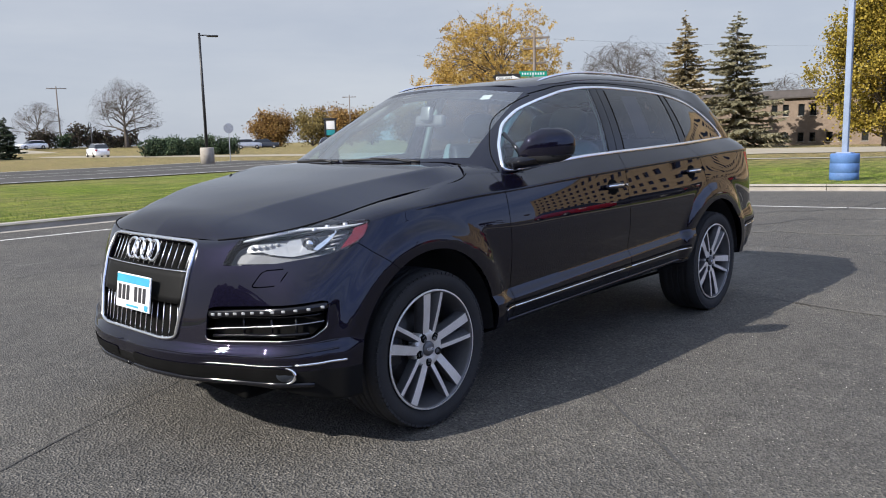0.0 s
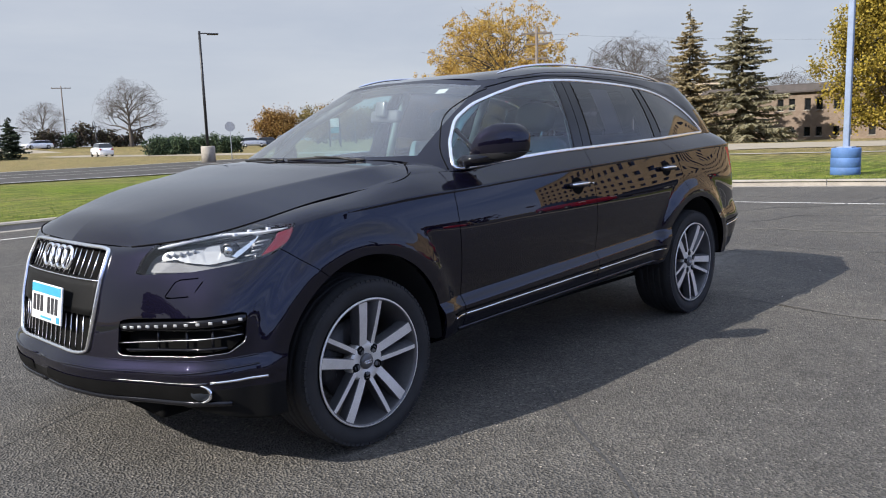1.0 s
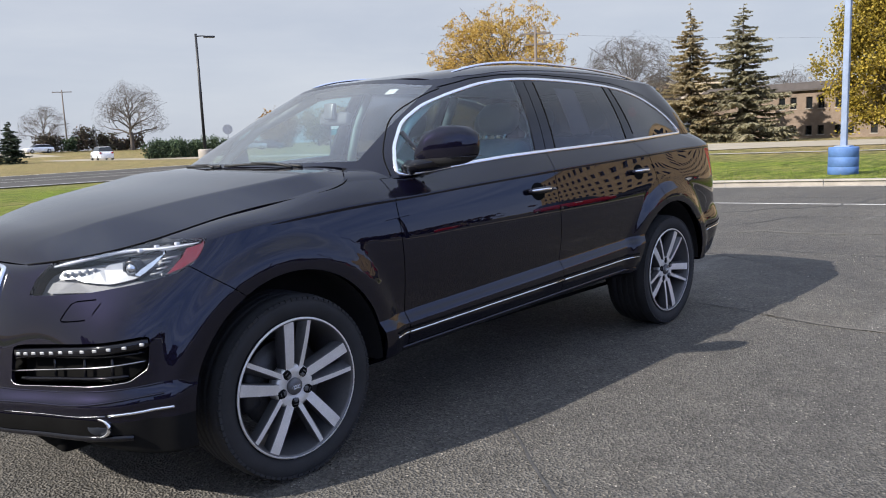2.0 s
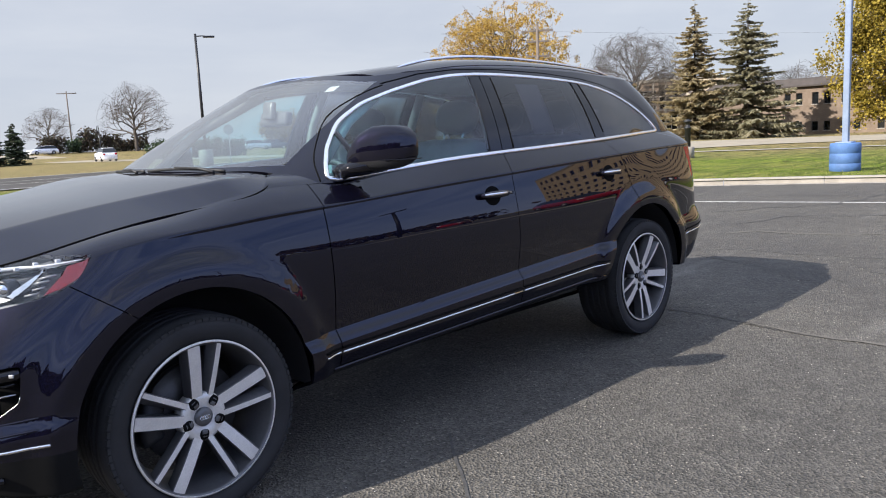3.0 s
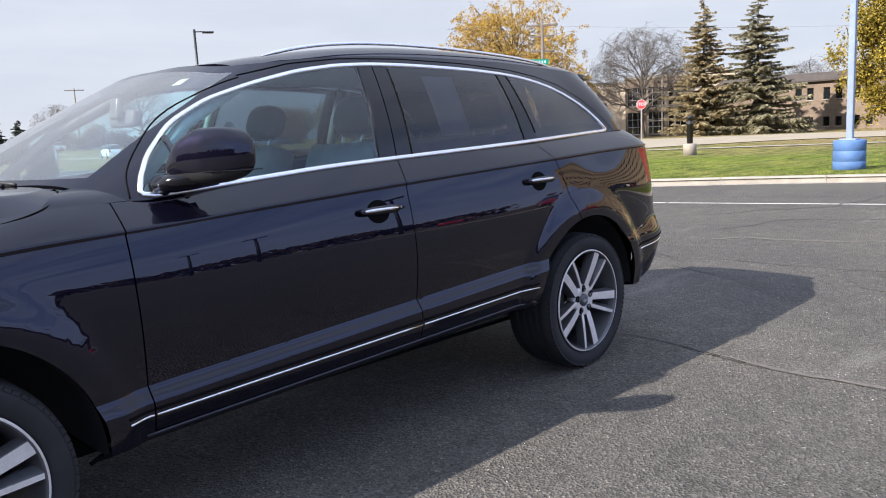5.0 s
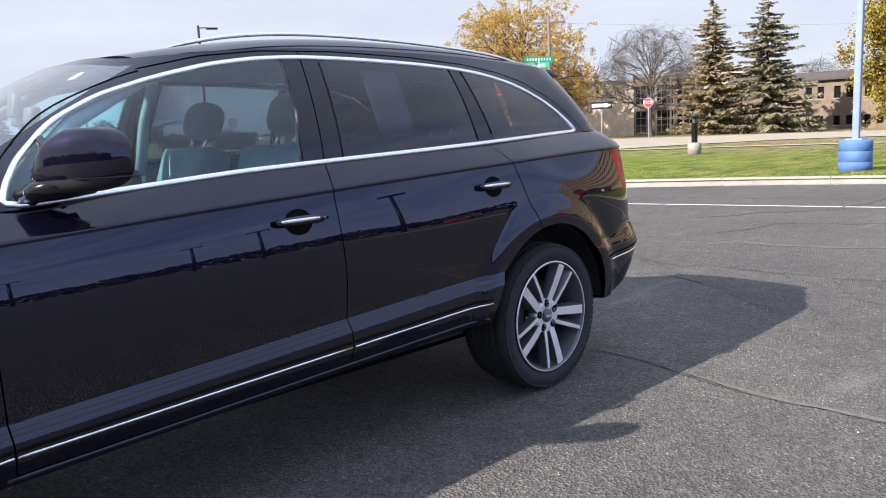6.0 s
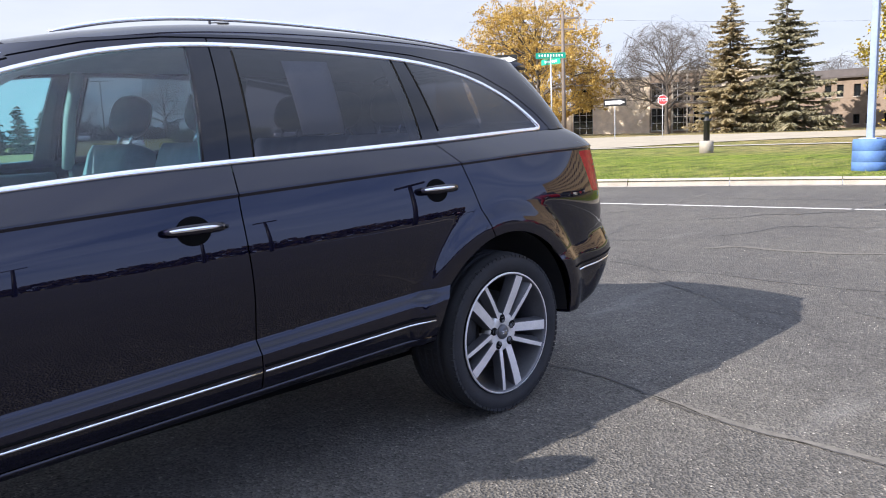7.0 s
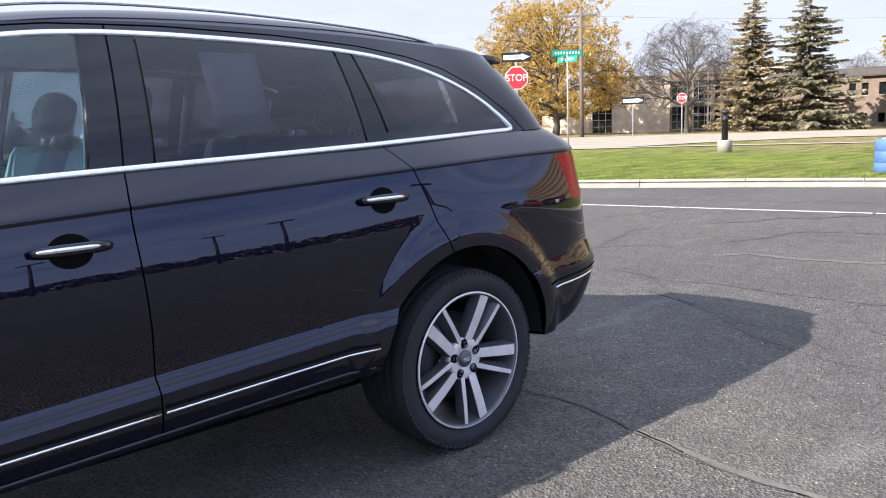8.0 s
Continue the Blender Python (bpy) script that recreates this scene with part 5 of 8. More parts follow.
        tube(bm, [p if sy < 0 else mirrored(p) for p in pts], [0.0028 + 0.0040 * (1 - (x / 0.103) ** 6) for x in xs], 8, flat=(0.5, 1.0))
        part("grip_strip", bm, CHROME, handle, "chrome strip along the grip")
        if host is fd:
            bm = bmesh.new()
            p, n = side_at(cx + 0.085, cz + 0.004, 0.035)
            lathe(bm, [(0.0005, -0.004), (0.0055, -0.004), (0.0070, 0.0), (0.0070, 0.02)], 14, "y")
            bmesh.ops.transform(bm, matrix=Matrix.Translation(p if sy < 0 else mirrored(p)) @ Matrix.Diagonal((1, sy, 1, 1)), verts=bm.verts)
            part("lock_cap", fix(bm), CHROME, handle)

    # roof rails
    bm = bmesh.new()
    rail = [(1.34, 0.580, 1.618), (1.44, 0.587, 1.642), (1.60, 0.596, 1.668), (1.85, 0.603, 1.686), (2.2, 0.603, 1.688), (2.6, 0.597, 1.676), (2.95, 0.585, 1.656), (3.15, 0.573, 1.635), (3.26, 0.566, 1.612), (3.31, 0.562, 1.585)]
    path = cubic(np.linspace(0, 1, len(rail)), rail, np.linspace(0, 1, 40))
    tube(bm, [(x, sy * w, z) for x, w, z in path], [0.0068 * min(1.0, 0.3 + k / 4, 0.3 + (39 - k) / 4) for k in range(40)], 10, flat=(0.9, 1.15))
    part("roof_rail", bm, BRIGHT, car, "silver roof rail")

    # door mirror
    mirror = part("door_mirror", fix(tube(bmesh.new(), [(0.715, sy * 0.835, 1.148), (0.745, sy * 0.855, 1.160), (0.785, sy * 0.872, 1.170)], [0.02, 0.036, 0.025], 10, flat=(0.6, 1.0))), GLOSS_BLACK, car, "black door mirror on a stalk")
    bm = bmesh.new()
    n_u, n_v = 32, 24
    rows = []
    for i in range(n_v):
        v = i / (n_v - 1)
        s = (1 - 0.95 * v**6) ** 0.45
        y = -0.885 - 0.215 * v
        x0, x1 = np.interp(v, (0, 0.25, 0.6, 1), (0.745, 0.755, 0.80, 0.87)), np.interp(v, (0, 1), (0.88, 0.985))
        z0, z1 = np.interp(v, (0, 0.5, 1), (1.165, 1.158, 1.168)), np.interp(v, (0, 0.15, 0.4, 0.8, 1), (1.255, 1.308, 1.338, 1.342, 1.332))
        mx, mz, hx, hz = (x0 + x1) / 2, (z0 + z1) / 2, (x1 - x0) / 2 * s, (z1 - z0) / 2 * s
        ring = []
        for k in range(n_u):
            a = k * math.tau / n_u
            ca, sa = math.cos(a), math.sin(a)
            px, pz = math.copysign(abs(ca) ** 0.55, ca), math.copysign(abs(sa) ** 0.6, sa)
            px = px * (1.0 if ca > 0 else 1.0 - 0.22 * max(0.0, pz) ** 2)
            ring.append(bm.verts.new((mx + hx * px, y, mz + hz * pz)))
        rows.append(ring)
    for a, b in zip(rows[:-1], rows[1:]):
        for k in range(n_u):
            bm.faces.new((a[k], b[k], b[(k + 1) % n_u], a[(k + 1) % n_u]))
    bm.faces.new(rows[0])
    bm.faces.new(rows[-1][::-1])
    for f in bm.faces:
        if f.calc_center_median().z < 1.198:
            f.material_index = 1
    if sy > 0:
        bmesh.ops.scale(bm, verts=bm.verts, vec=(1, -1, 1))
    part("mirror_housing", fix(bm), [PAINT, BLACK_PLASTIC], mirror)
    bm = bmesh.new()
    line = [(0.985, -1.075, 1.200), (0.93, -1.098, 1.200), (0.885, -1.092, 1.200), (0.835, -1.05, 1.200), (0.79, -0.985, 1.200), (0.765, -0.93, 1.200), (0.752, -0.89, 1.200)]
    tube(bm, [(x, -sy * y, z) for x, y, z in cubic(np.linspace(0, 1, 7), line, np.linspace(0, 1, 24))], 0.0022, 6)
    part("housing_bead", bm, GLOSS_BLACK, mirror, "thin black seam round the housing")
    bm = bmesh.new()
    tube(bm, [(0.735, sy * 0.848, 1.156), (0.765, sy * 0.885, 1.168), (0.81, sy * 0.92, 1.180), (0.88, sy * 0.97, 1.190)], [0.032, 0.046, 0.056, 0.052], 12, flat=(1.0, 0.7))
    part("stalk", bm, GLOSS_BLACK, mirror)
    bm = bmesh.new()
    box(bm, -0.003, 0.003, -0.07, 0.07, 1.195, 1.295, 0.0, Matrix.Translation((0.930, sy * 0.995, 0)) @ Matrix.Rotation(0.42 * -sy, 4, "Z"))
    part("mirror_glass", bm, LAMP_SILVER, mirror, "mirror glass")
    if sy > 0:
        # the off-side mirror is swung in a little
        mirror.location = (0.14, -0.03, -0.01)

# wheels
def tyre_profile():
    pts = []
    for w, r in ((-0.115, 0.268), (-0.128, 0.285), (-0.1375, 0.315), (-0.136, 0.340), (-0.128, 0.358), (-0.112, 0.3675), (-0.09, 0.3705)):
        pts.append((r, w))
    for g in (-0.062, -0.021, 0.021, 0.062):
        pts += [(0.3725, g - 0.007), (0.3645, g - 0.005), (0.3645, g + 0.005), (0.3725, g + 0.007)]
    pts += [(r, -w) for r, w in pts[6::-1]]
    return [(0.268 + (r - 0.268) * 0.886, w) for r, w in pts]


def build_wheel(spin):
    """A wheel round its own centre, its face towards -y."""
    bm = bmesh.new()
    lathe(bm, [(0.268, -0.121), (0.2735, -0.129), (0.2725, -0.1335), (0.266, -0.134), (0.2605, -0.129), (0.258, -0.118), (0.247, -0.08), (0.236, -0.03), (0.236, 0.09), (0.262, 0.115), (0.27, 0.12)], 80)
    wheel = part("wheel", fix(bm), [ALLOY_DARK, ALLOY], None, "two-tone machined alloy wheel")
    me = wheel.data
    for p in me.polygons:
        c = p.center
        if c.y < -0.126 and math.hypot(c.x, c.z) > 0.2645:
            p.material_index = 1
    part("tyre", fix(lathe(bmesh.new(), tyre_profile(), 120)), RUBBER, wheel, "black low-profile tyre")
    # tread blocks: long shoulder blocks that turn down over the wall, short ones on the ribs
    bm = bmesh.new()
    for k in range(84):
        for y0, y1, half, shift in ((-0.1345, -0.070, 0.0100, 0.0), (-0.054, -0.029, 0.0108, 0.4), (-0.013, 0.013, 0.0108, 0.1), (0.029, 0.054, 0.0108, 0.7), (0.070, 0.1345, 0.0100, 0.5)):
            turn = Matrix.Rotation((k + shift) * math.tau / 84, 4, "Y")
            made = box(bm, -half, half, y0, y1, 0.3500, 0.3606)
            for v in made:
                if abs(v.co.y) > 0.13:
                    v.co.z -= 0.0105
                v.co.x += 0.10 * (v.co.y - (y0 + y1) / 2) * (1 if k % 2 else 0.6)
            bmesh.ops.transform(bm, matrix=turn, verts=made)
    tagged(part("tread", bm, RUBBER, wheel, smooth=False), kind="stuff")
    # spokes in pairs, a broad one and a slim one with a sloping flank; machined faces, grey flanks
    for k in range(5):
        for off0, off1, h0, h1, flank in ((-0.0205, -0.0455, 0.0205, 0.0245, 0.010), (0.0225, 0.0515, 0.0120, 0.0105, 0.021)):
            bm = bmesh.new()
            rows = []
            for i in range(9):
                f = i / 8
                r = 0.050 + f * (0.262 - 0.050)
                half, off = h0 + (h1 - h0) * f, off0 + (off1 - off0) * f**0.9
                y = -0.100 - 0.018 * math.sin(f * math.pi * 0.5) - 0.009 * f
                fl = flank * (0.35 + 0.65 * f)
                row = [(off - half - fl, y + 0.034), (off - half, y + 0.002), (off - half + 0.002, y), (off + half - 0.002, y), (off + half, y + 0.002), (off + half - 0.002, y + 0.05), (off - half - fl, y + 0.05)]
                lift = math.sqrt(max(0.0, r * r - off * off)) if i == 8 else r
                rows.append([bm.verts.new((a, b, lift)) for a, b in row])
            for a, b in zip(rows[:-1], rows[1:]):
                for j in range(7):
                    face = bm.faces.new((a[j], a[(j + 1) % 7], b[(j + 1) % 7], b[j]))
                    face.material_index = 1 if j == 2 else 0
            bm.faces.new(rows[0])
            bm.faces.new(rows[-1][::-1])
            bmesh.ops.recalc_face_normals(bm, faces=bm.faces)
            bmesh.ops.rotate(bm, verts=bm.verts, matrix=Matrix.Rotation(radians(-spin) + k * math.tau / 5, 3, "Y"))
            part("spoke", bm, [ALLOY_DARK, ALLOY], wheel, smooth=False)
    bm = bmesh.new()
    lathe(bm, [(0.0005, -0.094), (0.03, -0.094), (0.05, -0.101), (0.076, -0.1045), (0.084, -0.100), (0.087, -0.088), (0.087, -0.05), (0.0005, -0.05)], 40)
    part("hub", fix(bm), ALLOY, wheel)
    bm = bmesh.new()
    lathe(bm, [(0.0005, -0.1125), (0.02, -0.112), (0.029, -0.109), (0.0335, -0.103), (0.0335, -0.09)], 32)
    part("centre_cap", fix(bm), ALLOY_DARK, wheel, "grey centre cap")
    for j in range(4):
        bm = bmesh.new()
        ring = [(-0.0135 + j * 0.009 + 0.0062 * math.cos(a), -0.1128, 0.0062 * math.sin(a)) for a in np.linspace(0, math.tau, 15)[:-1]]
        tube(bm, ring, 0.0012, 5, closed=True)
        o = part("emblem_ring", bm, CHROME, wheel)
    for k in range(5):
        a = radians(-spin) + (k + 0.5) * math.tau / 5
        bm = bmesh.new()
        lathe(bm, [(0.0005, -0.088), (0.011, -0.088), (0.0125, -0.085), (0.0125, -0.05)], 6)
        bmesh.ops.translate(bm, verts=bm.verts, vec=(0.056 * math.sin(a), -0.014, 0.056 * math.cos(a)))
        part("wheel_bolt", fix(bm), ALLOY_DARK, wheel, smooth=False)
        # a raised near-black rim paints in the shade at the bolt pocket's edge
        bm = bmesh.new()
        pts = [(r * math.sin(a), -0.1045 + 0.003 * (r > 0.06), r * math.cos(a)) for r in np.linspace(0.046, 0.081, 6)]
        tube(bm, pts, [0.012, 0.0165, 0.0180, 0.0185, 0.0175, 0.012], 12, flat=(1.0, 0.35), up=(0, 1, 0))
        pocket = part("pocket_shade", bm, GAP, wheel, "near-black rim painted as the shaded edge of the keyhole-shaped bolt pocket")
        bm = bmesh.new()
        pts = [(r * math.sin(a), -0.1062 + 0.003 * (r > 0.06), r * math.cos(a)) for r in np.linspace(0.045, 0.077, 6)]
        tube(bm, pts, [0.009, 0.0125, 0.0140, 0.0145, 0.0135, 0.009], 12, flat=(1.0, 0.35), up=(0, 1, 0))
        part("pocket_floor", bm, ALLOY_DARK, pocket, "grey pocket floor")
    a = radians(-spin) + 3.62
    bm = bmesh.new()
    tube(bm, [(0.248 * math.sin(a), -0.10, 0.248 * math.cos(a)), (0.236 * math.sin(a), -0.118, 0.236 * math.cos(a))], 0.005, 8)
    part("valve", bm, BLACK_PLASTIC, wheel)
    bm = bmesh.new()
    lathe(bm, [(0.07, -0.02), (0.178, -0.02), (0.178, -0.014), (0.174, -0.010), (0.174, 0.0), (0.178, 0.004), (0.178, 0.012), (0.07, 0.012)], 64)
    part("brake_disc", fix(bm), IRON, wheel, "worn iron brake disc")
    bm = bmesh.new()
    ribs = []
    for i in range(9):
        an = radians(147 + i * 6.5)
        c, s = math.cos(an), math.sin(an)
        swell = 0.006 * math.sin(i / 8 * math.pi)
        ribs.append([bm.verts.new((r * c, y, r * s)) for r, y in ((0.125, -0.045), (0.14, -0.06 - swell), (0.19, -0.06 - swell), (0.205, -0.045), (0.205, 0.03), (0.125, 0.03))])
    for a, b in zip(ribs[:-1], ribs[1:]):
        for k in range(6):
            bm.faces.new((a[k], b[k], b[(k + 1) % 6], a[(k + 1) % 6]))
    bm.faces.new(ribs[0])
    bm.faces.new(ribs[-1][::-1])
    fix(bm)
    part("brake_caliper", bm, BLACK_PLASTIC, wheel, "dark brake caliper")
    return wheel


WHEEL_W, AXLE_Z = 0.828, 0.3605
for cx, spin in ((0.0, -4.0), (REAR_X, 41.0)):
    wheel = build_wheel(spin)
    wheel.parent = car
    wheel.matrix_basis = Matrix.Translation((cx, -WHEEL_W, AXLE_Z))
    copy_thing(wheel, Matrix.Translation((cx, WHEEL_W, AXLE_Z)) @ Matrix.Rotation(math.pi, 4, "Z"))

# grille: dark backing, chrome surround, upright bars, number-plate panel
gp, gf, gn = both(grille_sheet)
panel("grille_backing", ([p - n * 0.05 for p, n in zip(gp, gn)], gf, gn), GAP, car, depth=0)


def nose(w, z, lift=0.0):
    p, n = front_at(-abs(w), z, lift)
    return p if w >= 0 else mirrored(p)


bm = bmesh.new()
ring = [nose(a, b, 0.004) for a, b in grille_poly]
tube(bm, ring, 0.0105, 8, closed=True, flat=(0.75, 1.0), up=(1, 0, 0))
part("grille_surround", bm, CHROME, car, "chrome grille surround")
for k in range(15):
    w = -0.329 + k * 0.047
    for z0, z1 in ((0.775, 0.892), (0.500, 0.645)):
        shrink = 1.0 - max(0.0, 0.62 - (z0 + z1) / 2) * 0.35
        a, b = nose(w * shrink, z0, -0.012), nose(w * shrink, z1, -0.012)
        bm = bmesh.new()
        tube(bm, [a, a.lerp(b, 0.5), b], 0.0027, 6, flat=(1.0, 1.3), up=(1, 0, 0))
        part("grille_bar", bm, CHROME, car, "slim chrome upright grille bar")
bm = bmesh.new()
rows = [[nose(w, z, 0.001) for w in np.linspace(-0.355, 0.355, 24)] for z in np.linspace(0.645, 0.778, 6)]
vs = [[bm.verts.new(p) for p in r] for r in rows]
for a, b in zip(vs[:-1], vs[1:]):
    for j in range(23):
        bm.faces.new((a[j], a[j + 1], b[j + 1], b[j]))
bmesh.ops.recalc_face_normals(bm, faces=bm.faces)
ext = bmesh.ops.extrude_face_region(bm, geom=bm.faces[:])
bmesh.ops.translate(bm, verts=[v for v in ext["geom"] if isinstance(v, bmesh.types.BMVert)], vec=(0.03, 0, 0))
part("plate_panel", fix(bm), SATIN_BLACK, car, "black plastic number-plate panel")
for z in (0.778,):
    bm = bmesh.new()
    tube(bm, [nose(w, z, 0.003) for w in np.linspace(-0.357, 0.357, 18)], 0.003, 6)
    part("panel_bead", bm, CHROME, car)
for j in range(4):
    c = nose(0.0, 0.845, 0.012) + Vector((0, 0.094 - j * 0.0627 - 0.01, 0))
    bm = bmesh.new()
    ring = [c + Vector((-0.30 * 0.043 * math.sin(a) * -1, 0.043 * math.cos(a), 0.043 * math.sin(a))) for a in np.linspace(0, math.tau, 33)[:-1]]
    tube(bm, ring, 0.0068, 8, closed=True)
    part("emblem_ring", bm, CHROME, car, "plain chrome ring of the emblem")
bm = bmesh.new()
box(bm, -0.004, 0.004, -0.1525, 0.1525, -0.076, 0.076, 0.003)
plate = part("number_plate", bm, PLATE_WHITE, car, "white number plate with a blue band")
plate.matrix_basis = pose(-0.925, -0.04, 0.670, 0, 8, 0)
for name, y0, y1, z0, z1, mat in (("plate_band", -0.147, 0.147, 0.036, 0.071, PLATE_BLUE), *[("plate_bar", y - 0.0135, y + 0.0135, -0.040, 0.026, INK) for y in (0.118, 0.080, 0.042, -0.030, -0.068, -0.106)], ("plate_bar", -0.06, 0.05, -0.066, -0.057, PLATE_BLUE), ("plate_sticker", -0.142, -0.112, -0.070, -0.046, PLATE_BLUE)):
    bm = bmesh.new()
    box(bm, -0.0058, -0.004, y0, y1, z0, z1)
    part(name, bm, mat, plate, smooth=False)

# bumper corners: intake with slats and a row of lamps, fog lamp, bright lines
LAMP_GLOW = plain("clear_lamp_cap", (0.62, 0.64, 0.68), 0.15, vary=0.05)


def corner(q, z, lift, sy):
    """A point of the nose's corner by its run round the corner and its height."""
    i = int(((0.70 * lp[:, 0] - 0.71 * lp[:, 1] - q) ** 2 + (lp[:, 2] - z) ** 2 + (lp[:, 0] > 0.3) * 9).argmin())
    p, n = Vector(lp[i]), Vector(ln[i])
    d = Vector((0.70, -0.71, 0.0)).normalized()
    t = d - n * d.dot(n)
    u = Vector((0, 0, 1)) - n * n.z
    p = p + t * (q - (0.70 * p.x - 0.71 * p.y)) / max(0.5, t.dot(Vector((0.70, -0.71, 0)))) + u * (z - p.z)
    p = p + n * lift
    return p if sy < 0 else mirrored(p)


def corner_line(qs, height, lift, sy, knots=7):
    """An even line round the nose's corner, at a height that depends on its run."""
    k = np.linspace(qs[0], qs[-1], knots)
    p = np.array([corner(q, height(q), lift, sy)[:] for q in k])
    return [Vector(v) for v in cubic(k, p, np.array(qs))]


for _, turn, sy in SIDES:
    sheet = turn(intake_sheet)
    panel("intake_backing", ([p - n * 0.06 for p, n in zip(sheet[0], sheet[2])], sheet[1], sheet[2]), GAP, car, depth=0)
    bm = bmesh.new()
    tube(bm, corner_line(np.linspace(-0.25, 0.25, 18), lambda q: 0.576 + 0.085 * q, -0.006, sy), 0.0032, 6)
    part("intake_bar", bm, DIM_CHROME, car, "slim chrome bar across the intake")
    for z0, q0, q1, r in ((0.537, -0.235, 0.19, 0.007), (0.612, -0.235, 0.255, 0.006)):
        bm = bmesh.new()
        tube(bm, [corner(q, z0 + 0.05 * q, -0.032, sy) for q in np.linspace(q0, q1, 16)], r, 6)
        part("intake_slat", bm, GLOSS_BLACK, car)
    for q in (-0.10, 0.02, 0.13):
        bm = bmesh.new()
        tube(bm, [corner(q, 0.525, -0.036, sy), corner(q, 0.63, -0.036, sy)], 0.006, 6)
        part("intake_rib", bm, GLOSS_BLACK, car)
    bm = bmesh.new()
    loop = [corner(a, b, 0.001, sy) for a, b in intake_poly if b < 0.60]
    tube(bm, loop, 0.0019, 6)
    part("intake_bead", bm, DIM_CHROME, car, "thin chrome bead under the intake")
    bm = bmesh.new()
    tube(bm, corner_line(np.linspace(-0.232, 0.262, 18), lambda q: 0.632 + 0.075 * q + 0.06 * max(0, q) ** 2, -0.006, sy), 0.0165, 8, flat=(0.45, 1.0))
    strip = part("lamp_strip", bm, GLOSS_BLACK, car, "dark daytime-lamp strip")
    for k in range(12):
        q = -0.213 + 0.455 * ((k + 0.04 * k * k) / (11 + 0.04 * 121))
        bm = bmesh.new()
        c = corner(q, 0.631 + 0.075 * q + 0.06 * max(0, q) ** 2, 0.001, sy)
        box(bm, -0.004, 0.002, -0.008, 0.008, -0.0052, 0.0052, 0.0022)
        bmesh.ops.transform(bm, matrix=Matrix.Translation(c) @ Matrix.Rotation(math.pi - 0.6 * sy, 4, "Z"), verts=bm.verts)
        part("lamp_cap", fix(bm), LAMP_PALE, strip)
    # rods added for the creases' highlight lines, the recess painted dark, the bright lines
    for lo, hi, rise, r in ((-0.66, 0.30, 0.0, 0.0045), (-0.30, 0.30, 0.034, 0.004)):
        bm = bmesh.new()
        tube(bm, corner_line(np.linspace(lo, hi, 34), lambda q: 0.460 + rise + 0.075 * max(0.0, q + 0.05), -0.002, sy, 10), r, 8)
        part("crease_highlight_rod", bm, PAINT, car, "body-coloured rod added for the highlight line along the bumper crease")
    bm = bmesh.new()
    tube(bm, corner_line(np.linspace(-0.27, 0.12, 14), lambda q: 0.425 + 0.045 * max(0, q), 0.002, sy), 0.0017, 6)
    part("bumper_bead", bm, DIM_CHROME, car, "thin chrome bead along the bumper")
    bm = bmesh.new()
    tube(bm, [corner(q, 0.427 + 0.035 * max(0, q), 0.003, sy) for q in np.linspace(0.13, 0.33, 12)], 0.0048, 6, flat=(0.5, 1.0))
    part("bumper_strip", bm, BRIGHT, car, "bright aluminium strip")
    # a near-black sheet just above the skin paints in the recess's shade
    bm = bmesh.new()
    q_r = np.linspace(-0.62, 0.142, 40)
    low_r = np.interp(q_r, [-0.62, -0.3, -0.06, 0.09, 0.125, 0.142], [0.378, 0.364, 0.356, 0.360, 0.372, 0.390])
    top_r = np.interp(q_r, [-0.62, -0.2, 0.05, 0.115, 0.142], [0.418, 0.414, 0.418, 0.412, 0.396])
    grid = [[bm.verts.new(corner(q, a + (b - a) * k / 4, 0.003, sy)) for k in range(5)] for q, a, b in zip(q_r, low_r, top_r)]
    for g0, g1 in zip(grid[:-1], grid[1:]):
        for k in range(4):
            bm.faces.new((g0[k], g1[k], g1[k + 1], g0[k + 1]))
    part("recess_shade", fix(bm), GAP, car, "near-black sheet painted as the shaded recess round the fog lamp")
    c = corner(0.088, 0.388, -0.004, sy)
    bm = bmesh.new()
    lathe(bm, [(0.0005, 0.008), (0.035, 0.006), (0.042, -0.004), (0.046, -0.004), (0.048, -0.012), (0.042, -0.03)], 28, "x")
    bmesh.ops.scale(bm, verts=bm.verts, vec=(1, 1.0, 0.72))
    turn_fog = Matrix.Translation(c) @ Matrix.Rotation(math.pi - 0.62 * sy, 4, "Z")
    bmesh.ops.transform(bm, matrix=turn_fog, verts=bm.verts)
    fog = part("fog_lamp", fix(bm), LAMP_DARK, car, "dark round fog lamp with a chrome crescent")
    bm = bmesh.new()
    tube(bm, [turn_fog @ Vector((0.008, -sy * 0.044 * math.cos(a), 0.031 * math.sin(a))) for a in np.linspace(-1.5, 1.5, 14)], [0.002 + 0.0055 * math.cos(a) for a in np.linspace(-1.5, 1.5, 14)], 8)
    part("fog_lamp_rim", bm, CHROME, fog, "chrome crescent")
    bm = bmesh.new()
    tube(bm, corner_line(np.linspace(-0.655, 0.20, 30), lambda q: 0.352 - 0.02 * max(0.0, q), 0.004, sy, 9), 0.011, 8, flat=(0.8, 1.0))
    part("bumper_lip", bm, GLOSS_BLACK, car, "black bumper lip")

    # headlight: clear cover, reflector bowl, projector, light strip, red side marker
    sheet = turn(lens_sheet)
    cover = panel("headlight", sheet, LENS, car, "clear headlight with a red side marker", depth=0)
    pts = [p - n * 0.05 for p, n in zip(sheet[0], sheet[2])]
    soup("housing", pts, sheet[1], LAMP_MID, cover, "dark grey lamp housing", normals=sheet[2])
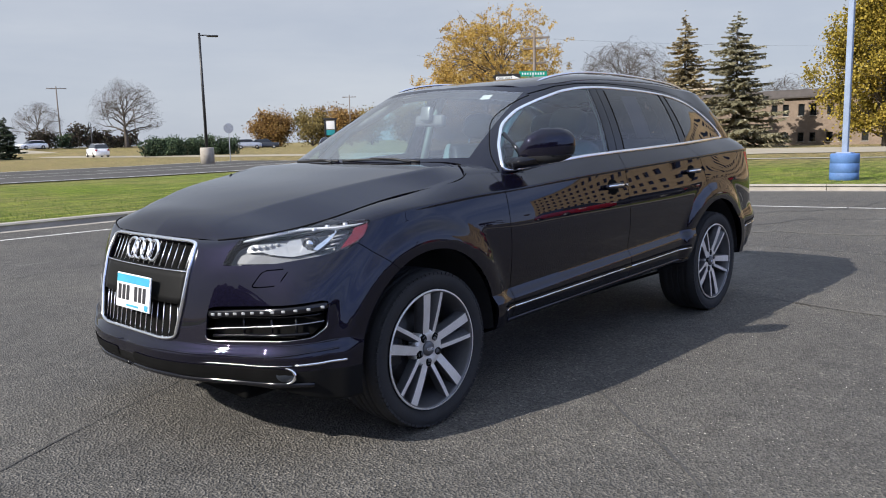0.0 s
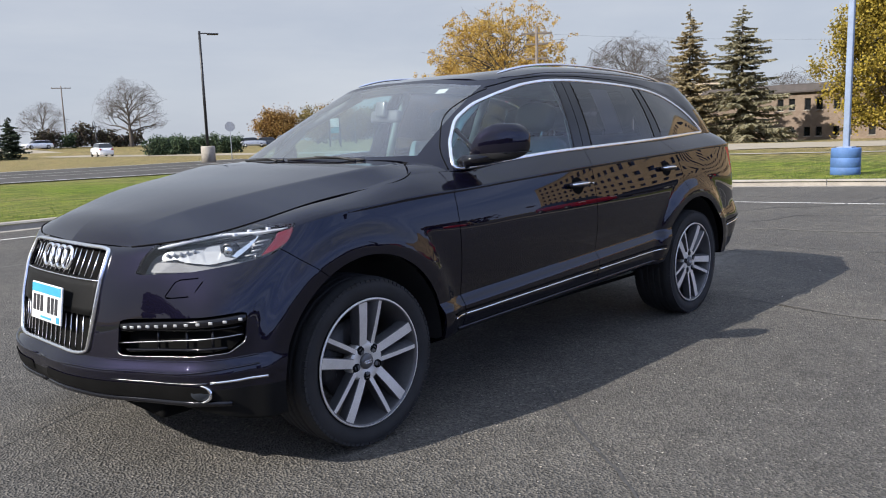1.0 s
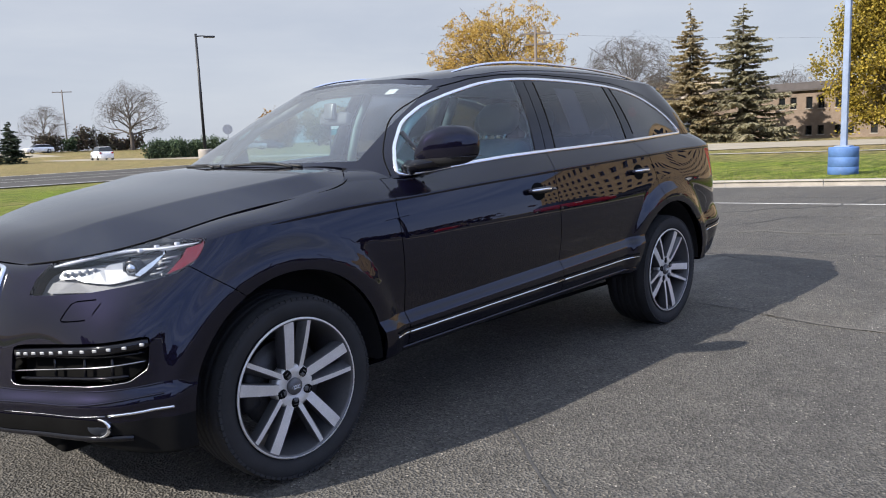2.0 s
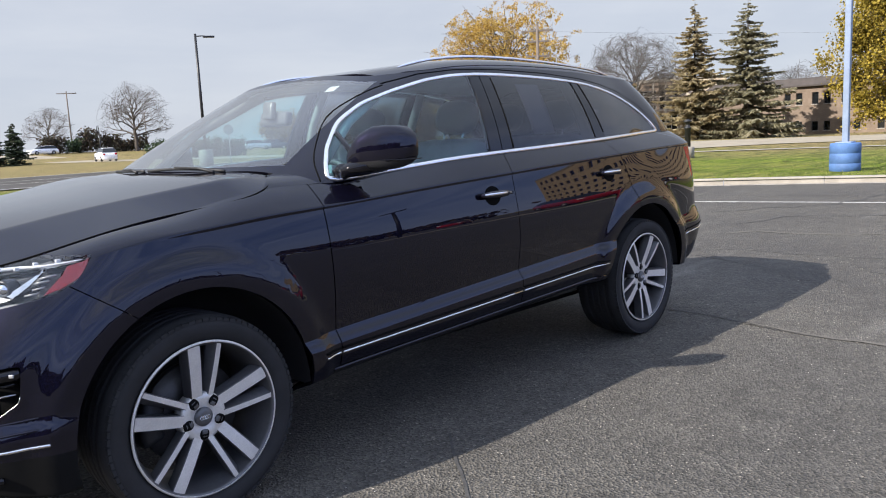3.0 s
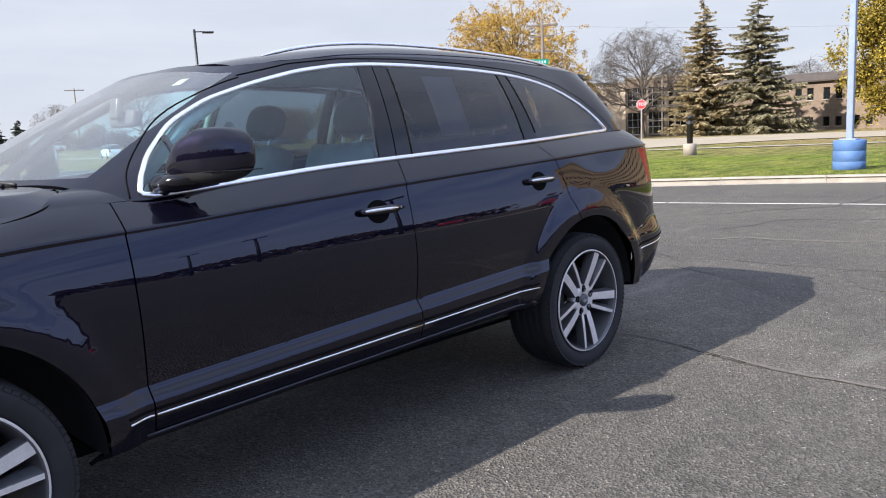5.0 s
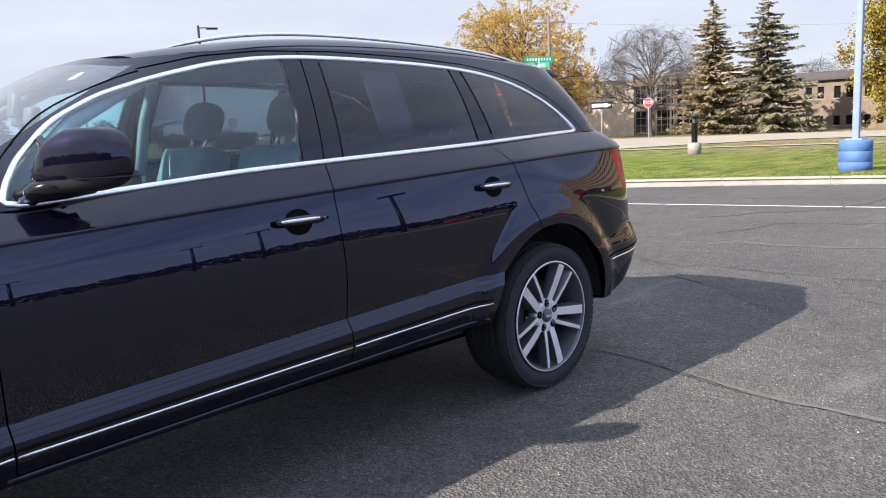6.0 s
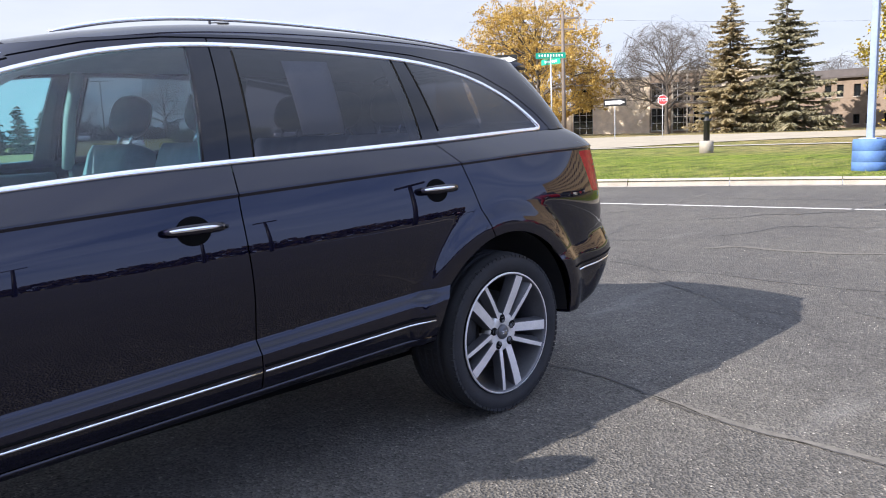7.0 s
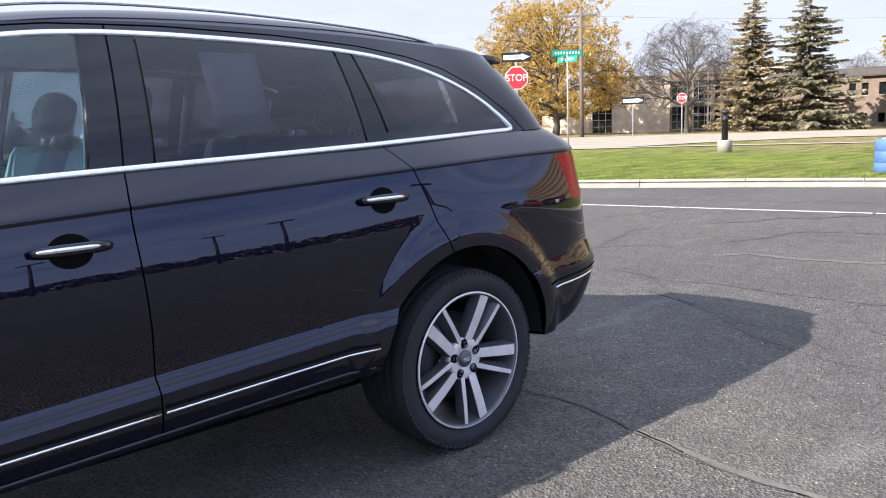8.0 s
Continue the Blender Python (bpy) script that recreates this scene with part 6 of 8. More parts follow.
    def piece(name, outline, lift, mat, label="", thick=0.012, soft=0.2, host=None):
        bm = bmesh.new()
        vs = [bm.verts.new(corner(a, b, lift, sy)) for a, b in rounded(outline, 3, soft)]
        bm.faces.new(vs)
        ext = bmesh.ops.extrude_face_region(bm, geom=bm.faces[:])
        bmesh.ops.translate(bm, verts=[v for v in ext["geom"] if isinstance(v, bmesh.types.BMVert)], vec=(thick, -thick * 0.8 * sy, 0))
        bmesh.ops.triangulate(bm, faces=bm.faces)
        return part(name, fix(bm), mat, host or cover, label, smooth=False)

    piece("lower_bezel", [(-0.13, 0.822), (-0.10, 0.862), (-0.02, 0.862), (0.06, 0.852), (0.24, 0.862), (0.24, 0.847), (0.10, 0.832)], -0.034, LAMP_MID, "dark grey lower bezel")
    piece("indicator_bowl", [(-0.082, 0.872), (-0.066, 0.905), (0.088, 0.917), (0.099, 0.905), (0.066, 0.882), (0.002, 0.876)], -0.034, LAMP_PALE, "silver indicator reflector")
    for k in range(5):
        c = corner(-0.05 + 0.027 * k, 0.886 + 0.004 * k, -0.026, sy)
        bm = bmesh.new()
        bmesh.ops.create_icosphere(bm, subdivisions=2, radius=0.0085, matrix=Matrix.Translation(c))
        part("indicator_facet", bm, LAMP_PALE, cover)
    piece("eyelid", [(-0.003, 0.869), (0.024, 0.881), (0.090, 0.903), (0.105, 0.921), (0.150, 0.926), (0.158, 0.900), (0.180, 0.879), (0.222, 0.872), (0.126, 0.853), (0.038, 0.859)], -0.022, LAMP_PALE, "pale grey lamp surround")
    piece("lamp_well", [(0.155, 0.928), (0.160, 0.898), (0.19, 0.875), (0.235, 0.858), (0.307, 0.873), (0.350, 0.924), (0.356, 0.948), (0.28, 0.950)], -0.036, LAMP_DARK, "dark lamp well")
    piece("light_blade", [(0.200, 0.880), (0.252, 0.914), (0.285, 0.949), (0.296, 0.948), (0.277, 0.915), (0.225, 0.874)], -0.018, LAMP_SILVER, "bright light blade")
    for z0, q0, q1 in ((0.928, 0.285, 0.338), (0.912, 0.272, 0.322), (0.894, 0.275, 0.312), (0.878, 0.255, 0.295)):
        bm = bmesh.new()
        tube(bm, [corner(q0, z0, -0.024, sy), corner(q1, z0 + 0.006, -0.024, sy)], 0.0032, 6)
        part("reflector_fin", bm, LAMP_PALE, cover)
    bm = bmesh.new()
    q_s = np.linspace(-0.085, 0.405, 24)
    tube(bm, corner_line(q_s, lambda q: 0.927 + 0.165 * q - 0.15 * q * q, -0.012, sy, 5), list(np.interp(q_s, [-0.085, -0.03, 0.2, 0.405], [0.003, 0.0065, 0.0055, 0.002])), 8)
    part("light_strip", bm, LAMP_GLOW, cover, "white daytime-lamp strip")
    piece("upper_bezel", [(-0.075, 0.922), (0.0, 0.948), (0.126, 0.962), (0.267, 0.975), (0.395, 0.979), (0.27, 0.960), (0.08, 0.938), (0.0, 0.929)], -0.026, LAMP_GREY, "grey upper bezel")
    for q, z in ((0.012, 0.940), (0.058, 0.944), (0.101, 0.948), (0.148, 0.952), (0.200, 0.956), (0.255, 0.962), (0.328, 0.968)):
        bm = bmesh.new()
        box(bm, -0.007, 0.007, -0.008, 0.008, -0.0055, 0.0055, 0.002, Matrix.Translation(corner(q, z, -0.012, sy)))
        part("lamp_cell", bm, LAMP_GLOW, cover)
    c = corner(0.188, 0.904, -0.024, sy)
    bm = bmesh.new()
    lathe(bm, [(0.020, 0.010), (0.027, 0.012), (0.030, 0.006), (0.031, -0.03)], 30, "x")
    facing = Matrix.Translation(c) @ Matrix.Rotation(math.pi - 0.55 * sy, 4, "Z")
    bmesh.ops.transform(bm, matrix=facing, verts=bm.verts)
    projector = part("projector", fix(bm), LAMP_DARK, cover, "round projector lamp")
    bm = bmesh.new()
    lathe(bm, [(0.0005, 0.017), (0.010, 0.0155), (0.017, 0.011), (0.0205, 0.004)], 24, "x")
    bmesh.ops.transform(bm, matrix=facing, verts=bm.verts)
    part("projector_lens", fix(bm), LAMP_SILVER, projector, "bright projector lens")
    piece("side_marker", [(0.312, 0.872), (0.356, 0.922), (0.370, 0.949), (0.424, 0.968), (0.424, 0.942), (0.398, 0.908), (0.352, 0.882)], -0.010, MARKER_RED, "red side marker", soft=0.15)

# cowl, wipers and cabin
bm = bmesh.new()
rows = []
for w in np.linspace(-0.66, 0.66, 25):
    f = (abs(w) / 0.80) ** 2
    x0, x1 = 0.235 + 0.20 * f, 0.345 + 0.20 * f
    rows.append([bm.verts.new((x0, w, 1.150 - 0.012 * f)), bm.verts.new((x1, w, 1.176 - 0.01 * f)), bm.verts.new((x1 + 0.1, w, 1.10))])
for a, b in zip(rows[:-1], rows[1:]):
    bm.faces.new((a[0], b[0], b[1], a[1]))
    bm.faces.new((a[1], b[1], b[2], a[2]))
part("cowl", fix(bm), BLACK_PLASTIC, car, "black plastic scuttle panel")
for y0, y1, dx in ((-0.50, 0.02, 0.014), (0.06, 0.55, 0.0)):
    bm = bmesh.new()
    pts = []
    for t in np.linspace(0, 1, 14):
        w = y0 + (y1 - y0) * t
        f = (abs(w) / 0.80) ** 2
        pts.append((0.345 + 0.19 * f + dx * math.sin(t * math.pi), w, 1.190 - 0.012 * f + (dx * 0.62) * math.sin(t * math.pi)))
    tube(bm, pts, 0.0050, 6, flat=(1, 1.3))
    wiper = part("wiper", bm, BLACK_PLASTIC, car, "black wiper blade at rest")
    bm = bmesh.new()
    a, b = Vector(pts[1]) + Vector((-0.008, 0, 0.002)), Vector(pts[8])
    tube(bm, [a + Vector((-0.012, 0.0, -0.006)), a.lerp(b, 0.4) + Vector((-0.006, 0, 0.006)), b + Vector((0, 0, 0.006))], [0.007, 0.0055, 0.0045], 8)
    part("wiper_arm", bm, BLACK_PLASTIC, wiper)
bm = bmesh.new()
box(bm, 0.42, 0.98, -0.74, 0.74, 0.72, 1.12, 0.05)
for v in bm.verts:
    if v.co.z > 1.0:
        v.co.z += 0.035 * (1 - ((v.co.x - 0.6) / 0.45) ** 2)
dash = part("dashboard", bm, LEATHER_DARK, car, "charcoal dashboard")
bm = bmesh.new()
box(bm, 0.93, 0.99, -0.55, -0.20, 1.02, 1.14, 0.03)
part("instrument_cowl", bm, LEATHER_DARK, dash)
bm = bmesh.new()
ring = [Vector((0.0, 0.185 * math.cos(a), 0.185 * math.sin(a))) for a in np.linspace(0, math.tau, 41)[:-1]]
tube(bm, ring, 0.015, 10, closed=True)
tube(bm, [(0.0, -0.18, 0), (-0.03, 0, 0), (0.0, 0.18, 0)], 0.022, 8)
tube(bm, [(-0.03, 0, 0), (0, 0, -0.18)], 0.02, 8)
tube(bm, [(-0.02, 0, 0), (-0.25, 0, 0)], 0.03, 8)
wheelring = part("steering_wheel", bm, LEATHER_DARK, car, "charcoal leather steering wheel")
wheelring.matrix_basis = pose(1.13, -0.385, 1.02, 0, -24, 0)


def cushion(bm, x0, x1, y0, y1, z0, z1, m, puff=0.02, bevel=0.05):
    vs = box(bm, x0, x1, y0, y1, z0, z1, bevel)
    for v in vs:
        c = v.co
        v.co.x += puff * math.cos((c.y - (y0 + y1) / 2) / (y1 - y0) * 3.0) * (1 if c.x > (x0 + x1) / 2 else -1)
    bmesh.ops.transform(bm, matrix=m, verts=vs)


def build_seat(x, y, headrest=True):
    bm = bmesh.new()
    cushion(bm, x - 0.30, x + 0.22, y - 0.26, y + 0.26, 0.54, 0.72, Matrix())
    seat = part("seat", bm, LEATHER, car, "grey leather seat")
    back = Matrix.Translation((x + 0.20, y, 0.68)) @ Matrix.Rotation(radians(19), 4, "Y")
    bm = bmesh.new()
    cushion(bm, -0.07, 0.07, -0.25, 0.25, 0.0, 0.60, back, 0.02)
    part("backrest", bm, LEATHER, seat)
    if headrest:
        bm = bmesh.new()
        for s in (-0.07, 0.07):
            tube(bm, [back @ Vector((0, s, 0.58)), back @ Vector((0, s, 0.70))], 0.008, 8)
        part("headrest_posts", bm, CHROME, seat)
        bm = bmesh.new()
        vs = bmesh.ops.create_icosphere(bm, subdivisions=4, radius=1.0)["verts"]
        for v in vs:
            v.co = Vector([math.copysign(abs(q) ** 0.72, q) * r for q, r in zip(v.co, (0.066, 0.138, 0.094))]) + Vector((0, 0, 0.74))
        bmesh.ops.transform(bm, matrix=back, verts=vs)
        part("headrest", bm, LEATHER_DARK, seat, "charcoal headrest")
    return seat


for x, y in ((1.52, -0.385), (1.52, 0.385), (2.42, -0.42), (2.42, 0.42), (2.42, 0.0)):
    build_seat(x, y)
bm = bmesh.new()
box(bm, 1.1, 1.75, -0.12, 0.12, 0.5, 0.86, 0.04)
part("centre_console", bm, LEATHER_DARK, car)
hp = [Vector(p) - Vector((0, 0, 0.035)) for p in roof_sheet[0]]
soup("headliner", hp + [mirrored(p) for p in hp], [f[::-1] for f in roof_sheet[1]] + [[i + len(hp) for i in f] for f in roof_sheet[1]], HEADLINER, car)
bm = bmesh.new()
box(bm, -0.025, 0.02, -0.115, 0.115, -0.035, 0.035, 0.018)
inner_mirror = part("rear_view_mirror", bm, LAMP_MID, car, "dark interior mirror with a pale sensor housing")
bm = bmesh.new()
box(bm, -0.06, -0.03, -0.04, 0.04, -0.01, 0.08, 0.012)
part("sensor_housing", bm, LAMP_GREY, inner_mirror, "pale grey sensor housing")
inner_mirror.matrix_basis = pose(1.02, -0.02, 1.405, 0, 10, 0)
for x, y, z, w, h in ((1.075, -0.41, 1.527, 0.07, 0.045),):
    bm = bmesh.new()
    box(bm, -0.001, 0.001, -w / 2, w / 2, -h / 2, h / 2)
    o = part("windscreen_sticker", bm, WHITE_PAPER, car, "white paper sticker behind the glass", smooth=False)
    o.matrix_basis = pose(x, y, z, 0, 58, 0)
# printed price sheet taped inside the near rear window, its blank back to the glass
bm = bmesh.new()
net = [[bm.verts.new(green_at(x0 + (x1 - x0) * u, z, -0.012)[0]) for u in np.linspace(0, 1, 6)] for z, x0, x1 in ((1.275, 2.080, 2.268), (1.35, 2.084, 2.276), (1.42, 2.088, 2.284), (1.49, 2.092, 2.292), (1.548, 2.096, 2.300))]
for a, b in zip(net[:-1], net[1:]):
    for k in range(5):
        bm.faces.new((a[k], a[k + 1], b[k + 1], b[k]))
sheet_faces = bm.faces[:]
ext = bmesh.ops.extrude_face_region(bm, geom=sheet_faces)
bmesh.ops.translate(bm, verts=[v for v in ext["geom"] if isinstance(v, bmesh.types.BMVert)], vec=(0, 0.0012, 0))
part("window_sheet", fix(bm), WHITE_PAPER, car, "white paper sheet behind the dark glass")
# inner pillars and door linings
for sy in (-1, 1):
    for pts, r in (([(1.80, 0.80, 1.15), (1.81, 0.73, 1.4), (1.83, 0.62, 1.585)], 0.030), ([(2.68, 0.79, 1.18), (2.68, 0.70, 1.4), (2.67, 0.60, 1.57)], 0.030), ([(0.68, 0.72, 1.12), (0.95, 0.65, 1.36), (1.32, 0.54, 1.55)], 0.026)):
        bm = bmesh.new()
        tube(bm, [(x, sy * w, z) for x, w, z in pts], r, 8)
        part("inner_pillar", bm, HEADLINER, car, "pale grey pillar lining")
    for x0, x1 in ((0.70, 1.74), (1.80, 2.62)):
        bm = bmesh.new()
        box(bm, x0, x1, min(sy * 0.77, sy * 0.815), max(sy * 0.77, sy * 0.815), 0.45, 1.135 + 0.03 * (x0 - 0.6), 0.015)
        part("door_lining", bm, LEATHER_DARK, car)

bm = bmesh.new()
rows = []
for w in np.linspace(-0.53, 0.53, 15):
    f = abs(w) / 0.53
    rows.append([bm.verts.new((x, w, z - 0.012 * f**3)) for x, z in ((3.50, 1.610 - 0.006 * f), (3.62, 1.602), (3.745 - 0.07 * f**2, 1.588), (3.74 - 0.07 * f**2, 1.566), (3.62, 1.562), (3.52, 1.558))])
for a, b in zip(rows[:-1], rows[1:]):
    for k in range(6):
        bm.faces.new((a[k], b[k], b[(k + 1) % 6], a[(k + 1) % 6]))
bm.faces.new(rows[0])
bm.faces.new(rows[-1][::-1])
spoiler = part("roof_spoiler", fix(bm), PAINT, car, "black roof spoiler")
bm = bmesh.new()
box(bm, 3.738, 3.750, -0.2, 0.2, 1.569, 1.582, 0.003)
part("brake_light", bm, RED_LENS, spoiler, "red high-level brake light")

# ---- trees ----
def tube_soup(verts, faces, path, radii, sides):
    k0 = len(verts)
    for i, p in enumerate(path):
        a, b = path[max(0, i - 1)], path[min(len(path) - 1, i + 1)]
        t = (b - a).normalized()
        u = t.orthogonal().normalized()
        s = t.cross(u)
        for k in range(sides):
            an = k * math.tau / sides
            verts.append(p + (u * math.cos(an) + s * math.sin(an)) * radii[i])
    for i in range(len(path) - 1):
        for k in range(sides):
            a, b = k0 + i * sides + k, k0 + i * sides + (k + 1) % sides
            faces.append((a, b, b + sides, a + sides))


def grow(rnd, height, spread, trunk, levels, counts, start=0.25, lift=0.55, wander=0.12, fan=0.0):
    """Branches of a broad-leaved tree: returns a list of (path, radii, level)."""
    out = []
    top = Vector((rnd.uniform(-0.03, 0.03) * height, rnd.uniform(-0.03, 0.03) * height, height * 0.82))
    n = 9
    path = [Vector((0, 0, 0)).lerp(top, i / (n - 1)) + Vector((rnd.gauss(0, 0.012), rnd.gauss(0, 0.012), 0)) * height * (i > 0) for i in range(n)]
    out.append((path, [trunk * (1.25 - 0.25 * min(1, i)) * (1 - 0.85 * i / (n - 1)) for i in range(n)], 0))
    tips = [(path, [trunk * (1 - 0.85 * i / (n - 1)) for i in range(n)], 0)]
    for level in range(1, levels + 1):
        nxt = []
        for ppath, prad, _ in tips:
            length0 = sum((b - a).length for a, b in zip(ppath[:-1], ppath[1:]))
            m = counts[level - 1]
            for j in range(m):
                f = (start if level == 1 else 0.25) + (1 - (start if level == 1 else 0.25)) * (j + rnd.random()) / m
                x = f * (len(ppath) - 1)
                i = min(int(x), len(ppath) - 2)
                base = ppath[i].lerp(ppath[i + 1], x - i)
                r0 = (prad[i] + (prad[i + 1] - prad[i]) * (x - i))
                par = (ppath[i + 1] - ppath[i]).normalized()
                if level == 1:
                    an = j * 2.399 + rnd.uniform(-0.4, 0.4)
                    shape = math.sin(math.pi * min(1.0, 0.16 + 0.80 * (1 - (f - start) / (1 - start)))) ** 0.6
                    way = Vector((math.cos(an), math.sin(an), lift + 0.9 * f * f)).normalized()
                    ln = spread * (0.75 + 0.35 * rnd.random()) * (0.35 + 0.75 * shape)
                else:
                    side = Vector((rnd.gauss(0, 1), rnd.gauss(0, 1), rnd.gauss(0.25, 0.8))).normalized()
                    way = (par * (0.9 + 0.8 * fan) + side * (0.95 - 0.2 * fan)).normalized()
                    ln = length0 * (0.62 + 0.16 * fan - 0.35 * f) * rnd.uniform(0.7, 1.25)
                k = 6 if level == 1 else 4 if level == 2 else 3
                p = [base]
                d = way
                for q in range(1, k):
                    d = (d + Vector((rnd.gauss(0, wander), rnd.gauss(0, wander), rnd.gauss(0.05, wander)))).normalized()
                    p.append(p[-1] + d * ln / (k - 1))
                rr = max(0.007, min(r0 * 0.62, r0 * 0.9))
                rad = [max(0.005, rr * (1 - 0.8 * q / (k - 1))) for q in range(k)]
                out.append((p, rad, level))
                nxt.append((p, rad, level))
        tips = nxt
    return out


def branches_part(name, twigs, material, parent, wide=1.0):
    verts, faces = [], []
    for path, rad, level in twigs:
        tube_soup(verts, faces, path, [r * wide for r in rad], 8 if level == 0 else 5 if level == 1 else 3)
    return soup(name, verts, faces, material, parent)


def leaves_part(name, rnd, spots, size, material, parent, flat=0.5):
    verts, faces = [], []
    for p, scale in spots:
        n = Vector((rnd.gauss(0, 1), rnd.gauss(0, 1), rnd.gauss(flat, 0.8))).normalized()
        u = n.orthogonal().normalized()
        u = (Matrix.Rotation(rnd.random() * math.tau, 3, n) @ u)
        v = n.cross(u)
        s = size * scale * rnd.uniform(0.6, 1.3)
        k = len(verts)
        bend = n * s * rnd.uniform(-0.3, 0.3)
        verts += [p - u * s * 0.5, p + v * s * 0.42 + bend, p + u * s * 0.5, p - v * s * 0.42 + bend * 0.5]
        faces.append((k, k + 1, k + 2, k + 3))
    return soup(name, verts, faces, material, parent)


def leafy_tree(name, at, height, spread, trunk, seed, material, leaf, n_leaf, label, counts=(22, 9, 5), start=0.2, lift=0.45, clump=0.55, bark=BARK):
    rnd = random.Random(seed)
    tree = thing(name, label, "tree", Matrix.Translation(at))
    twigs = grow(rnd, height, spread, trunk, len(counts), counts, start, lift)
    branches_part("trunk", [t for t in twigs if t[2] == 0], bark, tree)
    branches_part("limb_frame", [t for t in twigs if t[2] > 0], bark, tree, 1.2)
    ends = [t for t in twigs if t[2] == len(counts)]
    spots = []
    for _ in range(n_leaf):
        path = rnd.choice(ends)[0]
        f = rnd.uniform(0.2, 1.15) * (len(path) - 1)
        i = min(int(f), len(path) - 2)
        p = path[i] + (path[i + 1] - path[i]) * (f - i)
        spots.append((p + Vector((rnd.gauss(0, clump), rnd.gauss(0, clump), rnd.gauss(0, clump * 0.8))), 1.0))
    leaves_part("crown", rnd, spots, leaf, material, tree)
    return tree


def bent(base, way, tip, k, rnd, shake):
    """A limb that leaves along one direction and straightens towards its tip."""
    ln = (tip - base).length
    mid = base + way * ln * 0.45
    p = [base]
    for q in range(1, k):
        f = q / (k - 1)
        p.append(base * (1 - f) ** 2 + mid * (2 * f * (1 - f)) + tip * f * f + Vector((rnd.gauss(0, 1), rnd.gauss(0, 1), rnd.gauss(0, 1))) * ln * shake * (q < k - 1))
    return p


def fan(rnd, height, spread, trunk, counts, fork=0.2, droop=0.1, ragged=0.12):
    """Limbs fanning straight out of a short trunk to the rim of a domed crown: (path, radii, level)."""
    core = Vector((0, 0, height * (fork + 0.16)))

    def rim(way):
        up = height - core.z if way.z > 0 else core.z * 0.55
        r = 1 / math.sqrt((way.x**2 + way.y**2) / spread**2 + (way.z / up) ** 2)
        return core + way * r * rnd.uniform(1 - 1.6 * ragged, 1 + ragged)

    top = Vector((rnd.gauss(0, 0.02) * height, rnd.gauss(0, 0.02) * height, height * 0.62))
    path = bent(Vector(), Vector((rnd.gauss(0, 0.03), rnd.gauss(0, 0.03), 1)), top, 8, rnd, 0.008)
    out = [(path, [trunk * (1.3 if q == 0 else 1.0) * (1 - 0.85 * q / 7) for q in range(8)], 0)]
    tips = []
    for j in range(counts[0]):
        f = (j + rnd.random()) / counts[0]
        z = -droop + (1 + droop) * f**0.9
        an = j * 2.399 + rnd.uniform(-0.3, 0.3)
        h = math.sqrt(max(0.0, 1 - min(z, 1.0) ** 2))
        way = Vector((h * math.cos(an), h * math.sin(an), z)).normalized()
        x = (fork + (0.58 - fork) * f) / 0.62 * 7
        i = min(int(x), 6)
        base = path[i].lerp(path[i + 1], x - i)
        limb = bent(base, (way + Vector((0, 0, 0.55))).normalized(), rim(way), 7, rnd, 0.018)
        rr = trunk * 0.42 * (1.15 - 0.6 * f)
        rad = [max(0.012, rr * (1 - 0.86 * q / 6)) for q in range(7)]
        out.append((limb, rad, 1))
        tips.append((limb, rad, way))
    for level in range(2, len(counts) + 1):
        nxt = []
        loose = 0.34 / (level - 1) ** 0.35
        for limb, prad, way in tips:
            for j in range(counts[level - 1]):
                f = 0.15 + 0.78 * (j + rnd.random()) / counts[level - 1]
                x = f * (len(limb) - 1)
                i = min(int(x), len(limb) - 2)
                base = limb[i].lerp(limb[i + 1], x - i)
                aim = (way + Vector((rnd.gauss(0, loose), rnd.gauss(0, loose), rnd.gauss(0.04, loose)))).normalized()
                end = base.lerp(rim(aim), rnd.uniform(0.72, 1.05) if level == 2 else rnd.uniform(0.22, 0.62))
                k = 5 if level == 2 else 3
                side = (aim - way * aim.dot(way)).normalized()
                start = ((limb[i + 1] - limb[i]).normalized() + side * 0.45).normalized()
                twig = bent(base, start, end, k, rnd, 0.02)
                rr = max(0.006, prad[i] * 0.55)
                rad = [max(0.005, rr * (1 - 0.8 * q / (k - 1))) for q in range(k)]
                out.append((twig, rad, level))
                nxt.append((twig, rad, aim))
        tips = nxt
    return out


def fan_maple(at, height, spread, trunk, seed, material, leaf, n_leaf, label, counts=(26, 8, 6)):
    rnd = random.Random(seed)
    tree = thing("maple_tree", label, "tree", Matrix.Translation(at))
    twigs = fan(rnd, height, spread, trunk, counts, 0.11, 0.42, 0.20)
    branches_part("trunk", [t for t in twigs if t[2] == 0], BARK, tree)
    branches_part("limb_frame", [t for t in twigs if t[2] > 0], BARK, tree, 1.1)
    ends = [t[0] for t in twigs if t[2] == len(counts)]
    spots = []
    for _ in range(n_leaf):
        path = rnd.choice(ends)
        f = rnd.uniform(0.05, 1.04) ** 0.7 * (len(path) - 1)
        i = min(int(f), len(path) - 2)
        spots.append((path[i] + (path[i + 1] - path[i]) * (f - i) + Vector((rnd.gauss(0, 0.15), rnd.gauss(0, 0.15), rnd.gauss(0, 0.13))), 1.0))
    leaves_part("crown", rnd, spots, leaf, material, tree)
    return tree


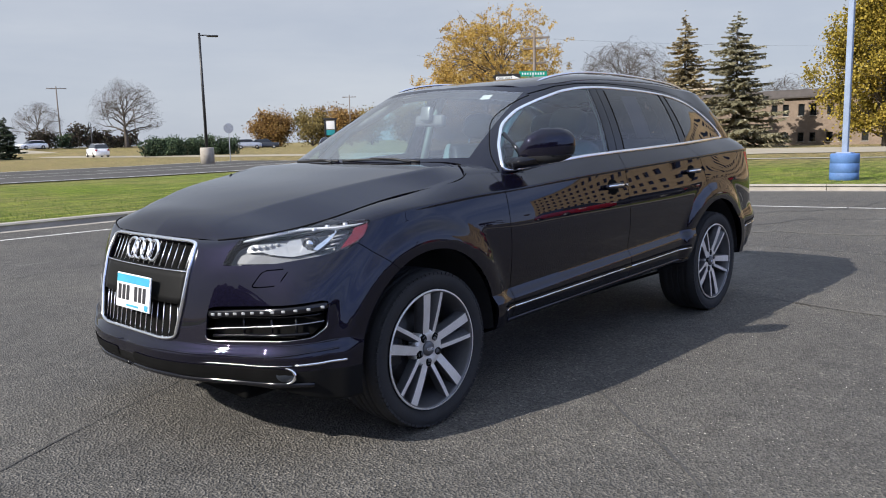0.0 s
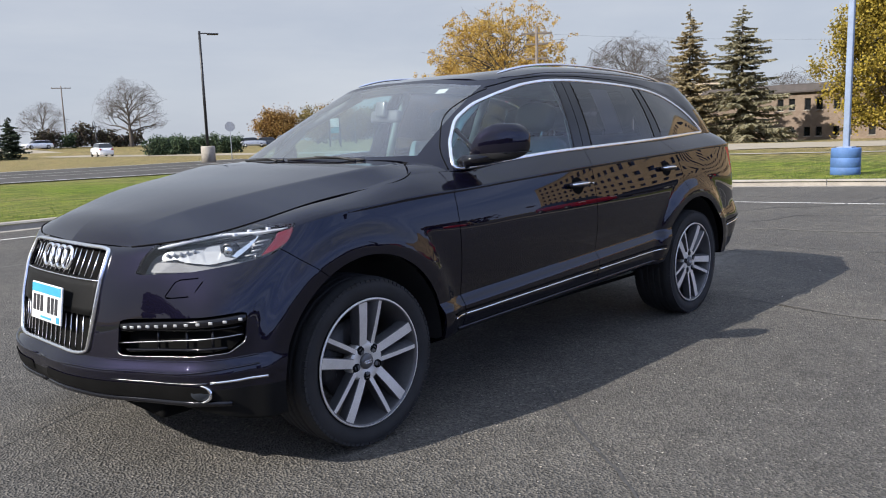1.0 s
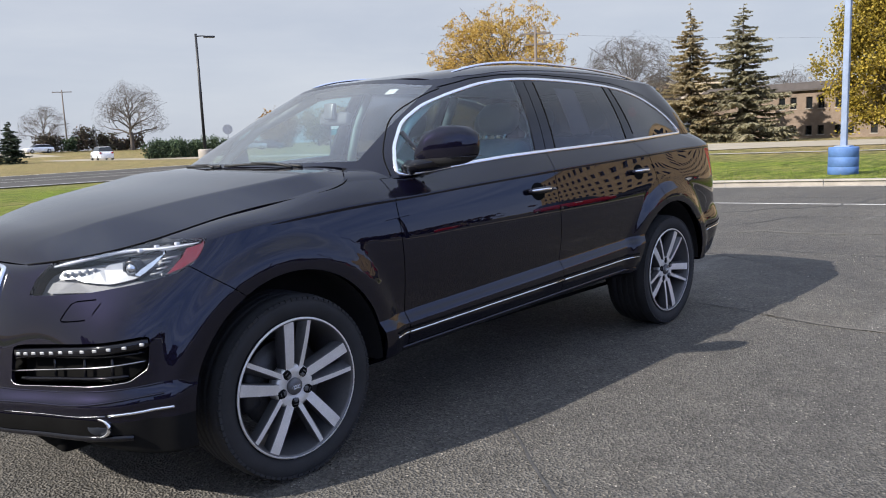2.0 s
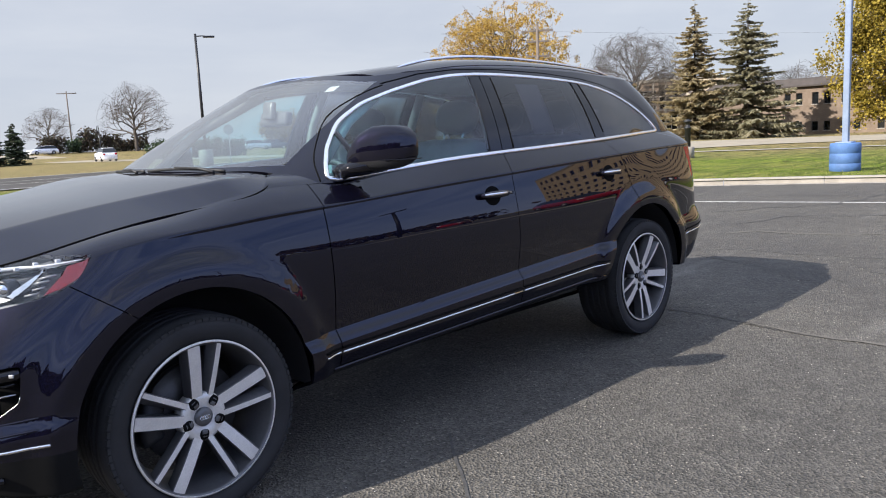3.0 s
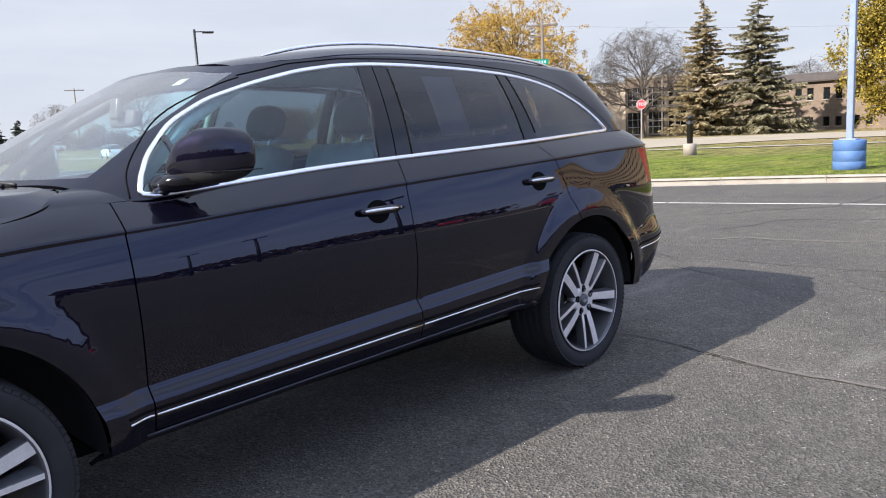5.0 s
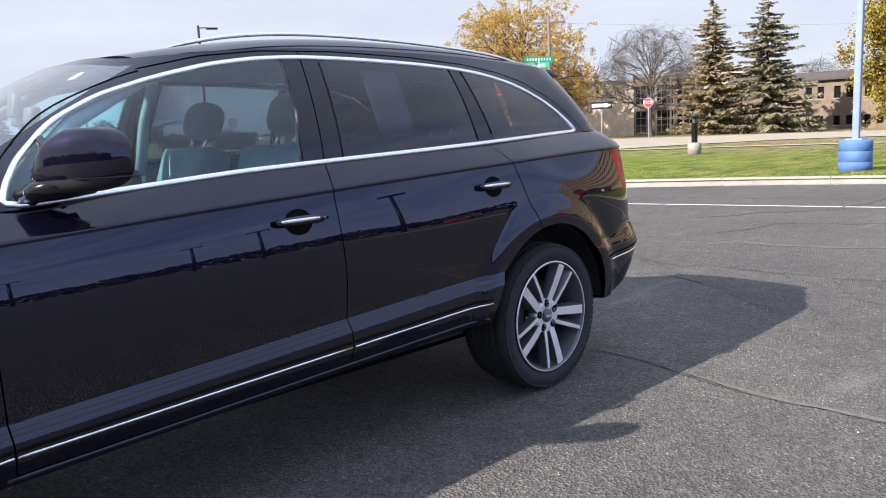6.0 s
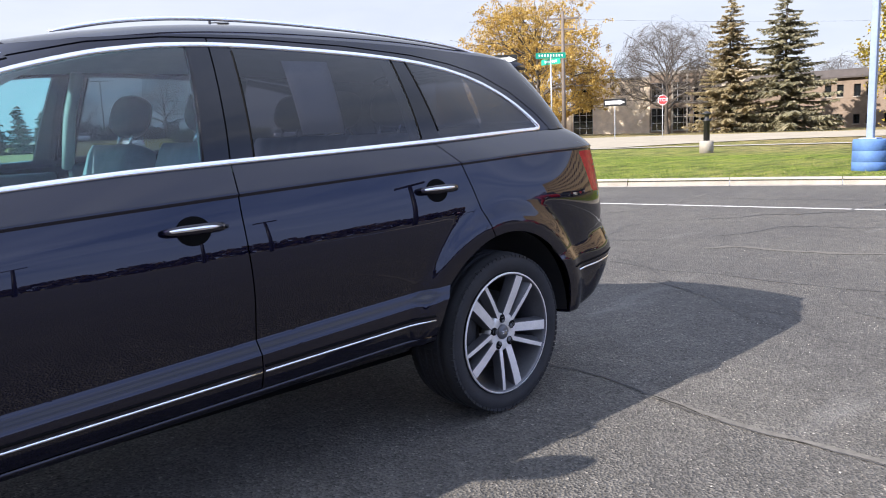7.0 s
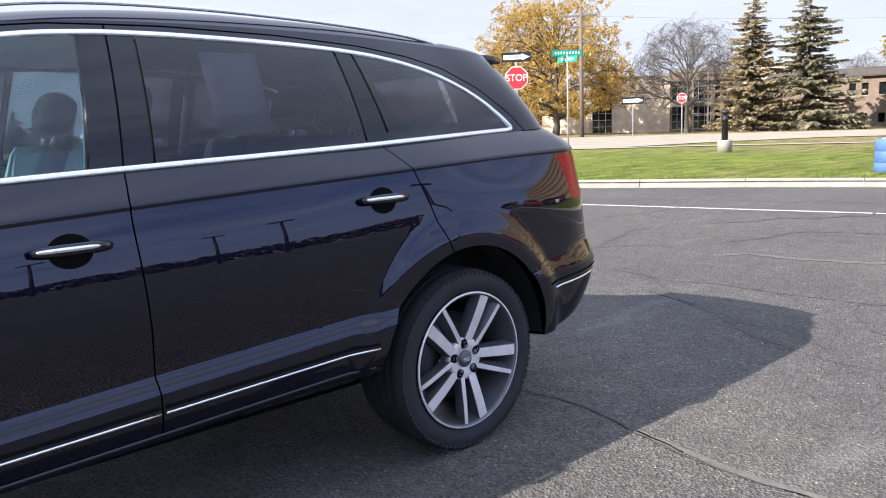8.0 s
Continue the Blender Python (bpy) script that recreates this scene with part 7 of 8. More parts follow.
def bare_tree(name, at, height, spread, trunk, seed, label, counts=(17, 8, 6, 4), fork=0.2, droop=0.12, wide=1.0):
    rnd = random.Random(seed)
    tree = thing(name, label, "tree", Matrix.Translation(at))
    twigs = fan(rnd, height, spread, trunk, counts, fork, droop)
    branches_part("trunk", [t for t in twigs if t[2] == 0], BARK, tree)
    branches_part("limb_frame", [t for t in twigs if t[2] in (1, 2)], BARK, tree)
    tagged(branches_part("twig_haze", [t for t in twigs if t[2] > 2], BARK_PALE, tree, wide), kind="stuff")
    return tree


def spruce_tree(name, at, height, radius, seed, material, label, whorls=46, bare=0.02, droop=0.35, fill=1.0):
    rnd = random.Random(seed)
    tree = thing(name, label, "tree", Matrix.Translation(at))
    verts, faces = [], []
    path = [Vector((rnd.gauss(0, 0.03), rnd.gauss(0, 0.03), height * i / 10)) for i in range(11)]
    tube_soup(verts, faces, path, [0.24 * height / 14 * (1.02 - 0.1 * i) + 0.01 for i in range(11)], 8)
    soup("trunk", verts, faces, BARK, tree)
    verts, faces = [], []
    lv, lf = [], []
    for w in range(whorls):
        f = bare + (1 - bare) * (w / whorls) ** 0.95
        z = height * (f + rnd.uniform(-0.004, 0.004))
        reach = radius * (1 - f) ** 0.72 * rnd.uniform(0.45, 1.15) + 0.10
        for k in range(8 if f < 0.8 else 5):
            an = k * math.tau / 8 + rnd.uniform(-0.45, 0.45) + w * 0.7
            ln = reach * rnd.uniform(0.62, 1.2)
            out = Vector((math.cos(an), math.sin(an), 0))
            p, pts = Vector((0, 0, z + height * rnd.gauss(0, 0.019))), []
            sag = droop * rnd.uniform(0.25, 1.6)
            for q in range(6):
                g = q / 5
                pts.append(p + out * ln * g + Vector((0, 0, ln * (-sag * g + sag * 0.75 * g * g + 0.03))))
            tube_soup(verts, faces, pts, [0.03 * (1 - 0.8 * q / 5) for q in range(6)], 3)
            m = max(6, int(ln * 17 * fill))
            for q in range(m):
                g = 0.12 + 0.9 * (q + rnd.random()) / m
                x = min(g, 1.0) * 5
                i = min(int(x), 4)
                c = pts[i].lerp(pts[i + 1], x - i)
                side = Vector((-out.y, out.x, 0)) * rnd.choice((-1, 1))
                sl = (0.18 + 0.42 * ln / 3.0 * (1 - abs(g - 0.45))) * rnd.uniform(0.6, 1.2)
                tip = c + (side * rnd.uniform(0.3, 1.0) + out * rnd.uniform(0.2, 0.8)).normalized() * sl + Vector((0, 0, -sl * rnd.uniform(0.05, 0.75)))
                wv = (tip - c).cross(Vector((rnd.gauss(0, 0.6), rnd.gauss(0, 0.6), 1))).normalized() * rnd.uniform(0.06, 0.13)
                b = len(lv)
                lv += [c - wv * 0.5, c + wv * 0.5, (c + tip) / 2 + wv, tip, (c + tip) / 2 - wv]
                lf.append((b, b + 1, b + 2, b + 3, b + 4))
    tagged(soup("bough_frame", verts, faces, BARK, tree), kind="stuff")
    soup("crown", lv, lf, material, tree)
    return tree


def on_ground(x, y, sink=0.05):
    return Vector((x, y, ground_z(x, y) - sink))


fan_maple(on_ground(77.0, 59.5), 19.2, 10.6, 0.42, 5, GOLD, 0.20, 60000, "tall spreading maple with thinning golden leaves")
leafy_tree("broadleaf_tree", on_ground(79.5, 15.6), 13.0, 6.0, 0.36, 8, YELLOW, 0.24, 44000, "dense yellow-green autumn tree", counts=(34, 10, 5), start=0.05, lift=0.35, clump=0.40)
leafy_tree("broadleaf_tree", on_ground(84.0, 8.0), 13.4, 5.8, 0.36, 9, YELLOW, 0.26, 28000, "yellow-green autumn tree with a full crown", counts=(30, 9, 5), start=0.06, lift=0.35, clump=0.45)
leafy_tree("broadleaf_tree", on_ground(102, 82), 13.0, 6.5, 0.36, 10, GOLD, 0.45, 7000, "golden autumn tree by the street", counts=(26, 9, 5), start=0.15, clump=0.45)
spruce_tree("spruce_tree", on_ground(84.8, 38.2), 15.6, 4.6, 21, NEEDLES_BROWN, "tall narrow spruce with browning needles", whorls=46, bare=0.03, droop=0.55, fill=1.6)
spruce_tree("spruce_tree", on_ground(87.0, 33.0), 15.3, 6.0, 22, NEEDLES, "broad ragged grey-green spruce", whorls=42, bare=0.05, droop=0.26, fill=1.6)
bare_tree("bare_tree", on_ground(86.2, 46.8), 14.0, 7.2, 0.30, 31, "leafless tree with a fan of pale twigs", counts=(18, 7, 6, 5), fork=0.22, droop=0.12, wide=1.7)
bare_tree("bare_tree", on_ground(121, 39.5), 10.4, 5.6, 0.34, 32, "leafless tree behind the brick building", counts=(14, 6, 5, 3), fork=0.25, wide=1.5)
bare_tree("bare_tree", on_ground(62, 132), 12.2, 7.0, 0.40, 33, "spreading leafless tree on a rise", counts=(15, 6, 5, 3), fork=0.2, droop=0.16, wide=1.5)
bare_tree("bare_tree", on_ground(49.3, 137.5), 8.2, 4.6, 0.24, 34, "small leafless tree on a rise", counts=(13, 5, 5, 3), fork=0.22, droop=0.1, wide=1.6)
for i, (x, y, h) in enumerate(((29.5, 101.5, 6.0), (33.0, 104.0, 5.4), (26.0, 99.0, 5.0))):
    spruce_tree("spruce_tree", on_ground(x, y), h, h * 0.36, 40 + i, NEEDLES_DARK, "dark green young spruce", whorls=24, bare=0.0, droop=0.2, fill=1.6)
for i in range(2, 13):
    x, y = 112 + i * 4.4 + (i % 3) * 3, 188 - i * 4.6 + (i % 2) * 4
    leafy_tree("broadleaf_tree", on_ground(x, y), 3.9 + 0.26 * i + 0.6 * (i * 37 % 3), 6.0, 0.3, 60 + i, FADED if i % 3 == 1 else RUST, 0.46, 5600, "rust and gold autumn tree in a far row", counts=(16, 6), start=0.06, clump=0.95)


def shrub(name, at, length, width, height, seed, material, label, n, heading=0.0, leaf=0.22):
    rnd = random.Random(seed)
    bush = thing(name, label, "shrub", Matrix.Translation(at) @ Matrix.Rotation(heading, 4, "Z"))
    verts, faces, spots = [], [], []
    for _ in range(max(8, int(length * 2.5))):
        base = Vector((rnd.uniform(-0.45, 0.45) * length, rnd.uniform(-0.3, 0.3) * width, 0))
        tip = base + Vector((rnd.gauss(0, 0.5), rnd.gauss(0, 0.5), height * rnd.uniform(0.7, 1.1)))
        tube_soup(verts, faces, [base, base.lerp(tip, 0.5) + Vector((rnd.gauss(0, 0.1), rnd.gauss(0, 0.1), 0)), tip], [0.03, 0.02, 0.006], 4)
        for _ in range(n):
            f = rnd.uniform(0.1, 1.05)
            spots.append((base.lerp(tip, f) + Vector((rnd.gauss(0, 0.3), rnd.gauss(0, 0.3), rnd.gauss(0, 0.16))), 1.0))
    soup("stems", verts, faces, BARK, bush)
    leaves_part("foliage", rnd, spots, leaf, material, bush)
    return bush


for i in range(7):
    f = i / 6
    shrub("juniper_hedge", on_ground(43.4 + 7.4 * f, 86.7 - 4.4 * f), 3.0, 2.8, 1.9 + 0.4 * ((i * 5) % 3) / 2, 70 + i, HEDGE, "spiky blue-green juniper hedge", 300, -0.55, 0.2)
for i in range(13):
    h = (2.6, 3.6, 2.2, 3.0, 4.0, 2.4, 2.8)[i * 3 % 7] * (0.75 if i > 9 else 1.0)
    shrub("bush", on_ground(48.5 + 1.22 * i, 137.0 - 0.35 * i), 2.6, 2.4, h, 90 + i, HEDGE if i in (3, 4) else BUSH, "dark bush below the bare trees", 70, 0.3, 0.36)


# ---- lamps, poles and signs ----
def round_post(bm, x, y, z0, z1, r0, r1, sides=12):
    tube(bm, [(x, y, z0), (x, y, (z0 + z1) / 2), (x, y, z1)], [r0, (r0 + r1) / 2, r1], sides)
    return bm


def facing(at, target):
    d = Vector(target) - Vector(at)
    return Matrix.Translation(at) @ Matrix.Rotation(math.atan2(d.y, d.x), 4, "Z")


VIEW = (0.0, -3.2)
lamp = thing("street_lamp", "black steel lamp post on a pale concrete base", "street lamp", Matrix.Translation(on_ground(24.4, 42.0, 0.1)))
bm = bmesh.new()
lathe(bm, [(0.0, 0.0), (0.44, 0.0), (0.44, 1.12), (0.40, 1.17), (0.0, 1.17)], 24, "z")
part("base", fix(bm), CONCRETE, lamp, "pale concrete base")
part("pole", round_post(bmesh.new(), 0, 0, 1.1, 8.35, 0.10, 0.075), POLE_BLACK, lamp)
bm = bmesh.new()
tube(bm, [(0, 0, 8.2), (0.35, -0.18, 8.22), (0.62, -0.32, 8.2)], 0.035, 8)
part("arm", bm, POLE_BLACK, lamp)
bm = bmesh.new()
box(bm, 0.45, 1.15, -0.17, 0.17, 8.12, 8.22, 0.03, Matrix.Rotation(-0.47, 4, "Z"))
part("lamp_head", bm, POLE_BLACK, lamp)

blue = thing("light_pole", "faded blue steel pole on a chalky blue round concrete base", "light pole", Matrix.Translation(on_ground(17.02, 2.03, 0.04)))
bm = bmesh.new()
prof = [(0.0, 0.0), (0.312, 0.0), (0.312, 0.205), (0.308, 0.209), (0.308, 0.213), (0.312, 0.217), (0.310, 0.42), (0.306, 0.424), (0.306, 0.428), (0.310, 0.432), (0.309, 0.615), (0.295, 0.645), (0.0, 0.655)]
lathe(bm, prof, 36, "z")
for v in bm.verts:
    k = 1 + 0.012 * noise.noise(v.co * 4)
    v.co.x, v.co.y = v.co.x * k, v.co.y * k
part("base", fix(bm), BLUE_PAINT, blue, "chalky blue painted concrete base")
bm = bmesh.new()
box(bm, -0.064, 0.064, -0.064, 0.064, 0.65, 8.6, 0.02)
part("pole", bm, POLE_BLUE, blue)
bm = bmesh.new()
box(bm, -0.16, 0.16, -0.16, 0.16, 0.645, 0.672, 0.008)
part("foot_plate", bm, POLE_BLUE, blue)

bollard = thing("bollard_light", "black path light on a pale concrete base", "bollard light", Matrix.Translation(on_ground(24.7, 9.45, 0.03)))
bm = bmesh.new()
lathe(bm, [(0.0, 0.0), (0.225, 0.0), (0.225, 0.40), (0.205, 0.43), (0.0, 0.435)], 24, "z")
part("base", fix(bm), CONCRETE, bollard, "pale concrete base")
bm = bmesh.new()
lathe(bm, [(0.0, 0.43), (0.10, 0.43), (0.10, 1.05), (0.13, 1.07), (0.13, 1.11), (0.075, 1.13), (0.075, 1.27), (0.14, 1.29), (0.145, 1.34), (0.0, 1.40)], 20, "z")
part("head", fix(bm), POLE_BLACK, bollard)


def wood_pole(at, height, arms, label, turn=0.0, r=0.15):
    pole = thing("utility_pole", label, "utility pole", Matrix.Translation(at) @ Matrix.Rotation(turn, 4, "Z"))
    part("pole", round_post(bmesh.new(), 0, 0, -0.1, height, r, r * 0.65), WOOD_POLE, pole)
    for z, half in arms:
        bm = bmesh.new()
        box(bm, -0.06, 0.06, -half, half, z - 0.07, z + 0.07, 0.01)
        part("crossarm", bm, WOOD_POLE, pole)
        for s in (-0.92, -0.45, 0.45, 0.92):
            bm = bmesh.new()
            lathe(bm, [(0.0, 0.0), (0.05, 0.02), (0.03, 0.07), (0.06, 0.1), (0.0, 0.2)], 8, "z", (0, s * half, z + 0.07))
            part("insulator", fix(bm), GALV, pole)
    return pole


wood_pole(on_ground(57.4, 148.9), 11.4, ((11.0, 1.7),), "weathered wooden utility pole with one crossarm", 1.1)
wood_pole(on_ground(48.4, 33.4), 9.4, ((8.9, 1.2), (8.1, 0.9), (7.0, 0.9)), "weathered wooden utility pole with three crossarms", 0.6, 0.17)
wood_pole(on_ground(76.5, 158.0), 8.4, ((8.1, 1.3),), "slim wooden utility pole behind the bare tree", 0.9, 0.12)
wood_pole(on_ground(116, 134), 11.6, ((11.2, 1.6),), "far wooden utility pole with a crossarm", 0.8)
bm = bmesh.new()
a, b = Vector((47.8, 34.3, 8.95)), Vector((111.1, -8.9, 10.45))
tube(bm, [a.lerp(b, f) - Vector((0, 0, 5.0 * f * (1 - f))) for f in np.linspace(0, 1, 14)], 0.005, 4)
tagged(part("overhead_wire", bm, POLE_BLACK), "thin overhead wire from the utility pole", "cable")

lamp = thing("street_lamp", "black gooseneck lamp beside the far road", "street lamp", Matrix.Translation(on_ground(43.4, 103.0)) @ Matrix.Rotation(-0.7, 4, "Z"))
bm = round_post(bmesh.new(), 0, 0, -0.1, 4.3, 0.10, 0.06)
part("pole", bm, POLE_BLACK, lamp)
bm = bmesh.new()
tube(bm, [(0, -0.45 + 0.45 * math.cos(a), 4.3 + 0.45 * math.sin(a)) for a in np.linspace(0, math.pi, 10)], 0.04, 6)
part("arm", bm, POLE_BLACK, lamp)
bm = bmesh.new()
lathe(bm, [(0.0, 4.35), (0.08, 4.33), (0.12, 4.1), (0.30, 3.8), (0.27, 3.78), (0.0, 3.86)], 14, "z", (0, -0.9, 0))
part("shade", fix(bm), POLE_BLACK, lamp)


def sign_text(body, size, material, parent, at, squeeze=1.0):
    cu = bpy.data.curves.new("lettering", "FONT")
    cu.body, cu.size, cu.align_x, cu.align_y, cu.extrude = body, size, "CENTER", "CENTER", 0.004
    tmp = bpy.data.objects.new("lettering", cu)
    scene.collection.objects.link(tmp)
    me = bpy.data.meshes.new_from_object(tmp.evaluated_get(bpy.context.evaluated_depsgraph_get()))
    bpy.data.objects.remove(tmp)
    me.materials.clear()
    me.materials.append(material)
    me.transform(Matrix.Translation(at) @ Matrix.Rotation(math.pi / 2, 4, "Z") @ Matrix.Rotation(math.pi / 2, 4, "X") @ Matrix.Diagonal((squeeze, 1, 1, 1)))
    ob = new("lettering", me)
    ob.parent = parent
    return ob


def octagon(bm, r, x0, x1, z):
    ring = [(r * math.cos(math.tau * (k + 0.5) / 8), r * math.sin(math.tau * (k + 0.5) / 8)) for k in range(8)]
    a, b = [bm.verts.new((x0, p, z + q)) for p, q in ring], [bm.verts.new((x1, p, z + q)) for p, q in ring]
    bm.faces.new(a)
    bm.faces.new(b[::-1])
    for k in range(8):
        bm.faces.new((a[k], b[k], b[(k + 1) % 8], a[(k + 1) % 8]))
    return fix(bm)


def stop_plate(parent, z, r=0.38, words=True):
    plate = part("stop_plate", octagon(bmesh.new(), r, 0.03, 0.036, z), SIGN_WHITE, parent, "white-edged octagonal plate", smooth=False)
    part("red_field", octagon(bmesh.new(), r * 0.93, 0.036, 0.040, z), SIGN_RED, plate, "red field", smooth=False)
    if words:
        sign_text("STOP", 0.30, SIGN_WHITE, plate, (0.043, 0, z), 0.92)
    return plate


def one_way_plate(parent, z, w=0.91, h=0.30, words=True):
    bm = bmesh.new()
    box(bm, 0.03, 0.036, -w / 2, w / 2, z - h / 2, z + h / 2)
    plate = part("one_way_plate", bm, SIGN_BLACK, parent, "black plate with a white arrow", smooth=False)
    bm = bmesh.new()
    pts = [(-0.40, 0.085), (0.17, 0.085), (0.17, 0.125), (0.42, 0.0), (0.17, -0.125), (0.17, -0.085), (-0.40, -0.085)]
    a = [bm.verts.new((0.0365, p * w / 0.91, z + q * 0.82 * h / 0.30)) for p, q in pts]
    b = [bm.verts.new((0.0395, p * w / 0.91, z + q * 0.82 * h / 0.30)) for p, q in pts]
    bm.faces.new(a)
    bm.faces.new(b)
    for k in range(7):
        bm.faces.new((a[k], b[k], b[(k + 1) % 7], a[(k + 1) % 7]))
    part("arrow", fix(bm), SIGN_WHITE, plate, "white arrow", smooth=False)
    if words:
        sign_text("ONE WAY", 0.125, SIGN_BLACK, plate, (0.042, -0.10, z), 0.9)
    return plate


def sign_post(at, height, label):
    s = thing("road_sign", label, "road sign", facing(at, (*VIEW, at[2])))
    bm = bmesh.new()
    box(bm, -0.03, 0.028, -0.028, 0.028, -0.1, height, 0.004)
    part("post", bm, GALV, s, "galvanised post")
    return s


s = sign_post(on_ground(19.5, 13.7, 0.0), 3.45, "red stop sign below a one-way sign on a steel post")
stop_plate(s, 2.58)
one_way_plate(s, 3.22)
s = sign_post(on_ground(46.6, 24.0, 0.0), 2.8, "red stop sign on a steel post across the lawn")
stop_plate(s, 2.42, 0.33)
s = sign_post(on_ground(42.3, 24.8, 0.0), 2.55, "one-way sign on a steel post by the street")
one_way_plate(s, 2.32, 1.35, 0.45)
s = sign_post(on_ground(28.1, 45.2, 0.0), 2.7, "back of an octagonal sign on a steel post")
part("plate_back", octagon(bmesh.new(), 0.36, 0.03, 0.036, 2.36), GALV, s, "bare grey sign back", smooth=False)
s = thing("street_name_sign", "two green street-name blades crossed on a steel post", "street sign", facing(on_ground(32.2, 21.8, 0.0), (*VIEW, 0)))
part("post", round_post(bmesh.new(), 0, 0, -0.1, 4.5, 0.04, 0.035), GALV, s)
for z, turn, w, bars in ((4.55, 0.28, 1.55, 9), (4.25, -0.7, 1.25, 7)):
    bm = bmesh.new()
    box(bm, -0.006, 0.006, -w / 2, w / 2, z - 0.14, z + 0.14, 0.0)
    blade = part("name_blade", bm, SIGN_GREEN, s, "green blade with unreadable white lettering", smooth=False)
    blade.matrix_basis = Matrix.Rotation(turn, 4, "Z")
    for k in range(bars):
        bm = bmesh.new()
        c = (k - (bars - 1) / 2) * w * 0.095
        box(bm, 0.006, 0.009, c - 0.035, c + 0.035, z - 0.055, z + 0.065)
        part("letter_bar", bm, SIGN_WHITE, blade, smooth=False)

sign = thing("pylon_sign", "dark framed roadside sign with pale and teal panels", "sign", facing(on_ground(80.4, 97.8), (*VIEW, 0)))
for y in (-0.85, 0.85):
    bm = bmesh.new()
    box(bm, -0.15, 0.15, y - 0.14, y + 0.14, 0, 5.0, 0.02)
    part("upright", bm, POLE_BLACK, sign)
bm = bmesh.new()
box(bm, -0.2, 0.2, -1.1, 1.1, 4.75, 5.1, 0.02)
part("top_bar", bm, POLE_BLACK, sign)
for z0, z1, mat in ((3.3, 4.7, SIGN_WHITE), (2.3, 3.2, plain("teal_panel", (0.02, 0.24, 0.27), 0.4))):
    bm = bmesh.new()
    box(bm, -0.1, 0.1, -0.7, 0.7, z0, z1, 0.01)
    part("sign_panel", bm, mat, sign)

# ---- the low brick building across the street ----
def wall_frame(a, b):
    """A frame whose x runs along a wall from a to b and whose -y looks at the viewer."""
    d = Vector(b) - Vector(a)
    return Matrix.Translation((*a, 0)) @ Matrix.Rotation(math.atan2(d.y, d.x), 4, "Z"), d.length


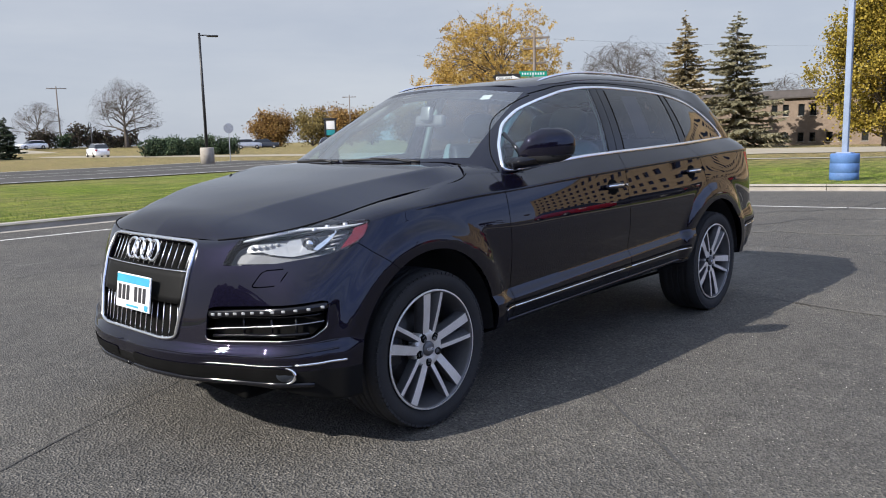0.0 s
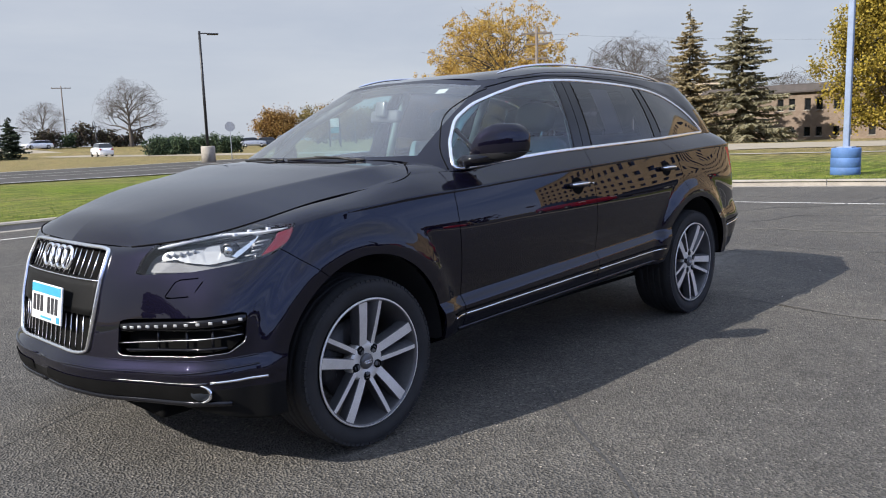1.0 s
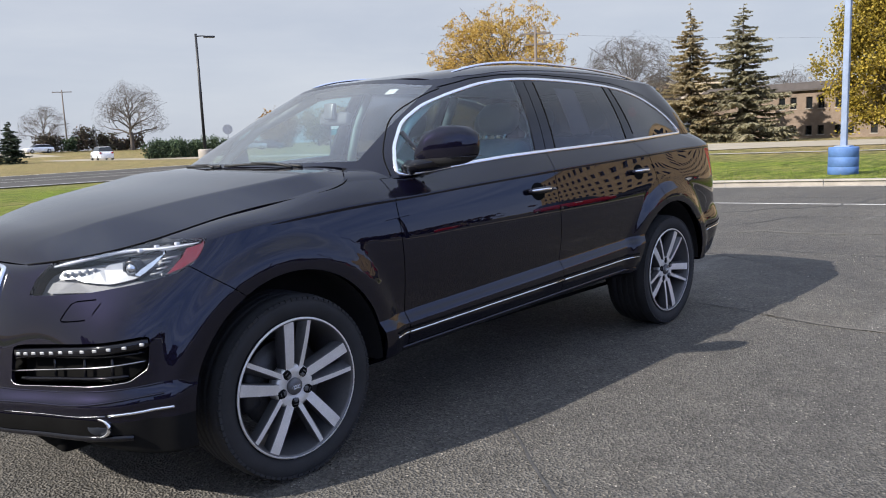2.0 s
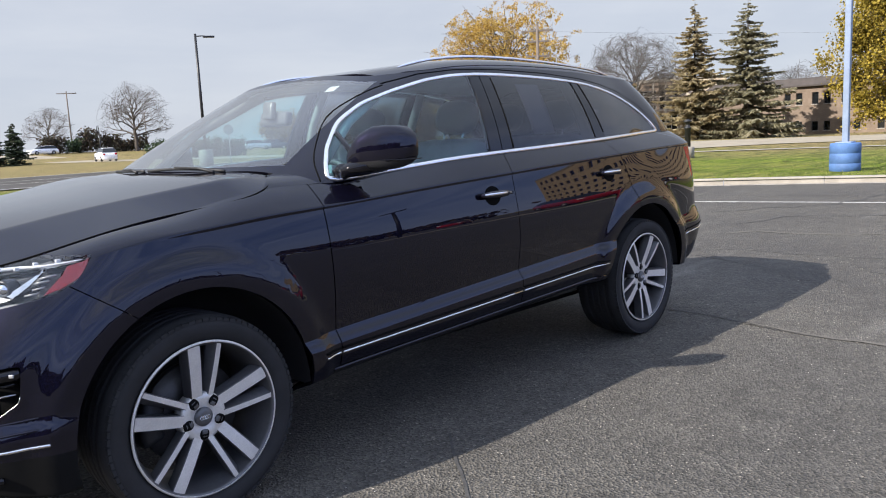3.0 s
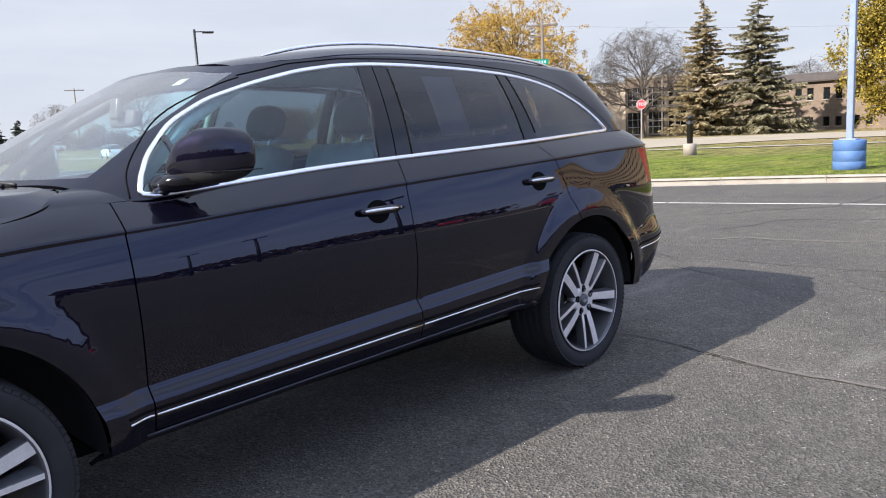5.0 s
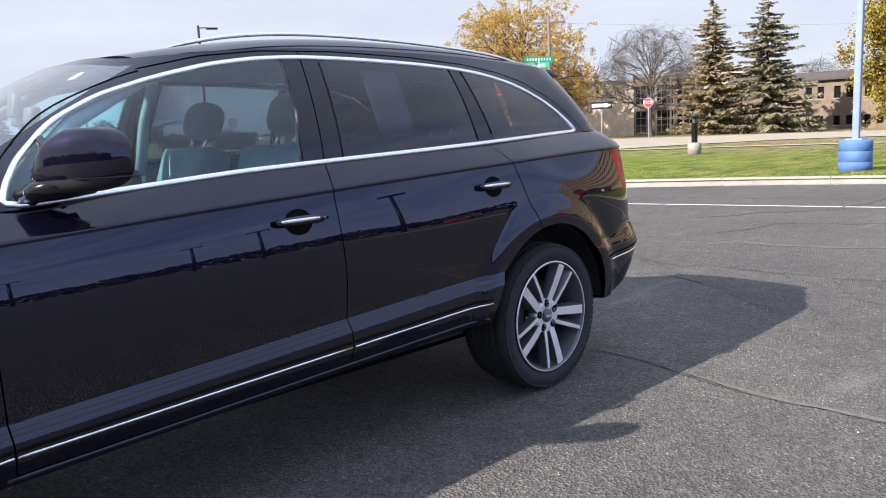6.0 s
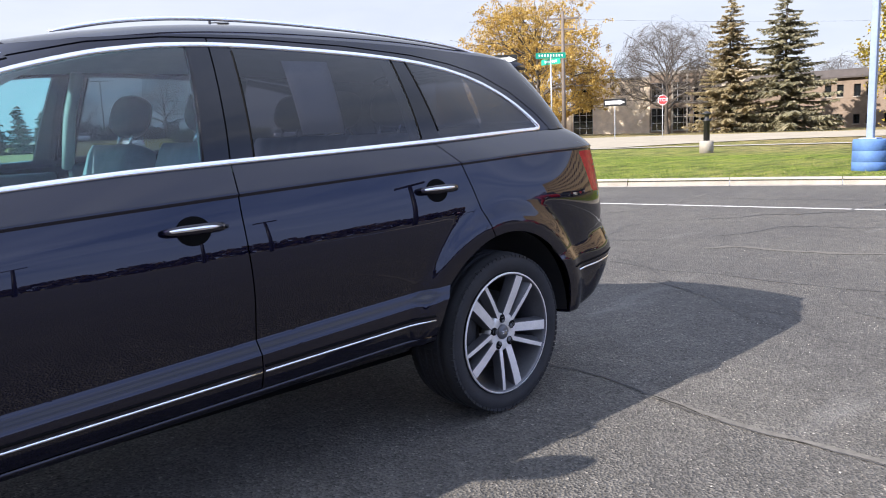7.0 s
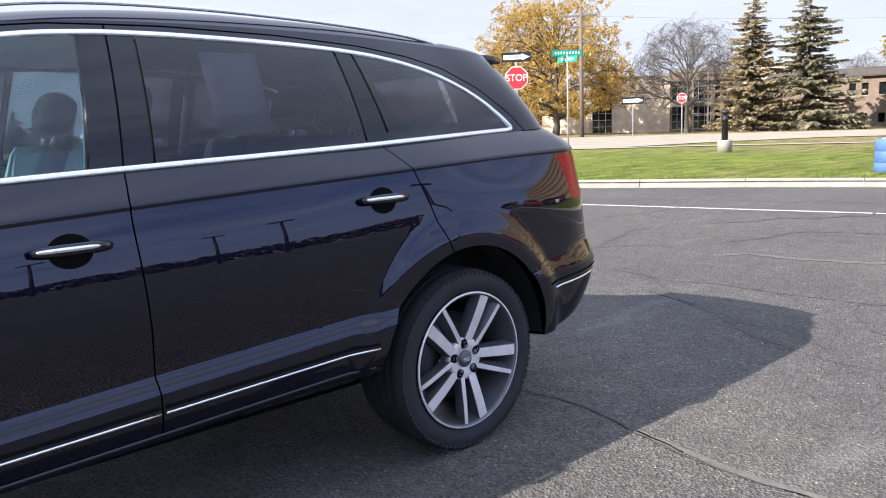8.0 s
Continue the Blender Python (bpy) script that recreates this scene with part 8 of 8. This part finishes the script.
def wing(a, b, height, depth, brick, rows, label, roof=None):
    m, length = wall_frame(a, b)
    house = thing("brick_building", label, "building", m)
    bm = bmesh.new()
    xs = sorted({0.0, length} | {v for r in rows for x, w in r[2] for v in (x - w / 2, x + w / 2)})
    zs = sorted({-1.6, height} | {v for r in rows for v in (r[0], r[1])})
    holes = [(x - w / 2, x + w / 2, r[0], r[1]) for r in rows for x, w in r[2]]
    for x0, x1 in zip(xs[:-1], xs[1:]):
        for z0, z1 in zip(zs[:-1], zs[1:]):
            cx, cz = (x0 + x1) / 2, (z0 + z1) / 2
            if any(h[0] < cx < h[1] and h[2] < cz < h[3] for h in holes):
                continue
            vs = [bm.verts.new(p) for p in ((x0, 0, z0), (x1, 0, z0), (x1, 0, z1), (x0, 0, z1))]
            bm.faces.new(vs)
    for h in holes:
        for (p, q) in (((h[0], h[2]), (h[1], h[2])), ((h[1], h[2]), (h[1], h[3])), ((h[1], h[3]), (h[0], h[3])), ((h[0], h[3]), (h[0], h[2]))):
            vs = [bm.verts.new(v) for v in ((p[0], 0, p[1]), (p[0], 0.3, p[1]), (q[0], 0.3, q[1]), (q[0], 0, q[1]))]
            bm.faces.new(vs)
    for (p, q) in (((0, 0), (0, depth)), ((length, 0), (length, depth)), ((0, depth), (length, depth))):
        vs = [bm.verts.new(v) for v in ((p[0], p[1], -1.6), (q[0], q[1], -1.6), (q[0], q[1], height), (p[0], p[1], height))]
        bm.faces.new(vs)
    part("wall", fix(bm), brick, house, smooth=False)
    for h in holes:
        bm = bmesh.new()
        box(bm, h[0], h[1], 0.22, 0.26, h[2], h[3])
        win = part("window", bm, WINDOW_DARK, house, "dark window", smooth=False)
        bm = bmesh.new()
        for x0, x1, z0, z1 in ((h[0], h[0] + 0.07, h[2], h[3]), (h[1] - 0.07, h[1], h[2], h[3]), (h[0], h[1], h[3] - 0.07, h[3]), (h[0], h[1], h[2], h[2] + 0.07)):
            box(bm, x0, x1, 0.14, 0.22, z0, z1)
        if h[1] - h[0] > 2:
            for k in range(1, round((h[1] - h[0]) / 0.8)):
                x = h[0] + (h[1] - h[0]) * k / round((h[1] - h[0]) / 0.8)
                box(bm, x - 0.035, x + 0.035, 0.142, 0.22, h[2] + 0.072, h[3] - 0.072)
            for k in range(1, round((h[3] - h[2]) / 0.95)):
                z = h[2] + (h[3] - h[2]) * k / round((h[3] - h[2]) / 0.95)
                box(bm, h[0] + 0.072, h[1] - 0.072, 0.148, 0.22, z - 0.03, z + 0.03)
        part("window_frame", bm, GALV if h[1] - h[0] > 2 else POLE_BLACK, win, smooth=False)
        bm = bmesh.new()
        box(bm, h[0] - 0.08, h[1] + 0.08, -0.06, 0.2, h[2] - 0.10, h[2])
        part("sill", bm, CONCRETE, win, smooth=False)
    bm = bmesh.new()
    if roof == "mansard":
        lo, hi = height - 0.05, height + 1.05
        rows_ = [(-0.45, lo), (-0.45, lo + 0.18), (0.35, hi), (depth, hi)]
        a_ = [bm.verts.new((-0.4, y, z)) for y, z in rows_]
        b_ = [bm.verts.new((length + 0.4, y, z)) for y, z in rows_]
        for k in range(3):
            bm.faces.new((a_[k], b_[k], b_[k + 1], a_[k + 1]))
        bm.faces.new(a_ + [bm.verts.new((-0.4, depth, lo))])
        bm.faces.new(b_ + [bm.verts.new((length + 0.4, depth, lo))])
        part("roof", fix(bm), SHINGLE, house, "dark brown shingled roof", smooth=False)
    else:
        box(bm, -0.12, length + 0.12, -0.12, depth, height, height + 0.30)
        part("roof_coping", bm, CONCRETE, house, smooth=False)
    return house


WING_X = (11.3, 12.7, 14.6, 16.0, 18.0, 19.4, 22.0, 24.5, 28.0, 31.0)
wing((101.0, 45.0), (101.8, 8.0), 5.2, 14, BROWN_BRICK, [(-0.3, 0.85, [(x, 0.75) for x in WING_X]), (2.95, 4.4, [(x, 0.75) for x in WING_X])], "two-storey brown brick wing with a dark roof", "mansard")
wing((98.1, 47.4), (102.6, 42.2), 7.3, 12, BEIGE_BRICK, [], "plain beige brick block of the building")
wing((85.2, 68.6), (88.45, 62.8), 2.5, 5, BEIGE_BRICK, [], "low beige brick wall block beside the entrance")
wing((88.5, 62.75), (93.58, 53.68), 6.5, 16, BEIGE_BRICK, [(-0.6, 5.6, [(1.55, 2.7)])], "beige brick block with a tall glazed entrance")
house = wing((93.58, 53.68), (97.9, 46.6), 7.0, 16, BROWN_BRICK, [(-0.4, 2.6, [(1.3, 2.1), (4.0, 2.4), (6.8, 2.4)]), (3.4, 5.9, [(1.3, 2.1), (4.0, 2.4), (6.8, 2.4)])], "glazed brown middle block of the building")
for x in (2.9, 4.75, 6.35):
    bm = bmesh.new()
    box(bm, x - 0.12, x + 0.12, -1.2, -0.96, -1.2, 7.6)
    part("column", bm, CONCRETE, house, smooth=False)
for z in (1.3, 3.1, 5.0, 7.2):
    bm = bmesh.new()
    box(bm, 2.7, 8.0, -0.955, -0.80, z, z + 0.14)
    part("cross_beam", bm, CONCRETE, house, smooth=False)

# ---- other cars ----
def plain_car(at, heading, paint, label, size=(4.7, 1.85, 1.55), group=""):
    """A parked car: body with glazed cabin, wheels, lamps."""
    ln, wd, ht = size
    c = thing("parked_car", label, "car", Matrix.Translation(at) @ Matrix.Rotation(heading, 4, "Z"), group)
    half = [(-0.5, 0.36, 0.80), (-0.495, 0.55, 0.86), (-0.44, 0.61, 0.92), (-0.22, 0.66, 0.96), (-0.02, 0.68, 0.97), (0.2, 0.68, 0.97), (0.42, 0.66, 0.95), (0.485, 0.6, 0.9), (0.5, 0.42, 0.85)]
    bm = bmesh.new()
    rows = []
    for x, top, w in half:
        z1 = top * ht
        y = w * wd / 2
        rows.append([bm.verts.new((x * ln, s * y * k, z)) for s, k, z in ((-1, 0.90, 0.20), (-1, 1.0, 0.34), (-1, 1.0, 0.55), (-1, 0.95, z1 - 0.04), (-1, 0.82, z1), (1, 0.82, z1), (1, 0.95, z1 - 0.04), (1, 1.0, 0.55), (1, 1.0, 0.34), (1, 0.90, 0.20))])
    for a, b in zip(rows[:-1], rows[1:]):
        for k in range(10):
            bm.faces.new((a[k], a[(k + 1) % 10], b[(k + 1) % 10], b[k]))
    bm.faces.new(rows[0])
    bm.faces.new(rows[-1])
    part("body", fix(bm), paint, c)
    cab = [(-0.24, 0.64, 0.90), (-0.10, 0.98, 0.72), (0.05, 1.0, 0.70), (0.25, 0.985, 0.70), (0.38, 0.95, 0.70), (0.47, 0.65, 0.86)]
    bm = bmesh.new()
    lo = [(x * ln, 0.64 * ht) for x, _, _ in cab]
    rings = []
    for x, top, w in cab:
        z1 = max(top * ht, 0.65 * ht)
        y = w * wd / 2
        rings.append([bm.verts.new(p) for p in ((x * ln, -0.88 * wd / 2, 0.62 * ht), (x * ln, -y, z1 - 0.03), (x * ln, -y * 0.8, z1), (x * ln, y * 0.8, z1), (x * ln, y, z1 - 0.03), (x * ln, 0.88 * wd / 2, 0.62 * ht))])
    for a, b in zip(rings[:-1], rings[1:]):
        for k in range(5):
            f = bm.faces.new((a[k], a[k + 1], b[k + 1], b[k]))
    for i, f in enumerate(list(bm.faces)):
        seg, k = divmod(i, 5)
        f.material_index = 0 if k in (0, 4) or seg in (0, 4) else 1
    bmesh.ops.recalc_face_normals(bm, faces=bm.faces)
    part("cabin", bm, [WINDOW_DARK, paint], c, "glazed cabin", smooth=False)
    for s in (-1, 1):
        for x in (-0.305, 0.30):
            bm = bmesh.new()
            lathe(bm, [(0.0, -0.11), (0.2, -0.11), (0.215, -0.10), (0.30, -0.11), (0.33, -0.07), (0.33, 0.07), (0.30, 0.11), (0.0, 0.11)], 24, "y", (x * ln, s * (wd / 2 - 0.10), 0.33))
            tyre = part("wheel", fix(bm), RUBBER, c)
            bm = bmesh.new()
            for k in range(5):
                a = k * math.tau / 5
                m = Matrix.Translation((x * ln, s * (wd / 2 + 0.015), 0.33)) @ Matrix.Rotation(a, 4, "Y")
                box(bm, -0.035, 0.035, -0.01, 0.01, 0.02, 0.2, 0.0, m)
            part("rim", bm, ALLOY, tyre)
        bm = bmesh.new()
        box(bm, -0.498 * ln, -0.45 * ln, s * 0.27 * wd, s * 0.42 * wd, 0.48 * ht, 0.56 * ht, 0.02) if s > 0 else box(bm, -0.498 * ln, -0.45 * ln, -0.42 * wd, -0.27 * wd, 0.48 * ht, 0.56 * ht, 0.02)
        part("headlight", bm, LAMP_GLOW, c)
        bm = bmesh.new()
        box(bm, 0.46 * ln, 0.502 * ln, min(s * 0.30 * wd, s * 0.43 * wd), max(s * 0.30 * wd, s * 0.43 * wd), 0.46 * ht, 0.58 * ht, 0.02)
        part("tail_light", bm, RED_LENS, c)
    return c


RED_PAINT = car_paint("red_car_paint", (0.30, 0.008, 0.012), 0.1, 0.3)
WHITE_PAINT = car_paint("white_car_paint", (0.72, 0.72, 0.72), 0.0, 0.35)
SILVER_PAINT = car_paint("silver_car_paint", (0.35, 0.36, 0.38), 0.6, 0.35)
DARK_PAINT = car_paint("graphite_car_paint", (0.03, 0.032, 0.036), 0.4, 0.35)
plain_car(on_ground(41.6, 97.5, -0.04), math.atan2(-17, -3), WHITE_PAINT, "white minivan on the far road", (4.9, 1.95, 1.72))
plain_car(on_ground(64.4, 126.0, 0.0), 0.3, SILVER_PAINT, "silver car parked behind the bare tree", (4.6, 1.8, 1.5))
plain_car(on_ground(67.4, 127.0, 0.0), 0.4, DARK_PAINT, "graphite car parked behind the hedge", (4.6, 1.8, 1.5))
plain_car(on_ground(79.2, 120.0, 0.0), 2.6, SILVER_PAINT, "silver SUV parked by the autumn trees", (4.7, 1.9, 1.75))
plain_car(on_ground(82.6, 119.6, 0.0), 2.6, DARK_PAINT, "black SUV parked by the autumn trees", (4.9, 1.95, 1.8))
plain_car(on_ground(45.8, 131.0, 0.0), 0.1, WHITE_PAINT, "white car parked below the small tree", (4.5, 1.8, 1.45))

# across the lot behind the walk: parked cars, far woods, lamp posts and a tan building
for x, y, h, paint, colour in ((25.5, -17.2, -1.0, RED_PAINT, "red"), (37.0, -35.0, -0.6, RED_PAINT, "red"), (35.0, -19.0, 1.5, DARK_PAINT, "graphite"), (41.0, -20.0, 1.5, WHITE_PAINT, "white"), (47.5, -21.5, 1.5, DARK_PAINT, "graphite"), (54.0, -22.5, 1.5, RED_PAINT, "red"), (61.0, -23.5, 1.6, DARK_PAINT, "graphite"), (68.0, -24.5, 1.6, SILVER_PAINT, "silver"), (4.0, -64.0, 0.1, DARK_PAINT, "graphite"), (-9.0, -66.0, 0.05, WHITE_PAINT, "white"), (-15.5, -67.0, 0.1, SILVER_PAINT, "silver"), (11.0, -63.0, 0.0, SILVER_PAINT, "silver"), (-27.0, -68.0, 0.1, DARK_PAINT, "graphite")):
    plain_car((x, y, 0.125 if x > 20 else 0.0), h, paint, colour + " car parked across the lot", (4.9, 1.95, 1.75), "cars across the lot")
BARE_WOODS = island_material("bare_autumn_woods", [(0.0, (0.022, 0.018, 0.015)), (0.6, (0.05, 0.038, 0.030)), (1.0, (0.11, 0.07, 0.045))])
rnd_w = random.Random(77)
spots = []
for _ in range(9000):
    f = rnd_w.random()
    x, y = -210 + 330 * f + rnd_w.gauss(0, 2), -105 - 62 * math.sin(math.pi * f) + rnd_w.gauss(0, 4)
    top = 6.5 + 2.2 * noise.noise((x * 0.05, 3.0, 0.0)) + 2.0 * noise.noise((x * 0.19, 9.0, 0.0))
    spots.append((Vector((x, y, top * rnd_w.random() ** 0.7)), 1.0))
tagged(leaves_part("far_woods", rnd_w, spots, 2.2, BARE_WOODS, None), "dark low line of woods behind the lot", "woods", kind="stuff")
spots = []
for _ in range(9000):
    f = rnd_w.random()
    an = radians(166 + 76 * f)
    r = 134 + rnd_w.gauss(0, 4)
    top = 17 + 6 * noise.noise((an * 9.0, 1.0, 0.0)) + 5 * noise.noise((an * 31.0, 4.0, 0.0))
    spots.append((Vector((r * math.cos(an), r * math.sin(an), top * rnd_w.random() ** 0.8)), 1.0))
tagged(leaves_part("tall_woods", rnd_w, spots, 3.2, BARE_WOODS, None), "tall dark woods beyond the car park", "woods", kind="stuff")
wing((64.0, -4.0), (112.0, -83.0), 20.5, 22, TAN_BRICK, [(1.6 + 3.25 * f, 3.1 + 3.25 * f, [(2.2 + 2.45 * k, 1.3) for k in range(37)]) for f in range(6)], "six-storey tan brick building with rows of windows")
for x, y in ((27.1, -29.6), (24.7, -40.0), (23.4, -46.5), (12.0, -46.0), (-8.0, -62.0), (-30.0, -70.0)):
    c = thing("street_lamp", "tall black lamp post across the lot", "street lamp", Matrix.Translation((x, y, 0.0)))
    part("pole", round_post(bmesh.new(), 0, 0, 0.0, 8.0, 0.15, 0.10), POLE_BLACK, c)
    bm = bmesh.new()
    box(bm, -0.75, 0.75, -0.2, 0.2, 7.85, 8.02, 0.03, Matrix.Rotation(0.6, 4, "Z"))
    part("lamp_head", bm, POLE_BLACK, c)

# loose pale grit lying in drifts on the asphalt
GRIT = island_material("pale_limestone_grit", [(0.0, (0.16, 0.15, 0.13)), (0.5, (0.27, 0.255, 0.225)), (0.85, (0.38, 0.36, 0.32)), (1.0, (0.54, 0.51, 0.46))])
rnd_g = random.Random(41)
grit_v, grit_f = [], []
drifts = [(rnd_g.uniform(-0.5, 7.5), rnd_g.uniform(-4.2, -1.0), rnd_g.uniform(0.08, 0.45)) for _ in range(46)]
for k in range(3000):
    if k % 2:
        x, y = rnd_g.uniform(-4.0, 9.0), rnd_g.uniform(-5.0, 0.6)
    else:
        dx, dy, spread = rnd_g.choice(drifts)
        x, y = rnd_g.gauss(dx, spread), rnd_g.gauss(dy, spread * 0.6)
    r = 0.0016 + 0.0016 * rnd_g.random() + 0.0032 * rnd_g.random() ** 8
    ox, oy, oz = x, y, 0.0005
    turn_a, n0 = rnd_g.uniform(0, math.tau), len(grit_v)
    for a, w in ((0.0, 1.4), (1.3, 1.0), (2.9, 1.2), (4.6, 0.8)):
        grit_v.append(Vector((ox + r * w * math.cos(a + turn_a), oy + r * w * math.sin(a + turn_a), oz + r * 0.35)))
    grit_v += [Vector((ox, oy, oz + r * rnd_g.uniform(0.8, 1.2))), Vector((ox, oy, oz - r * 0.2))]
    for i in range(4):
        grit_f += [[n0 + i, n0 + (i + 1) % 4, n0 + 4], [n0 + (i + 1) % 4, n0 + i, n0 + 5]]
tagged(soup("loose_grit", grit_v, grit_f, GRIT), "pale loose limestone grit scattered on the asphalt", "grit", kind="stuff")
